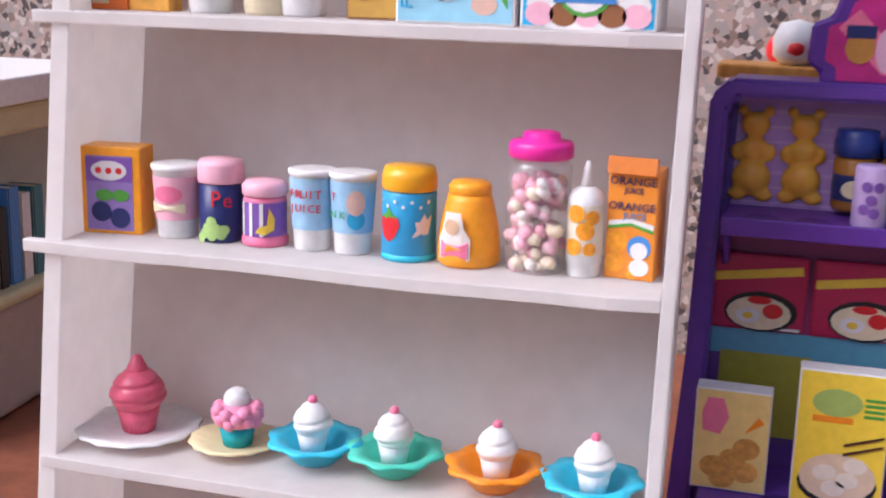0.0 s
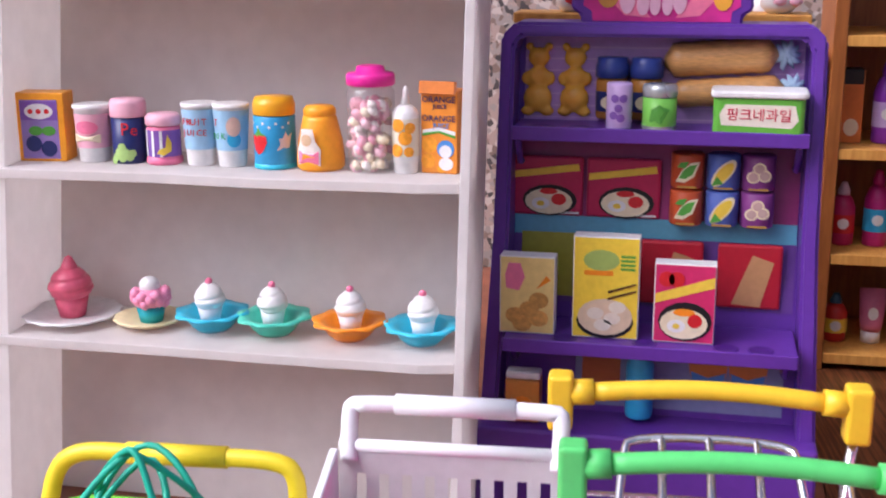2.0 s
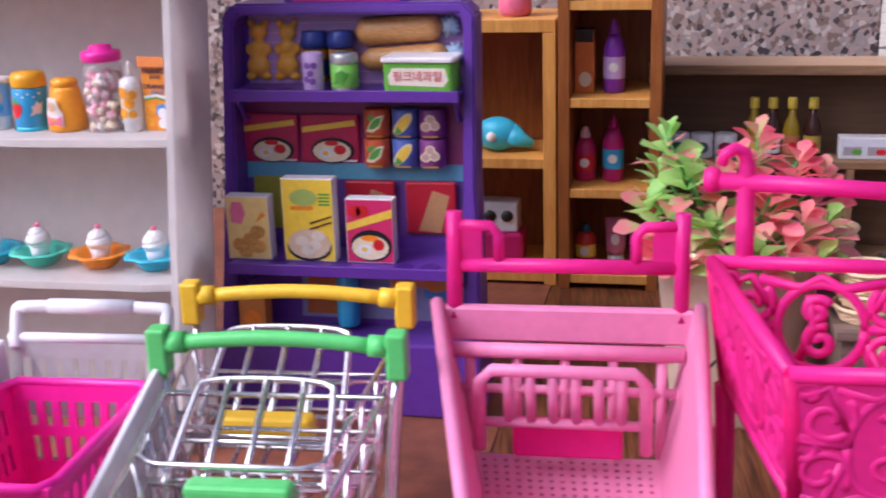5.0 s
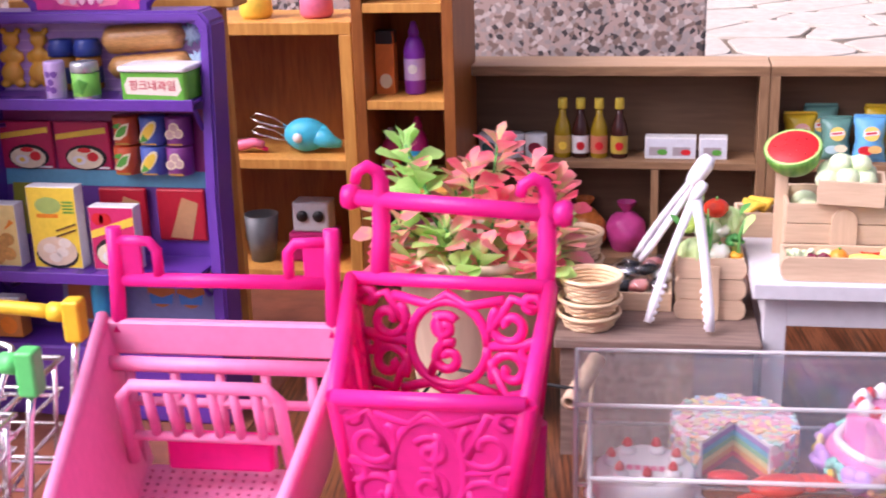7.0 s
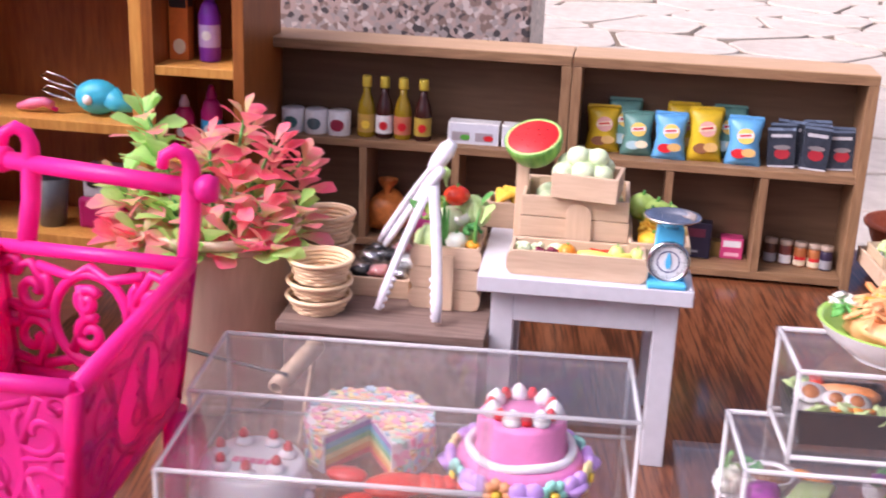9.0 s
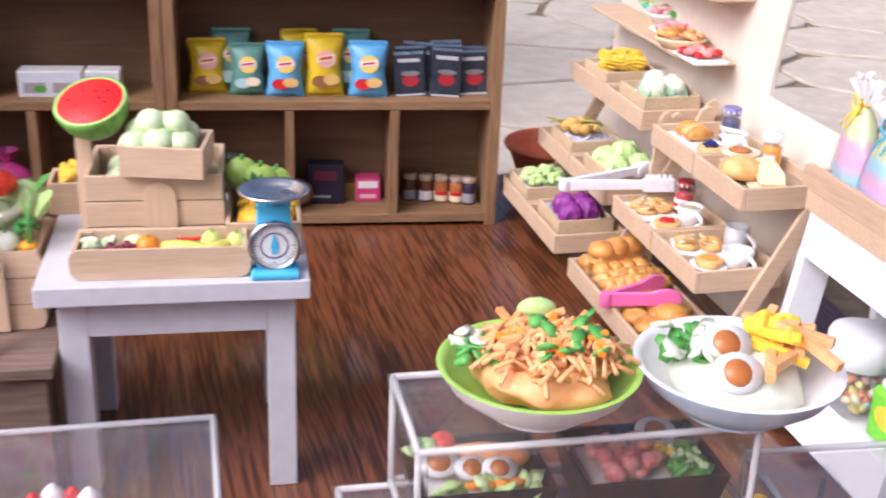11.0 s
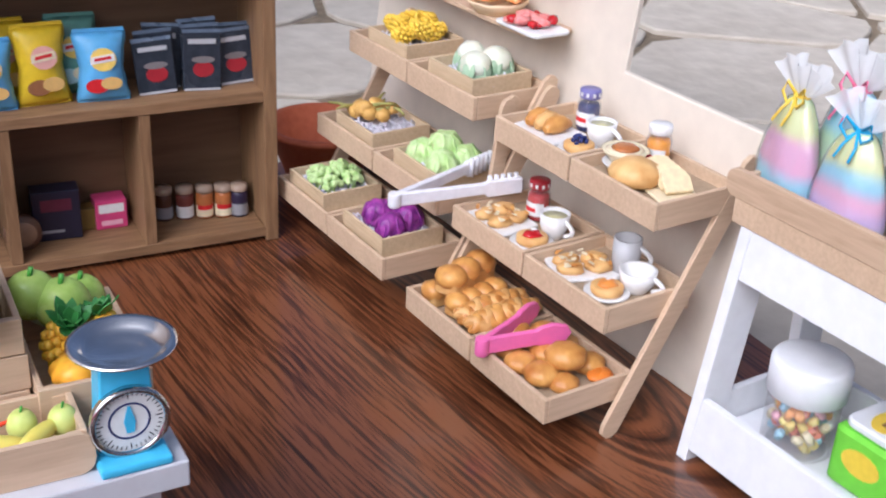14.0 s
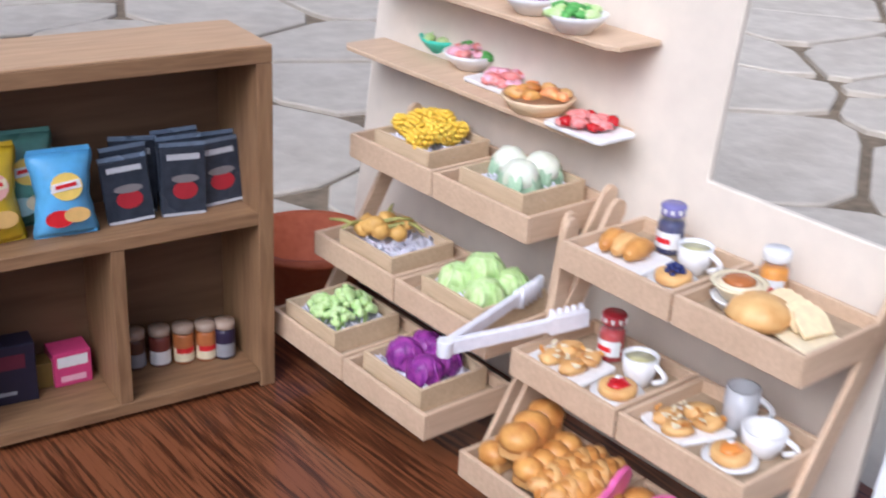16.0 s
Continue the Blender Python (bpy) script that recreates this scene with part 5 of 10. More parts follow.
    bent_decal(t, oval(-0.28, 1.3, 0.24), 0.98, P_("tan print", (0.66, 0.45, 0.28)), lift=0.06)
    # candy jar
    t = turned("candy_jar", "clear jar of pink candy pieces with bright pink lid", "jar", (-2.4, SY, SZ), [
        ("jar", [(0, 0), (0.8, 0), (0.93, 0.08), (0.95, 0.3), (0.95, 3.2), (0.8, 3.45)], K_glass),
        ("lid", [(0, 3.5), (0.9, 3.45), (0.98, 3.5), (0.98, 3.85), (0.92, 3.95), (0.6, 3.97), (0.55, 4.2), (0.4, 4.25), (0, 4.25)], K("vivid pink plastic", (0.85, 0.03, 0.36), 0.3, var=0.05))])
    rng = random.Random(3)
    for i in range(130):
        a, r = rng.uniform(0, 6.28), 0.8 * math.sqrt(rng.random())
        z = rng.uniform(0.15, 2.9)
        b = bm_new()
        blob(b, (r * math.cos(a), r * math.sin(a), z), rng.uniform(0.22, 0.32), (1, 0.8, 0.7), 1, 0.3, (rng.uniform(0, 90), rng.uniform(0, 90), 0), seed=i)
        part("candy", b, (P_("blush candy", (0.92, 0.58, 0.64)), P_("rose candy", (0.90, 0.42, 0.52)), P_("white candy", (0.92, 0.86, 0.80)), P_("pale candy", (0.92, 0.80, 0.58)))[i % 4], t)
    t = turned("squeeze_bottle", "white squeeze bottle with orange slice pictures", "toy bottle", (-0.95, SY - 0.1, SZ), [
        ("body", [(0, 0), (0.45, 0), (0.5, 0.06), (0.5, 0.4), (0.54, 0.42), (0.54, 2.35), (0.45, 2.55), (0.25, 2.7), (0, 2.75)], K_white),
        ("nozzle", [(0, 2.7), (0.2, 2.72), (0.12, 3.1), (0.13, 3.2), (0.06, 3.45), (0, 3.45)], K_white)])
    wrap_decal(t, 0.555, 0.7, 2.2, -190, 10, P_("white print", (0.8, 0.74, 0.6)))
    for x, z, r in ((-0.2, 1.95, 0.27), (0.3, 1.85, 0.22), (-0.25, 0.95, 0.26), (0.25, 0.9, 0.2), (0.1, 1.45, 0.28)):
        bent_decal(t, oval(x, z, r), 0.56, K("orange slice", (0.86, 0.34, 0.02), 0.4, var=0.2, size=0.002))
    # juice carton
    t = carton("juice_carton", "orange juice carton with fruit pictures and blue lettering", "carton", (0.42, SY - 0.2, SZ), 1.5, 1.2, 3.3, P_("carton orange", (0.80, 0.28, 0.03)), None, rz=-6)
    part("gable", plate(bm_new(), [(-0.72, 0.0), (0.72, 0.0), (0.72, 0.5), (-0.72, 0.5)], 0.02, 0.35, m=pose(0, 0, 3.16, 80, 0, 0)), P_("carton orange dark", (0.66, 0.20, 0.03)), t)
    words("ORANGE", 0.34, K_navy, t, pose(0, -0.03, 2.95, 90, 0, 0))
    words("JUICE", 0.24, K_navy, t, pose(0.05, -0.03, 2.68, 90, 0, 0))
    words("ORANGE", 0.34, K_navy, t, pose(0, -0.03, 2.2, 90, 0, 0))
    words("JUICE", 0.28, K_blue, t, pose(0.1, -0.03, 1.92, 90, 0, 0))
    flat_decal(t, [(-0.68, 1.6), (0, 1.72), (0.68, 1.55), (0.68, 1.7), (0, 1.86), (-0.68, 1.74)], 0, K_white)
    flat_decal(t, [(-0.68, 1.5), (0, 1.64), (0.68, 1.44), (0.68, 1.54), (0, 1.72), (-0.68, 1.6)], -0.012, K_leaf)
    for x, z, r in ((-0.4, 1.15, 0.33), (-0.45, 0.5, 0.3), (0.1, 0.2, 0.17)):
        flat_decal(t, oval(x, z, r), 0, K("orange slice", (0.86, 0.34, 0.02), 0.4))
    flat_decal(t, oval(0.28, 1.0, 0.36), -0.012, K_blue)
    flat_decal(t, oval(0.28, 0.9, 0.26), -0.026, K_white)
    flat_decal(t, oval(0.3, 0.4, 0.3, 0.26), -0.012, K_white)


mid_row()


# ---- cupcakes on the lower board ----
def swirl(b, r, z, n=4, h=0.32):
    """A soft cone of icing with a shallow winding groove."""
    seg, rings, top = 28, 22, n * h * 0.86
    q = bm_new()
    rows = []
    for i in range(rings + 1):
        u = i / rings
        v = max(0.0, (u - 0.25) / 0.75)
        base = r * (0.8 + 0.8 * u if u < 0.25 else math.sqrt(max(0.02, 1 - 0.98 * v ** 2.6)) * (1 - 0.22 * v))
        rows.append([])
        for k in range(seg):
            a = 2 * math.pi * k / seg
            g = abs(math.sin(math.pi * (u * n - a / (2 * math.pi))))
            s = base * (1 - 0.13 * (1 - g) ** 3)
            rows[-1].append(q.verts.new((s * math.cos(a), s * math.sin(a), z + top * u)))
    for p, w in zip(rows, rows[1:]):
        for k in range(seg):
            q.faces.new((p[k], p[(k + 1) % seg], w[(k + 1) % seg], w[k])).smooth = True
    q.faces.new(list(reversed(rows[0])))
    q.faces.new(rows[-1])
    return join(b, q)


def low_row():
    z0, y0 = 8.6, 33.2
    def dish(x, r, mt, label, kind):
        if kind == "plate":
            prof = [(0, 0), (r * 0.5, 0), (r * 0.62, 0.08), (r, 0.34), (r * 0.99, 0.42), (r * 0.6, 0.2), (0, 0.16)]
            wob = (lambda a, i: 1 + (0.03 * math.sin(14 * a) if i in (3, 4) else 0))
        else:
            prof = [(0, 0), (r * 0.42, 0), (r * 0.6, 0.25), (r * 0.75, 0.62), (r, 0.72), (r * 0.99, 0.82), (r * 0.68, 0.74), (r * 0.52, 0.3), (0, 0.2)]
            wob = (lambda a, i: 1 + (0.06 * math.cos(8 * a) if i in (4, 5) else 0))
        b = bm_new()
        lathe(b, prof, 48, wob=wob)
        return solid("dish", b, mt, label, "plate", at=(x, y0, z0), group="toy dishes")
    dish(-15.8, 2.1, K_white, "round white toy plate under a pink cupcake", "plate")
    dish(-12.2, 1.5, K("pale yellow plastic", (0.80, 0.68, 0.40), 0.4), "pale yellow fluted toy plate", "plate")
    for x, mt, w in ((-9.3, K_aqua, "blue"), (-6.55, K_mint, "mint green"), (-3.25, K_orange, "orange"), (-0.2, K_aqua, "blue")):
        dish(x, 1.55, mt, w + " scalloped toy bowl under a cupcake", "bowl")
    rosy = K("rose clay", (0.72, 0.12, 0.20), 0.35, var=0.12)
    t = thing("cupcake", "all-pink toy cupcake with tall swirl", "cupcake", (-15.8, y0, z0 + 0.2))
    part("cup", lathe(bm_new(), [(0, 0), (0.52, 0), (0.74, 1.0), (0, 1.05)], 40, wob=lambda a, i: 1 + 0.04 * math.cos(20 * a)), rosy, t)
    b = swirl(bm_new(), 0.98, 0.9, 3, 0.52)
    lathe(b, [(0.42, 1.95), (0.34, 2.25), (0.26, 2.4), (0.16, 2.62), (0, 2.7)], 14)
    part("swirl", b, rosy, t)
    t = thing("cupcake", "pink frosted toy cupcake in a teal cup with a white ball", "cupcake", (-12.1, y0, z0 + 0.2))
    part("cup", lathe(bm_new(), [(0, 0), (0.46, 0), (0.6, 0.72), (0, 0.75)], 40, wob=lambda a, i: 1 + 0.04 * math.cos(20 * a)), P_("teal plastic", (0.02, 0.38, 0.46)), t)
    b = bm_new()
    for k in range(22):
        a = k * 2.4
        blob(b, (0.66 * math.cos(a), 0.66 * math.sin(a), 0.85 + 0.5 * (k / 22)), 0.26, sub=1, jit=0.2, seed=k)
    part("frosting", lathe(bm_new(), [(0, 0.7), (0.72, 0.75), (0.75, 1.1), (0.5, 1.45), (0, 1.5)], 20), P_("candy pink", (0.82, 0.30, 0.46)), t)
    pieces("frosting_ball", b, P_("candy pink", (0.82, 0.30, 0.46)), t)
    part("ball", blob(bm_new(), (0, 0, 1.55), 0.45, (1, 1, 0.95), 3), K_white, t)
    first = None
    cup = K("frosted white cup", (0.72, 0.72, 0.74), 0.4, sss=0.1)
    for x in (-9.4, -6.6, -3.22, -0.15):
        if first is None:
            t = first = thing("cupcake", "white swirl toy cupcake topped with a pink cherry", "cupcake", (x, y0, z0 + 0.3), group="white cupcakes")
            part("cup", lathe(bm_new(), [(0, 0), (0.38, 0), (0.53, 0.8), (0, 0.83)], 36, wob=lambda a, i: 1 + 0.03 * math.cos(18 * a)), cup, t)
            part("swirl", swirl(bm_new(), 0.67, 0.72, 2, 0.6), K_white, t)
            part("cherry", blob(bm_new(), (0, 0, 1.8), 0.16, sub=2), K_pink, t)
        else:
            copy_thing(first, pose(x / 100, y0 / 100, (z0 + 0.3) / 100, 0, 0, 30 * x))


low_row()


# ---- goods on the upper board ----
def top_row():
    z, y = 22.8, 35.0
    t = carton("sauce_pack", "red-orange toy sauce pack with pale label", "toy pack", (-17.3, y - 0.6, z), 1.75, 1.0, 4.0, P_("pack orange red", (0.72, 0.16, 0.02)), None)
    flat_decal(t, rect(-0.85, 0.2, 0.2, 2.6), 0, P_("label sand", (0.72, 0.55, 0.34)), "label")
    words("CHILI", 0.42, K_red, t, pose(-0.3, -0.03, 1.35, 90, 0, 0))
    flat_decal(t, rect(-0.75, 0.75, 0.1, 0.95), -0.016, K_dbrown)
    t = carton("snack_pack", "orange toy snack pack standing on the shelf", "toy pack", (-15.7, y - 0.5, z), 1.5, 0.9, 4.2, K("snack orange", (0.80, 0.40, 0.06), 0.4, var=0.25, size=0.006), None)
    flat_decal(t, oval(0.1, 1.1, 0.6, 0.7), 0, K_gyellow)
    for x, body, lab, tx in ((-13.7, K_white, K_sky, "SAUCE"), (-11.75, K_cream, K_mint, ""), (-10.45, K_white, K_dbrown, "")):
        t = turned("toy_bottle", "small toy sauce bottle with coloured label band", "toy bottle", (x, y, z), [
            ("body", [(0, 0), (0.62, 0), (0.7, 0.1), (0.82, 1.6), (0.8, 2.6), (0.4, 3.3), (0.34, 3.9), (0, 3.9)], body),
            ("cap", [(0, 3.9), (0.4, 3.9), (0.4, 4.5), (0, 4.55)], K_white)], group="sauce bottles")
        if tx:
            bent_decal(t, oval(-0.1, 1.75, 0.62, 0.4), 0.84, K_sky, "label")
        else:
            wrap_decal(t, 0.79, 0.75, 2.6, -200, 20, lab, r1=0.85)
            bent_decal(t, oval(-0.1, 1.5, 0.28, 0.26), 0.85, K_red)
    t = carton("coffee_box", "gold and brown toy box with a white cup picture", "toy box", (-7.9, y - 0.6, z), 1.8, 1.2, 3.2, K_brown, K_gold)
    flat_decal(t, [(-0.35, 1.1), (0.35, 1.1), (0.45, 2.1), (-0.45, 2.1)], -0.016, K_white)
    flat_decal(t, rect(-0.12, 0.8, 0.12, 1.1), -0.016, K_white)
    flat_decal(t, oval(0.6, 1.7, 0.2, 0.3), -0.016, K_white)
    flat_decal(t, oval(-0.3, 0.75, 0.3, 0.16), -0.03, K_brown)
    t = carton("food_tub", "white tub with a blue frozen fish label", "tub", (-5.1, y - 1.4, z), 3.65, 2.4, 2.6, K_white, K("ice blue print", (0.30, 0.58, 0.72), 0.4, var=0.2, size=0.01))
    words("Frozen", 0.55, K_sky, t, Matrix.Translation((-1.45, -0.03, 1.2)) @ pose(0, 0, 0, 90, 0, 0) @ pose(0, 0, 0, 0, 0, 90))
    for a, x0, z0 in ((28, -0.1, 1.55), (28, 0.3, 1.1)):
        ca, sa = math.cos(radians(a)), math.sin(radians(a))
        f = [(-0.9, 0), (-0.55, 0.22), (0.15, 0.24), (0.7, 0.06), (1.0, 0.24), (1.0, -0.2), (0.7, -0.04), (0.15, -0.2), (-0.55, -0.18)]
        flat_decal(t, [(x0 + x * ca - q * sa, z0 + x * sa + q * ca) for x, q in f], -0.016, P_("fish grey", (0.16, 0.19, 0.22)))
        flat_decal(t, [(x0 + x * 0.85 * ca - (q * 0.5 - 0.1) * sa, z0 + x * 0.85 * sa + (q * 0.5 - 0.1) * ca) for x, q in f[:4] + f[6:]], -0.03, P_("fish belly", (0.55, 0.6, 0.62)))
    flat_decal(t, oval(0.9, 0.6, 0.4, 0.3), -0.016, P_("shell pink", (0.72, 0.48, 0.38)))
    flat_decal(t, [(1.1, 1.2), (1.6, 0.5), (1.55, 1.5)], -0.016, K_leaf)
    t = carton("food_tub", "white ice cream tub with blue and pink label", "tub", (-1.15, y - 1.4, z), 3.95, 2.4, 2.6, K_white, K_sky)
    flat_decal(t, oval(0.0, 0.7, 1.8, 0.85), -0.016, K_white)
    for k in range(5):
        flat_decal(t, oval(-1.4 + 0.7 * k, 0.42, 0.42, 0.34), -0.03, K_lpink if k % 2 == 0 else K_brown)
    flat_decal(t, oval(-0.1, 1.2, 0.85), -0.044, K_leaf)
    flat_decal(t, oval(-0.1, 1.2, 0.72), -0.058, K_white)
    flat_decal(t, rect(-1.0, 0.75, 0.8, 1.0), -0.072, K_blue)


top_row()

# ---- purple rack: sign, prints and goods ----
def rack_goods():
    k, oy = 0.14, 36.0
    back = lambda z: oy + k * z + 1.78
    rackob = [o for o in scene.collection.objects if o.name == "grocery_rack"][0]
    R = lambda pts, z, y=0.0: [(x - 8.7, q) for x, q in pts]

    def pr(pts, zc, mt, lift=0.0, nm="print"):
        """A printed shape on the leaning back panel."""
        b = bm_new()
        vs = [b.verts.new((x - 8.7, k * z + 1.78 - 0.02 - lift, z)) for x, z in pts]
        b.faces.new(vs)
        bmesh.ops.recalc_face_normals(b, faces=b.faces)
        if b.faces[:][0].normal.y > 0:
            bmesh.ops.reverse_faces(b, faces=b.faces)
        return part(nm, b, mt, rackob)
    pr(rect(2.9, 16.7, 14.7, 20.5), 18, P_("pink striped print", (0.46, 0.26, 0.60)))
    for q in range(7):
        pr(rect(2.9, 17.0 + 0.5 * q, 14.7, 17.08 + 0.5 * q), 18, P_("pale stripe print", (0.58, 0.36, 0.66)), 0.01)
    pr(rect(2.6, 12.0, 14.8, 16.0), 14, P_("crimson backing print", (0.30, 0.03, 0.16)))
    pr(rect(2.6, 11.9, 14.8, 12.75), 12, P_("teal ledge print", (0.12, 0.36, 0.50)), 0.02)
    pr(rect(2.6, 8.95, 14.8, 11.9), 10, P_("purple print", (0.13, 0.05, 0.26)), 0.0)
    pr(rect(5.6, 4.4, 14.6, 8.2), 6, P_("grey blue print", (0.24, 0.26, 0.46)), 0.0)
    # two gummy shapes, jars and loaves printed behind the top board
    gum = K("amber gummy", (0.92, 0.52, 0.07), 0.25, col2=(0.84, 0.40, 0.04), size=0.006, sss=0.2)
    for x in (3.5, 5.1):
        b = bm_new()
        yy = lambda z: k * z + 1.62
        for dx, dz, r, sx, sz in ((0, 0.75, 0.66, 1.0, 0.95), (0, 1.7, 0.52, 1.0, 0.85), (0, 2.5, 0.5, 1.0, 0.9), (-0.42, 2.95, 0.2, 1, 1), (0.42, 2.95, 0.2, 1, 1), (-0.5, 1.6, 0.25, 1, 1.3), (0.5, 1.6, 0.25, 1, 1.3), (-0.42, 0.2, 0.3, 1.1, 0.8), (0.42, 0.2, 0.3, 1.1, 0.8), (0, 2.4, 0.22, 1, 0.8)):
            blob(b, (x - 8.7 + dx, yy(17.1 + dz), 17.1 + dz), r, (sx, 0.6, sz), 2, 0.05, seed=dz)
        fused = part("moulded_gummy", b, gum, rackob).modifiers.new("fused", "REMESH")
        fused.mode, fused.voxel_size, fused.use_smooth_shade = "VOXEL", 0.0008, True
    for x in (6.75, 8.2):
        z = 17.1
        c = (x - 8.7, k * 18 + 1.2, z)
        part("moulded_jar", lathe(bm_new(), [(0, 0), (0.6, 0), (0.68, 0.1), (0.68, 1.6), (0.6, 1.75), (0, 1.75)], 20, c=c), P_("jar amber", (0.40, 0.17, 0.03), 0.25), rackob)
        part("moulded_lid", lathe(bm_new(), [(0.66, 1.76), (0.72, 1.8), (0.72, 2.25), (0.64, 2.4), (0.64, 2.6), (0, 2.62)], 20, c=c), P_("jar lid navy", (0.03, 0.05, 0.24), 0.3), rackob)
        b = lathe(bm_new(), [(0.69, 0.35), (0.69, 1.2)], 20, c=c, cap=False)
        part("moulded_label", b, K_navy, rackob)
        flat_decal(rackob, oval(c[0], z + 0.75, 0.42, 0.3), c[1] - 0.71, K_cream)
    for z, x0, x1, h in ((19.55, 8.9, 13.6, 0.72), (18.15, 9.2, 13.9, 0.58)):
        b = bm_new()
        n = 12
        tube(b, [(x0 - 8.7 + (x1 - x0) * q / n, k * z + 1.45, z + 0.35 * q / n) for q in range(n + 1)], [0.2] + [h * (1 + 0.06 * (q % 2)) for q in range(n - 1)] + [0.15], 12, flat=1.0)
        part("moulded_loaf", b, K("loaf crust", (0.52, 0.27, 0.09), 0.3, var=0.25, size=0.004, stretch=(1, 1, 5)), rackob)
        b = bm_new()
        for q in range(5):
            blob(b, (x1 - 8.7 + 0.35, k * z + 1.4, z + 0.35), 0.5, (1.4, 0.25, 0.4), 1, 0.5, (0, 36 * q, 0), seed=q)
        part("moulded_bow", b, P_("film blue", (0.40, 0.56, 0.72), 0.25), rackob)
    # the two noodle packs and six cans printed in the second row
    for x in (4.05, 7.4):
        b = bm_new()
        box(b, x - 8.7 - 1.6, k * 14 + 1.45, 12.75, x - 8.7 + 1.6, k * 14 + 1.75, 15.4, 0.12)
        part("moulded_pack", b, P_("noodle red", (0.48, 0.02, 0.09)), rackob)
        zz = k * 14 + 1.45
        for pts, mt, l in (([(x - 1.5, 14.7), (x + 1.4, 15.1), (x + 1.45, 14.8), (x - 1.5, 14.4)], K_gyellow, 0.02), (oval(x + 0.15, 13.45, 1.2, 0.7), K_black, 0.03), (oval(x + 0.1, 13.4, 1.05, 0.58), K_cream, 0.04),
                           (oval(x - 0.25, 13.3, 0.4, 0.26), K_white, 0.05), (oval(x - 0.25, 13.3, 0.17, 0.12), K_gyellow, 0.06), (oval(x + 0.55, 13.5, 0.33, 0.26), K_red, 0.05), (oval(x + 0.1, 13.85, 0.4, 0.14), K_red, 0.05),
                           (rect(x + 0.6, 12.85, x + 1.45, 12.95), K_white, 0.03)):
            flat_decal(rackob, [(p - 8.7, q) for p, q in pts], zz - l, mt)
    for i, x in enumerate((10.1, 11.6, 13.05)):
        for z in (12.75, 14.3):
            b = bm_new()
            lathe(b, [(0, 0), (0.66, 0), (0.7, 0.05), (0.7, 1.42), (0.66, 1.47), (0, 1.47)], 20, c=(x - 8.7, k * z + 1.35, z))
            part("moulded_can", b, (P_("can red", (0.60, 0.10, 0.03)), P_("can blue", (0.10, 0.16, 0.50)), P_("can violet", (0.26, 0.06, 0.26)))[i], rackob)
            y = k * z + 1.35 - 0.71
            X = x - 8.7
            if i == 0:
                leaf = [(-0.42, 0.42), (-0.1, 0.38), (0.25, 0.6), (0.45, 1.12), (0.1, 1.05), (-0.2, 0.8)]
                flat_decal(rackob, [(X + q * 1.15, z + 0.75 + (w - 0.75) * 1.25) for q, w in leaf], y, K_cream)
                flat_decal(rackob, [(X + q * 0.85, z + 0.77 + (w - 0.75) * 0.85) for q, w in leaf], y - 0.016, K_leaf)
                flat_decal(rackob, [(X - 0.45, z + 0.95), (X - 0.1, z + 0.9), (X + 0.05, z + 1.2), (X - 0.3, z + 1.15)], y - 0.024, K_leaf)
            elif i == 1:
                for s, mt, q in ((1.0, K_cream, 0.0), (0.78, K_gyellow, 0.016)):
                    flat_decal(rackob, [(X + s * (p * 0.64 - w * 0.77), z + 0.75 + s * (p * 0.77 + w * 0.64)) for p, w in oval(0, 0, 0.72, 0.3)], y - q, mt)
                flat_decal(rackob, [(X - 0.5, z + 0.2), (X + 0.0, z + 0.3), (X - 0.28, z + 0.62)], y - 0.03, K_leaf)
            else:
                for s, mt, q in ((1.0, K_cream, 0.0), (0.72, P_("mushroom print", (0.55, 0.38, 0.34)), 0.016)):
                    for n, (p, w) in enumerate(((-0.24, 0.62), (0.22, 0.68), (0.0, 0.98))):
                        flat_decal(rackob, oval(X + p, z + w, 0.28 * s, 0.26 * s), y - q - 0.003 * n, mt)
            flat_decal(rackob, rect(x - 8.7 - 0.4, z + 0.06, x - 8.7 + 0.4, z + 0.14), y, K_gold)
    # prints behind the lower goods
    pr(rect(3.0, 9.2, 6.0, 12.0), 10, P_("olive pack print", (0.36, 0.34, 0.03)), 0.03)
    for x in (9.6, 12.9):
        b = bm_new()
        box(b, x - 8.7 - 1.35, k * 10.5 + 1.4, 9.1, x - 8.7 + 1.35, k * 10.5 + 1.72, 11.95, 0.12)
        part("moulded_pack", b, P_("biscuit red", (0.46, 0.015, 0.03)), rackob)
        flat_decal(rackob, [(x - 8.7 - 0.7, 9.3), (x - 8.7 + 0.5, 9.2), (x - 8.7 + 1.0, 11.2), (x - 8.7 + 0.1, 11.5)], k * 10.5 + 1.4, P_("biscuit print", (0.52, 0.28, 0.12)))
    pr(rect(5.9, 4.6, 7.6, 8.1), 6, P_("juice print", (0.46, 0.12, 0.03)), 0.02)
    for x in (11.4, 13.1):
        pr(oval(x, 6.6, 0.85, 1.2), 6, P_("orange pack print", (0.62, 0.20, 0.04)), 0.03)
        pr([(x - 0.6, 5.6), (x + 0.6, 5.6), (x + 0.75, 6.2), (x, 5.95), (x - 0.75, 6.2)], 6, K_blue, 0.045)
    b = bm_new()
    lathe(b, [(0, 0), (0.55, 0), (0.6, 0.1), (0.6, 2.4), (0.3, 3.0), (0.3, 3.6), (0, 3.65)], 18, c=(-0.2, 1.55, 4.35))
    part("moulded_bottle", b, K_sky, rackob)
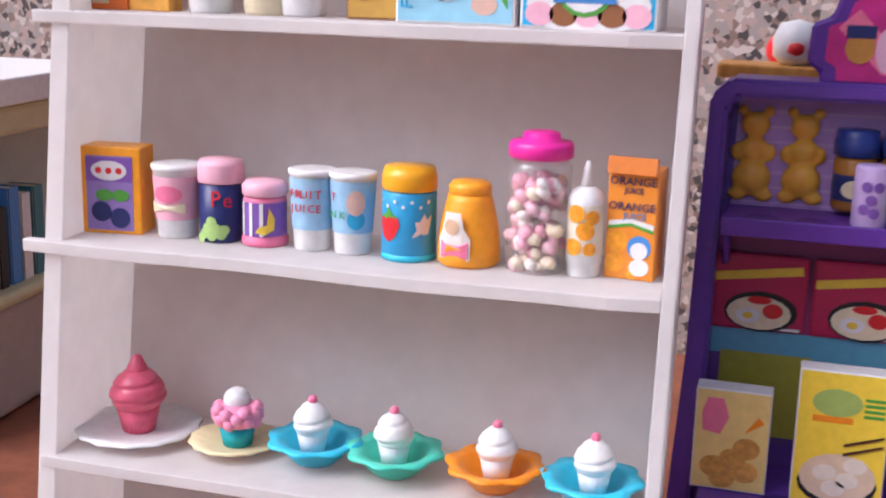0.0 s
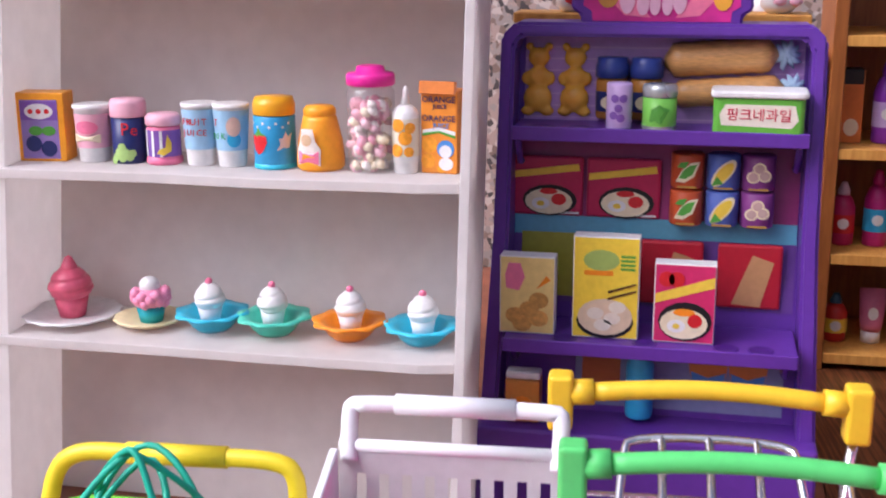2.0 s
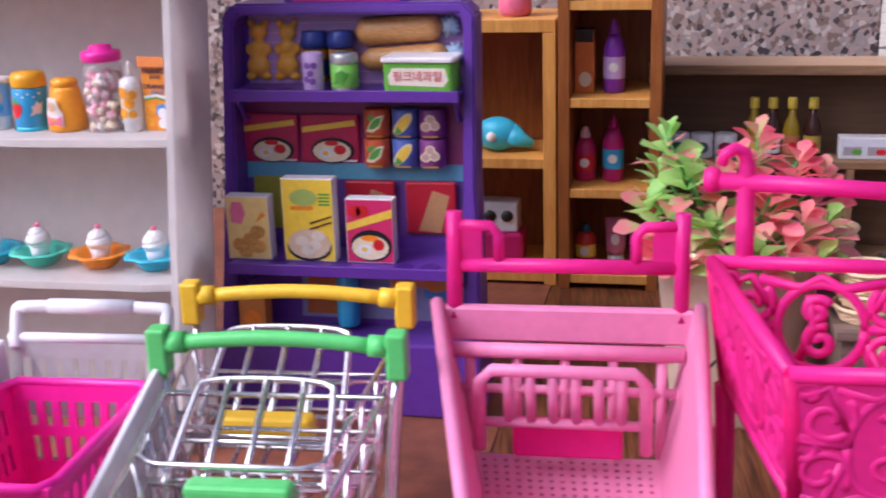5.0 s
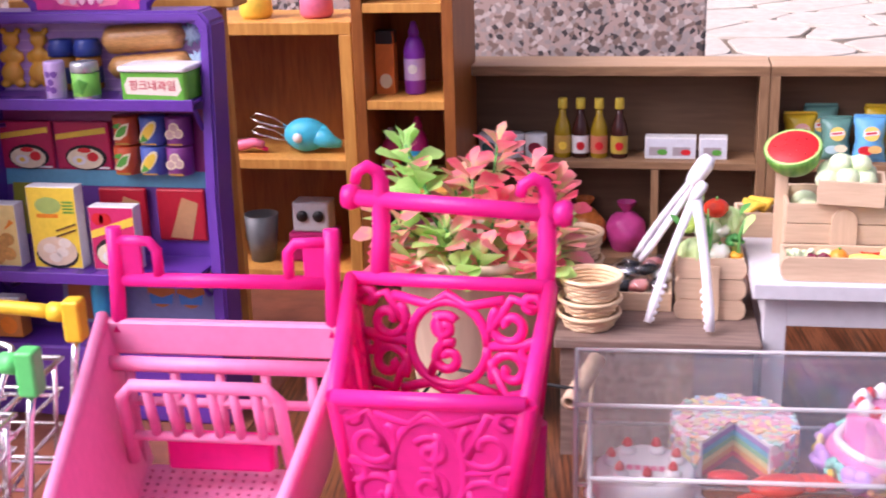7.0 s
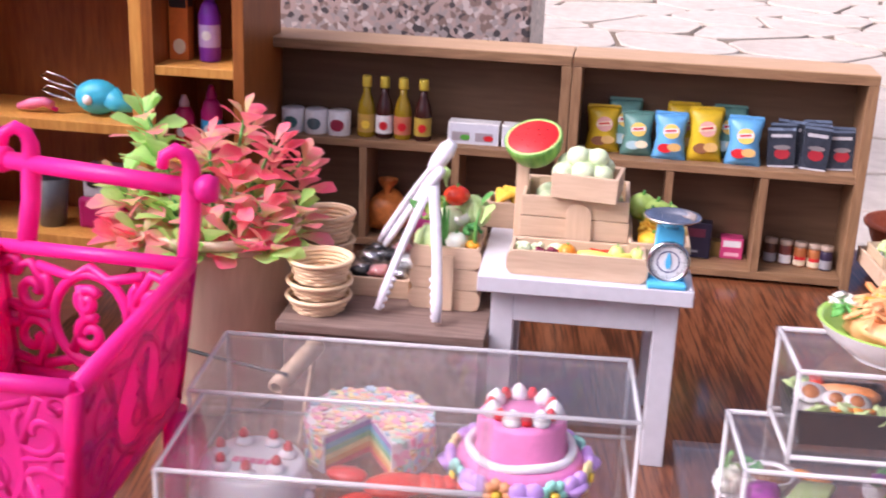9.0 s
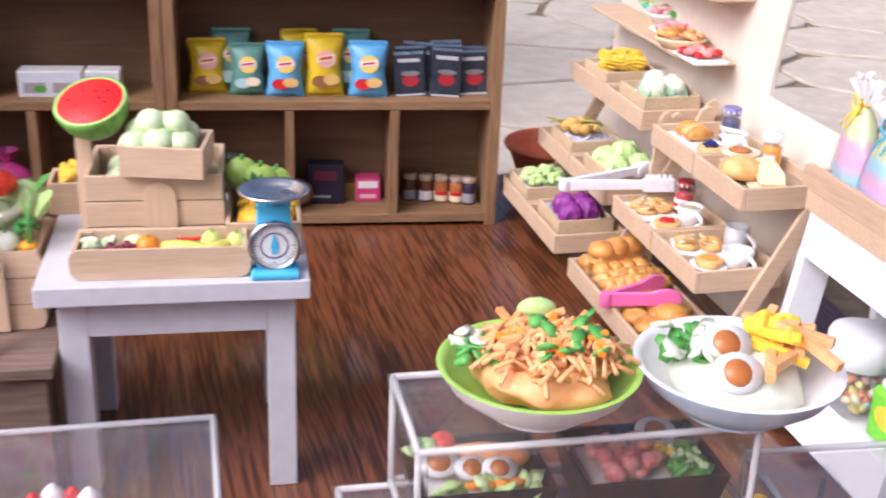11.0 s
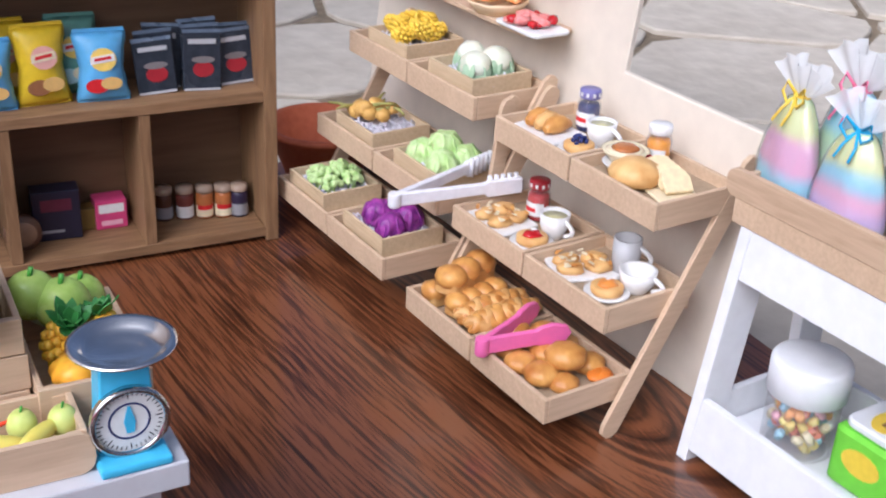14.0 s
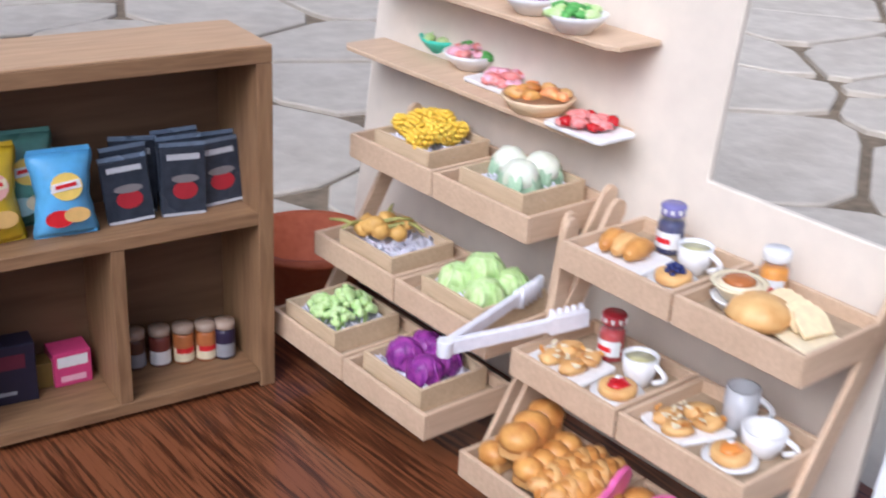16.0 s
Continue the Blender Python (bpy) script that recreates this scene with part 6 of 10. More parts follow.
    # round cup holes in the boards
    for z, d, xs in ((17.02, -1.2, (4.0, 5.6)), (8.35, -2.0, (5.35, 8.7, 12.0, 13.4)), (4.1, -0.9, (5.2, 7.0, 10.5, 12.3, 13.9))):
        for x in xs:
            part("cup_hole", lathe(bm_new(), [(0.0, 0), (0.42, 0.0), (0.52, 0.03), (0.55, 0.0)], 20, c=(x - 8.7, k * z + d + 0.75, z - 0.095), cap=False), P_("dark purple", (0.06, 0.015, 0.2)), rackob)
    for s in (-5.75, 5.85):
        for z in (16.42, 7.75):
            part("bracket", tube(bm_new(), [(s, k * z - 0.3, z), (s, k * z + 0.6, z - 1.2), (s, k * z + 1.6, z - 1.3)], 0.14, 6), M_purple, rackob)
    # arched sign on top
    arch = [(-3.3, 0), (3.3, 0), (3.35, 0.5), (3.75, 0.75), (3.7, 2.0), (3.1, 2.25), (2.9, 2.9), (1.7, 3.7), (0, 4.1), (-1.7, 3.7), (-2.9, 2.9), (-3.1, 2.25), (-3.7, 2.0), (-3.75, 0.75), (-3.35, 0.5)]
    s = plate(bm_new(), arch, 0, 0.5, m=Matrix.Translation((0, 21.2 * k + 0.9, 21.0)) @ UP, bev=0.12)
    sign = part("sign_board", s, M_purple, rackob, "purple rimmed arched sign")
    inner = [(x * 0.86, 0.25 + q * 0.84) for x, q in arch]
    y = 21.2 * k + 0.4
    for pts, mt, l in ((inner, K("sign magenta", (0.60, 0.03, 0.26), 0.35, var=0.25, size=0.01), 0.0), ([(-2.9, 1.9), (-1.5, 0.5), (-0.4, 0.4), (-2.3, 2.5)], K_pink, 0.02), ([(2.9, 1.9), (1.6, 0.5), (0.6, 0.4), (2.3, 2.5)], K_pink, 0.02),
                       (oval(-2.2, 1.3, 0.45, 0.5), P_("jar amber print", (0.5, 0.24, 0.05)), 0.04), (rect(-2.65, 1.6, -1.75, 2.0), K_navy, 0.05), (oval(2.5, 1.3, 0.4, 0.6), gum, 0.04)):
        flat_decal(rackob, [(x, 21.0 + q) for x, q in pts], y - l, mt)
    for n, (x, w) in enumerate(((-1.4, 0.45), (-0.75, 0.35), (-0.25, 0.3), (0.25, 0.3), (0.75, 0.4))):
        flat_decal(rackob, oval(x, 21.95 + (0.3 if n in (0, 4) else 0), w * 0.75, 0.7 if n in (0, 4) else 0.45), y - 0.06, P_("silver pink", (0.72, 0.42, 0.56)))
    # loose goods
    zt = 16.94
    t = turned("toy_can", "lilac toy can with purple grapes on it", "toy can", (7.2, 37.9, zt), [("body", [(0, 0), (0.5, 0), (0.53, 0.06), (0.53, 1.85), (0.48, 1.92), (0, 1.9)], K_lilac)])
    for x, z in ((-0.2, 0.6), (0.1, 0.5), (0.0, 0.9), (0.2, 1.3), (-0.15, 1.3)):
        bent_decal(t, oval(x, z, 0.17), 0.53, K_violet)
    t = turned("toy_can", "green toy can with clear-silver lid", "toy can", (8.85, 37.95, zt), [
        ("body", [(0, 0), (0.66, 0), (0.7, 0.06), (0.7, 1.35), (0, 1.36)], P_("fresh green", (0.20, 0.55, 0.08))), ("lid", [(0, 1.36), (0.7, 1.37), (0.72, 1.42), (0.72, 1.75), (0.66, 1.88), (0, 1.88)], P_("silver lid", (0.52, 0.55, 0.55), 0.25, metal=0.6))])
    bent_decal(t, [(-0.4, 0.4), (0.1, 0.3), (0.45, 0.9), (0.0, 1.1), (-0.3, 0.9)], 0.7, K_leaf)
    wrap_decal(t, 0.71, 0.05, 0.2, -200, 20, P_("silver lid", (0.5, 0.5, 0.5)))
    t = thing("food_tin", "green toy food tray with white lid and red lettering", "toy tin", (12.8, 37.25, zt), -2)
    part("tray", plate(bm_new(), round_rect(-1.8, 0, 1.8, 2.0, 0.25), 0, 1.45, bev=0.05), P_("tin green", (0.14, 0.46, 0.05)), t)
    part("lid", plate(bm_new(), round_rect(-1.92, -0.12, 1.92, 2.12, 0.3), 1.46, 1.72, bev=0.06), K_white, t)
    flat_decal(t, [(-1.45, 0.35), (1.3, 0.28), (1.55, 0.6), (1.4, 1.2), (-1.3, 1.2), (-1.55, 0.8)], 0, P_("pale label", (0.80, 0.74, 0.62)), "label")
    words("\ud551\ud06c\ub124\uacfc\uc77c", 0.56, P_("label crimson", (0.60, 0.03, 0.08)), t, pose(0, -0.03, 0.76, 90, 0, 0))
    zb = 8.27
    for x, w, h, body, pic in ((3.7, 2.35, 3.4, P_("box yellow", (0.86, 0.68, 0.24)), 0), (7.0, 2.75, 4.4, P_("box gold", (0.90, 0.66, 0.05)), 1), (10.25, 2.5, 3.4, P_("box crimson", (0.62, 0.03, 0.14)), 2)):
        t = thing("food_box", ("pale yellow toy box with fried food picture", "tall yellow toy box with dumpling bowl picture", "crimson toy noodle box with egg bowl picture")[pic], "toy box", (x, 36.2, zb), group="toy food boxes")
        part("box", box(bm_new(), -w / 2, 0, 0, w / 2, 0.85, h, 0.04), K_white, t)
        flat_decal(t, rect(-w / 2 + 0.04, 0.06, w / 2 - 0.04, h - 0.05), 0, body, "label")
        L = -0.016
        if pic == 0:
            flat_decal(t, [(-0.9, 2.0), (-0.35, 1.9), (-0.1, 2.5), (-0.3, 3.1), (-0.8, 3.1), (-0.95, 2.6)], L, K_pink)
            for x2, z2 in ((-0.5, 0.8), (0.1, 1.1), (0.5, 1.5), (0.5, 0.7), (-0.2, 0.45)):
                flat_decal(t, oval(x2, z2, 0.42, 0.36), L - 0.01 * z2, K("fried print", (0.68, 0.36, 0.08), 0.5, var=0.25, size=0.002))
            flat_decal(t, [(0.4, 2.0), (1.0, 2.4), (0.8, 2.6)], L, K_orange)
        elif pic == 1:
            flat_decal(t, oval(-0.2, 3.4, 0.75, 0.45), L, P_("moss print", (0.36, 0.48, 0.12)))
            flat_decal(t, rect(-0.9, 2.75, 0.3, 2.95), L, K_orange)
            flat_decal(t, oval(0, 0.75, 1.2, 0.75), L, K_black)
            flat_decal(t, oval(0, 0.95, 1.15, 0.8), L - 0.012, P_("dumpling print", (0.72, 0.56, 0.38)))
            for x2, z2 in ((-0.4, 1.1), (0.3, 0.9), (-0.1, 0.6), (0.5, 1.4)):
                flat_decal(t, oval(x2, z2, 0.36, 0.26), L - 0.03, P_("rice white print", (0.78, 0.7, 0.58)))
            for d in (0, 0.3):
                flat_decal(t, [(0.1, 1.7 + d), (1.25, 2.1 + d), (1.25, 2.18 + d), (0.1, 1.8 + d)], L - 0.04, K_dbrown)
            for q in range(4):
                flat_decal(t, rect(0.6, 3.0 + 0.18 * q, 1.2, 3.1 + 0.18 * q), L, K_leaf)
        else:
            flat_decal(t, [(-1.2, 2.1), (1.2, 2.9), (1.2, 2.45), (-1.2, 1.7)], L, K_gyellow)
            for x2 in (-0.75, -0.35):
                flat_decal(t, oval(x2, 2.75, 0.33), L - 0.012, K_red)
            flat_decal(t, oval(0.05, 0.95, 1.1, 0.85), L - 0.012, K_black)
            flat_decal(t, oval(0.0, 0.85, 0.98, 0.66), L - 0.024, K_cream)
            flat_decal(t, oval(-0.3, 0.75, 0.38, 0.28), L - 0.036, K_white)
            flat_decal(t, oval(-0.3, 0.75, 0.15, 0.12), L - 0.048, K_gyellow)
            flat_decal(t, oval(0.45, 1.0, 0.3, 0.3), L - 0.036, K_red)
            flat_decal(t, oval(0.0, 1.35, 0.45, 0.16), L - 0.036, K_orange)
    t = carton("juice_carton", "small orange toy juice carton with white top", "carton", (3.55, 36.2, 4.2), 1.5, 1.0, 1.9, P_("juice orange", (0.66, 0.26, 0.04)), None)
    part("gable", box(bm_new(), -0.75, 0.1, 1.9, 0.75, 0.9, 2.25, 0.1), K_white, t)
    flat_decal(t, oval(0, 0.7, 0.5), 0, K_orange)


rack_goods()


# ---- goods in the pine and tall cabinets ----
def cabinet_goods():
    y = 60.3
    t = thing("hand_mixer", "blue toy hand mixer with wire beaters lying on its side", "toy mixer", (13.0, y, 8.9))
    b = bm_new()
    blob(b, (0, 0, 1.25), 1.25, (1.25, 0.8, 0.95), 3)
    tube(b, [(0.9, 0, 1.2), (1.8, 0, 0.75), (2.5, 0, 0.6)], [0.9, 0.5, 0.25], 12)
    part("body", b, K_aqua, t)
    part("badge", lathe(bm_new(), [(0, 0), (0.35, 0), (0.35, 0.06), (0, 0.08)], 12, m=Matrix.Translation((-0.3, -0.98, 1.2)) @ pose(0, 0, 0, 90, 0, 0)), K_white, t)
    for dz in (0, -0.9):
        for a in range(3):
            w = 0.45 * math.cos(a * 2.1)
            part("beater_wire", tube(bm_new(), [(-1.2, 0, 1.7 + dz), (-2.2, 0.2 * a - 0.2, 2.0 + dz + w), (-3.4, 0.2 * a - 0.2, 2.3 + dz + w), (-4.0, 0, 2.4 + dz)], 0.06, 6), K_steel, t)
    t = thing("toy_clip", "pink plastic toy peeler lying on the shelf", "toy tool", (8.8, y - 0.6, 8.9))
    part("body", tube(bm_new(), [(-1.3, 0, 0.35), (-0.4, 0.1, 0.55), (0.5, 0.1, 0.75), (1.2, 0, 0.6)], [0.2, 0.4, 0.35, 0.3], 10), K_pink, t)
    part("blade", tube(bm_new(), [(0.9, 0, 0.5), (1.4, 0.3, 0.2)], 0.16, 8), K_hot, t)
    turned("tumbler", "grey translucent toy tumbler in the cabinet", "cup", (9.2, y, 0.9), [("body", [(0, 0), (0.9, 0), (1.25, 3.4), (1.15, 3.4), (0.85, 0.2), (0, 0.2)], P_("smoke grey", (0.14, 0.15, 0.16)))])
    t = thing("toy_speaker", "white and magenta toy appliance with two dark dials", "toy appliance", (13.0, y - 0.5, 0.9))
    part("base", box(bm_new(), -1.7, 0, 0, 1.7, 2.4, 2.2, 0.25), P_("deep magenta", (0.40, 0.01, 0.12)), t)
    part("front", box(bm_new(), -1.35, 0.2, 2.21, 1.35, 2.0, 4.4, 0.15), P_("grey white", (0.55, 0.56, 0.60)), t)
    for x in (-0.6, 0.6):
        part("dial", lathe(bm_new(), [(0, 0), (0.42, 0), (0.42, 0.1), (0, 0.12)], 16, m=Matrix.Translation((x, 0.2, 3.4)) @ pose(0, 0, 0, 90, 0, 0)), K_black, t)
    t = carton("bottle_box", "orange and black toy bottle with white round badge", "toy bottle", (19.0, y - 0.5, 13.1), 1.3, 1.1, 4.2, P_("ginger", (0.66, 0.18, 0.03)), None)
    part("cap", box(bm_new(), -0.66, -0.02, 3.3, 0.66, 1.12, 4.25, 0.12), K_black, t)
    flat_decal(t, oval(0.05, 0.9, 0.42, 0.5), 0, K_cream)
    for x, z, h, c1, c2, lab in ((20.95, 13.1, 4.8, P_("purple shampoo", (0.24, 0.04, 0.45)), P_("purple shampoo", (0.24, 0.04, 0.45)), K_lilac), (20.95, 7.0, 4.5, P_("berry pink", (0.50, 0.02, 0.20)), P_("berry pink", (0.50, 0.02, 0.20)), K_sky),
                                 (19.05, 7.0, 3.7, P_("rose red", (0.52, 0.02, 0.12)), P_("pale pink cap", (0.7, 0.5, 0.52)), K_red), (19.1, 1.0, 2.9, P_("tomato red", (0.52, 0.03, 0.02)), P_("petrol", (0.03, 0.10, 0.16)), K_gyellow)):
        t = turned("toy_bottle", "small coloured toy toiletry bottle in the tall cabinet", "toy bottle", (x, y, z), [
            ("body", [(0, 0), (0.62, 0), (0.7, 0.1), (0.72, h * 0.6), (0.5, h * 0.75), (0.3, h * 0.8), (0, h * 0.8)], c1), ("cap", [(0, h * 0.8), (0.34, h * 0.8), (0.36, h * 0.86), (0.22, h * 0.95), (0.16, h), (0, h)], c2)], group="toiletries")
        wrap_decal(t, 0.73, h * 0.2, h * 0.5, -180, 0, lab)
        bent_decal(t, oval(0, h * 0.36, 0.32), 0.73, K_white, lift=0.04)
    t = thing("toy_tube", "pink toy lotion tube standing on its cap", "toy tube", (21.2, y, 1.0))
    part("cap", lathe(bm_new(), [(0, 0), (0.55, 0), (0.58, 0.7), (0, 0.72)], 18), K_white, t)
    b = bm_new()
    lathe(b, [(0, 0.72), (0.6, 0.75), (0.68, 1.2), (0.72, 3.3), (0, 3.35)], 18, wob=None)
    for v in b.verts:
        f = max(0, (v.co.z - 1.2) / 2.2)
        v.co.y *= 1 - 0.85 * min(1, f)
        v.co.x *= 1 + 0.12 * f
    part("tube", b, P_("soft pink", (0.66, 0.20, 0.34)), t)
    flat_decal(t, oval(0, 1.9, 0.3, 0.4), -0.62, K_white)
    # small figures on top of the pine cabinet, kept plain
    for x, c1, c2, lab in ((10.0, K_gyellow, K_white, "yellow bow-shaped toy figure, plain rounded"), (14.3, P_("toy rose", (0.70, 0.16, 0.28)), K_white, "pink and white rounded toy figure"), (4.2, K_white, K_red, "white and red rounded toy figure")):
        b = bm_new()
        lathe(b, [(0, 0), (0.9, 0.0), (1.15, 0.3), (1.1, 1.3), (0.7, 2.0), (0, 2.1)], 20, mi=0)
        blob(b, (0, 0, 2.7), 1.1, (1.1, 0.9, 0.9), 3, mi=1)
        solid("toy_figure", b, [c1, c2], lab, "toy figure", at=(x, 60.4, 18.2), group="small figures")


K_hot = M_hot
cabinet_goods()


# ---- goods on the brown shelves ----
def pillow_bag(w, h, th, crimp=0.25):
    """A filled snack bag with flat crimped ends."""
    b = bm_new()
    nx, nz = 10, 14
    g = {}
    for s in (-1, 1):
        for i in range(nx + 1):
            for j in range(nz + 1):
                u, v = i / nx, j / nz
                puff = (math.sin(math.pi * u) ** 0.6) * (math.sin(math.pi * v) ** 0.55)
                wrk = 0.06 * noise.noise(Vector((u * 6, v * 6, s * 2.0)))
                pinch = 1 - 0.17 * math.sin(math.pi * v) ** 2 + 0.02 * math.sin(23 * v)
                g[s, i, j] = b.verts.new(((u - 0.5) * w * pinch, s * (th / 2 * puff + wrk * puff), v * h))
    for s in (-1, 1):
        for i in range(nx):
            for j in range(nz):
                q = [g[s, i, j], g[s, i + 1, j], g[s, i + 1, j + 1], g[s, i, j + 1]]
                f = b.faces.new(q if s < 0 else q[::-1])
                f.smooth = True
    bmesh.ops.remove_doubles(b, verts=b.verts, dist=0.005)
    return b


def shelf_goods():
    zt = 7.75
    for x, c1, c2 in ((25.2, K_white, P_("teal dark", (0.05, 0.16, 0.15))), (26.85, K_white, P_("slate", (0.10, 0.16, 0.17))), (28.5, K_white, P_("wine", (0.30, 0.03, 0.06)))):
        t = turned("small_tin", "tiny white round tin with dark picture", "tin", (x, 64.9, zt), [("body", [(0, 0), (0.78, 0), (0.8, 0.05), (0.8, 1.6), (0.74, 1.66), (0, 1.6)], c1)], group="white tins")
        bent_decal(t, oval(0, 0.75, 0.5, 0.42), 0.8, c2)
    for x, body, lab in ((30.4, P_("oil yellow", (0.32, 0.21, 0.01), 0.15), K_gold), (31.65, P_("dark sauce", (0.05, 0.015, 0.012), 0.15), K_white), (32.95, P_("oil yellow", (0.46, 0.30, 0.01), 0.15), P_("label red", (0.55, 0.18, 0.10))), (34.35, P_("dark sauce", (0.03, 0.015, 0.012), 0.15), P_("label olive", (0.46, 0.34, 0.05)))):
        t = turned("sauce_bottle", "miniature sauce bottle with yellow cap and paper label", "bottle", (x, 65.0, zt), [
            ("body", [(0, 0), (0.55, 0), (0.6, 0.08), (0.6, 1.9), (0.5, 2.4), (0.26, 3.0), (0.24, 3.5), (0, 3.5)], body), ("cap", [(0, 3.45), (0.31, 3.45), (0.33, 3.5), (0.33, 4.1), (0.28, 4.2), (0, 4.2)], P_("cap yellow", (0.62, 0.48, 0.05)))], group="sauce bottles")
        wrap_decal(t, 0.61, 0.35, 1.6, -180, 0, lab)
        bent_decal(t, oval(0.05, 0.9, 0.3, 0.3), 0.615, K_red if lab is not K_gold else K_gyellow, lift=0.02)
    for x, w in ((37.9, 3.5), (40.8, 1.9)):
        t = carton("small_carton", "flat white miniature food carton with grey print", "carton", (x, 64.6, zt), w, 1.4, 1.5, K_white, P_("pale grey print", (0.66, 0.68, 0.74)))
        for q in range(2 if w > 2 else 1):
            flat_decal(t, rect(-w / 2 + 0.3 + 1.6 * q, 0.25, -w / 2 + 1.5 + 1.6 * q, 0.85), -0.016, P_("grey print", (0.36, 0.32, 0.34)))
            flat_decal(t, oval(-w / 2 + 1.2 + 1.6 * q, 0.5, 0.35, 0.2), -0.03, K_red if q else K_leaf)
    bag_y, bag_b = K("bag yellow foil", (0.72, 0.50, 0.02), 0.28, var=0.1), K("bag blue foil", (0.14, 0.42, 0.74), 0.28, var=0.1)
    bag_g = K("bag green foil", (0.14, 0.32, 0.27), 0.28, var=0.1)
    specs = ((46.6, 65.6, 2.3, 3.4, bag_y, 4), (48.9, 65.2, 2.15, 3.2, bag_g, 0), (51.05, 64.8, 2.25, 3.4, bag_b, -2), (53.35, 65.0, 2.35, 3.9, bag_y, 3), (55.85, 64.7, 2.35, 3.5, bag_b, -4), (51.9, 66.1, 2.2, 3.9, bag_y, 3), (54.9, 66.15, 2.3, 3.9, bag_g, -3), (48.0, 66.2, 2.3, 3.9, bag_g, 3))
    for x, y, w, h, mt, tl in specs:
        h *= 0.9
        nm = "yellow" if mt is bag_y else "blue" if mt is bag_b else "grey-green"
        t = thing("snack_bag", "small %s foil snack bag with round badge, leaning upright" % nm, "snack bag", (x, y, zt), rz=tl, rx=-8, group="snack bags")
        part("bag", pillow_bag(w, h, 1.3), mt, t)
        flat_decal(t, oval(0.05, h * 0.62, w * 0.24, w * 0.22), -0.64, P_("badge yellow", (0.86, 0.62, 0.14)) if mt is not bag_y else P_("badge rose", (0.74, 0.40, 0.34)), "badge", 0.03)
        flat_decal(t, [(-w * 0.22, h * 0.56), (w * 0.24, h * 0.6), (w * 0.22, h * 0.7), (-w * 0.2, h * 0.66)], -0.67, K_white if mt is not bag_y else K_cream, "badge", 0.03)
        flat_decal(t, [(-w * 0.15, h * 0.6), (w * 0.17, h * 0.63), (w * 0.16, h * 0.67), (-w * 0.14, h * 0.64)], -0.70, K_red, "badge", 0.02)
        pic = (K_cream, P_("white teal", (0.42, 0.60, 0.62))) if mt is bag_g else (P_("crisp tan", (0.66, 0.42, 0.14)), K_red if mt is bag_b else K_brown)
        flat_decal(t, oval(-w * 0.12, h * 0.25, w * 0.22, h * 0.1), -0.6, pic[1], "picture", 0.03)
        flat_decal(t, oval(w * 0.14, h * 0.28, w * 0.2, h * 0.09), -0.63, pic[0], "picture", 0.03)
        part("seal", box(bm_new(), -w * 0.47, -0.03, h - 0.12, w * 0.47, 0.03, h + 0.12, 0.01), mt, t)
        part("seal", box(bm_new(), -w * 0.47, -0.03, -0.0, w * 0.47, 0.03, 0.16, 0.01), mt, t)
    sac = K("dark foil", (0.030, 0.036, 0.05), 0.25, var=0.25)
    seam = K("silver blue foil edge", (0.22, 0.28, 0.38), 0.25, metal=0.5, var=0.15)
    for x, y, h in ((58.35, 64.8, 2.55), (60.35, 64.6, 2.8), (62.2, 65.1, 2.6), (58.5, 65.2, 2.8), (58.7, 65.6, 2.95), (60.5, 65.0, 2.95), (60.6, 65.4, 3.1), (62.2, 65.5, 2.75)):
        t = thing("sachet", "black drink sachet with red picture and pale print", "sachet", (x, y, zt), rx=-9, rz=-3 + 5 * math.sin(7 * x + 3 * y), ry=4 * math.sin(5 * x + y), group="drink sachets")
        part("packet", box(bm_new(), -0.9, 0, 0.03, 0.9, 0.2, h - 0.12, 0.05), sac, t)
        part("seal", box(bm_new(), -0.9, 0.05, h - 0.12, 0.9, 0.13, h + 0.05, 0.01), seam, t)
        flat_decal(t, oval(0.05, h * 0.36, 0.5, 0.36), 0, P_("berry red print", (0.36, 0.02, 0.03)))
        flat_decal(t, oval(0.05, h * 0.52, 0.55, 0.16), -0.014, P_("smoke print", (0.20, 0.18, 0.18)))
        flat_decal(t, rect(-0.65, h * 0.78, 0.65, h * 0.86), 0, P_("silver print", (0.5, 0.5, 0.52)))
        flat_decal(t, rect(-0.85, 0.03, 0.85, 0.14), 0, P_("silver print", (0.5, 0.5, 0.52)))
    # lower compartments
    zl = 0.75
    for i, x in enumerate((58.6, 59.6, 60.55, 61.45, 62.2)):
        c = (K_dbrown, P_("brown jam", (0.16, 0.04, 0.03)), P_("amber jam", (0.42, 0.14, 0.04)), P_("amber jam", (0.42, 0.14, 0.04)), P_("grape jam", (0.03, 0.02, 0.05)))[i]
        t = turned("jam_jar", "tiny jam jar with dark lid and paper label", "jar", (x, 66.3 - 0.2 * i, zl), [
            ("jar", [(0, 0), (0.4, 0), (0.44, 0.06), (0.44, 1.2), (0.36, 1.35), (0, 1.36)], c), ("lid", [(0, 1.36), (0.42, 1.36), (0.44, 1.4), (0.44, 1.66), (0, 1.7)], P_("tan tin lid", (0.38, 0.28, 0.21), 0.3))], group="jam jars", seg=16)
        wrap_decal(t, 0.45, 0.12, 0.72, -170, -10, (P_("grey label", (0.30, 0.30, 0.32)), K_white, K_cream, K_cream, P_("grey label", (0.30, 0.30, 0.32)))[i], n=8)
        if i in (2, 3):
            wrap_decal(t, 0.456, 0.5, 0.74, -150, -40, K_red, n=8)
    t = carton("small_carton", "pink miniature food carton with white print", "carton", (56.0, 66.0, zl), 1.5, 1.2, 1.45, P_("carton pink", (0.62, 0.06, 0.20)), None)
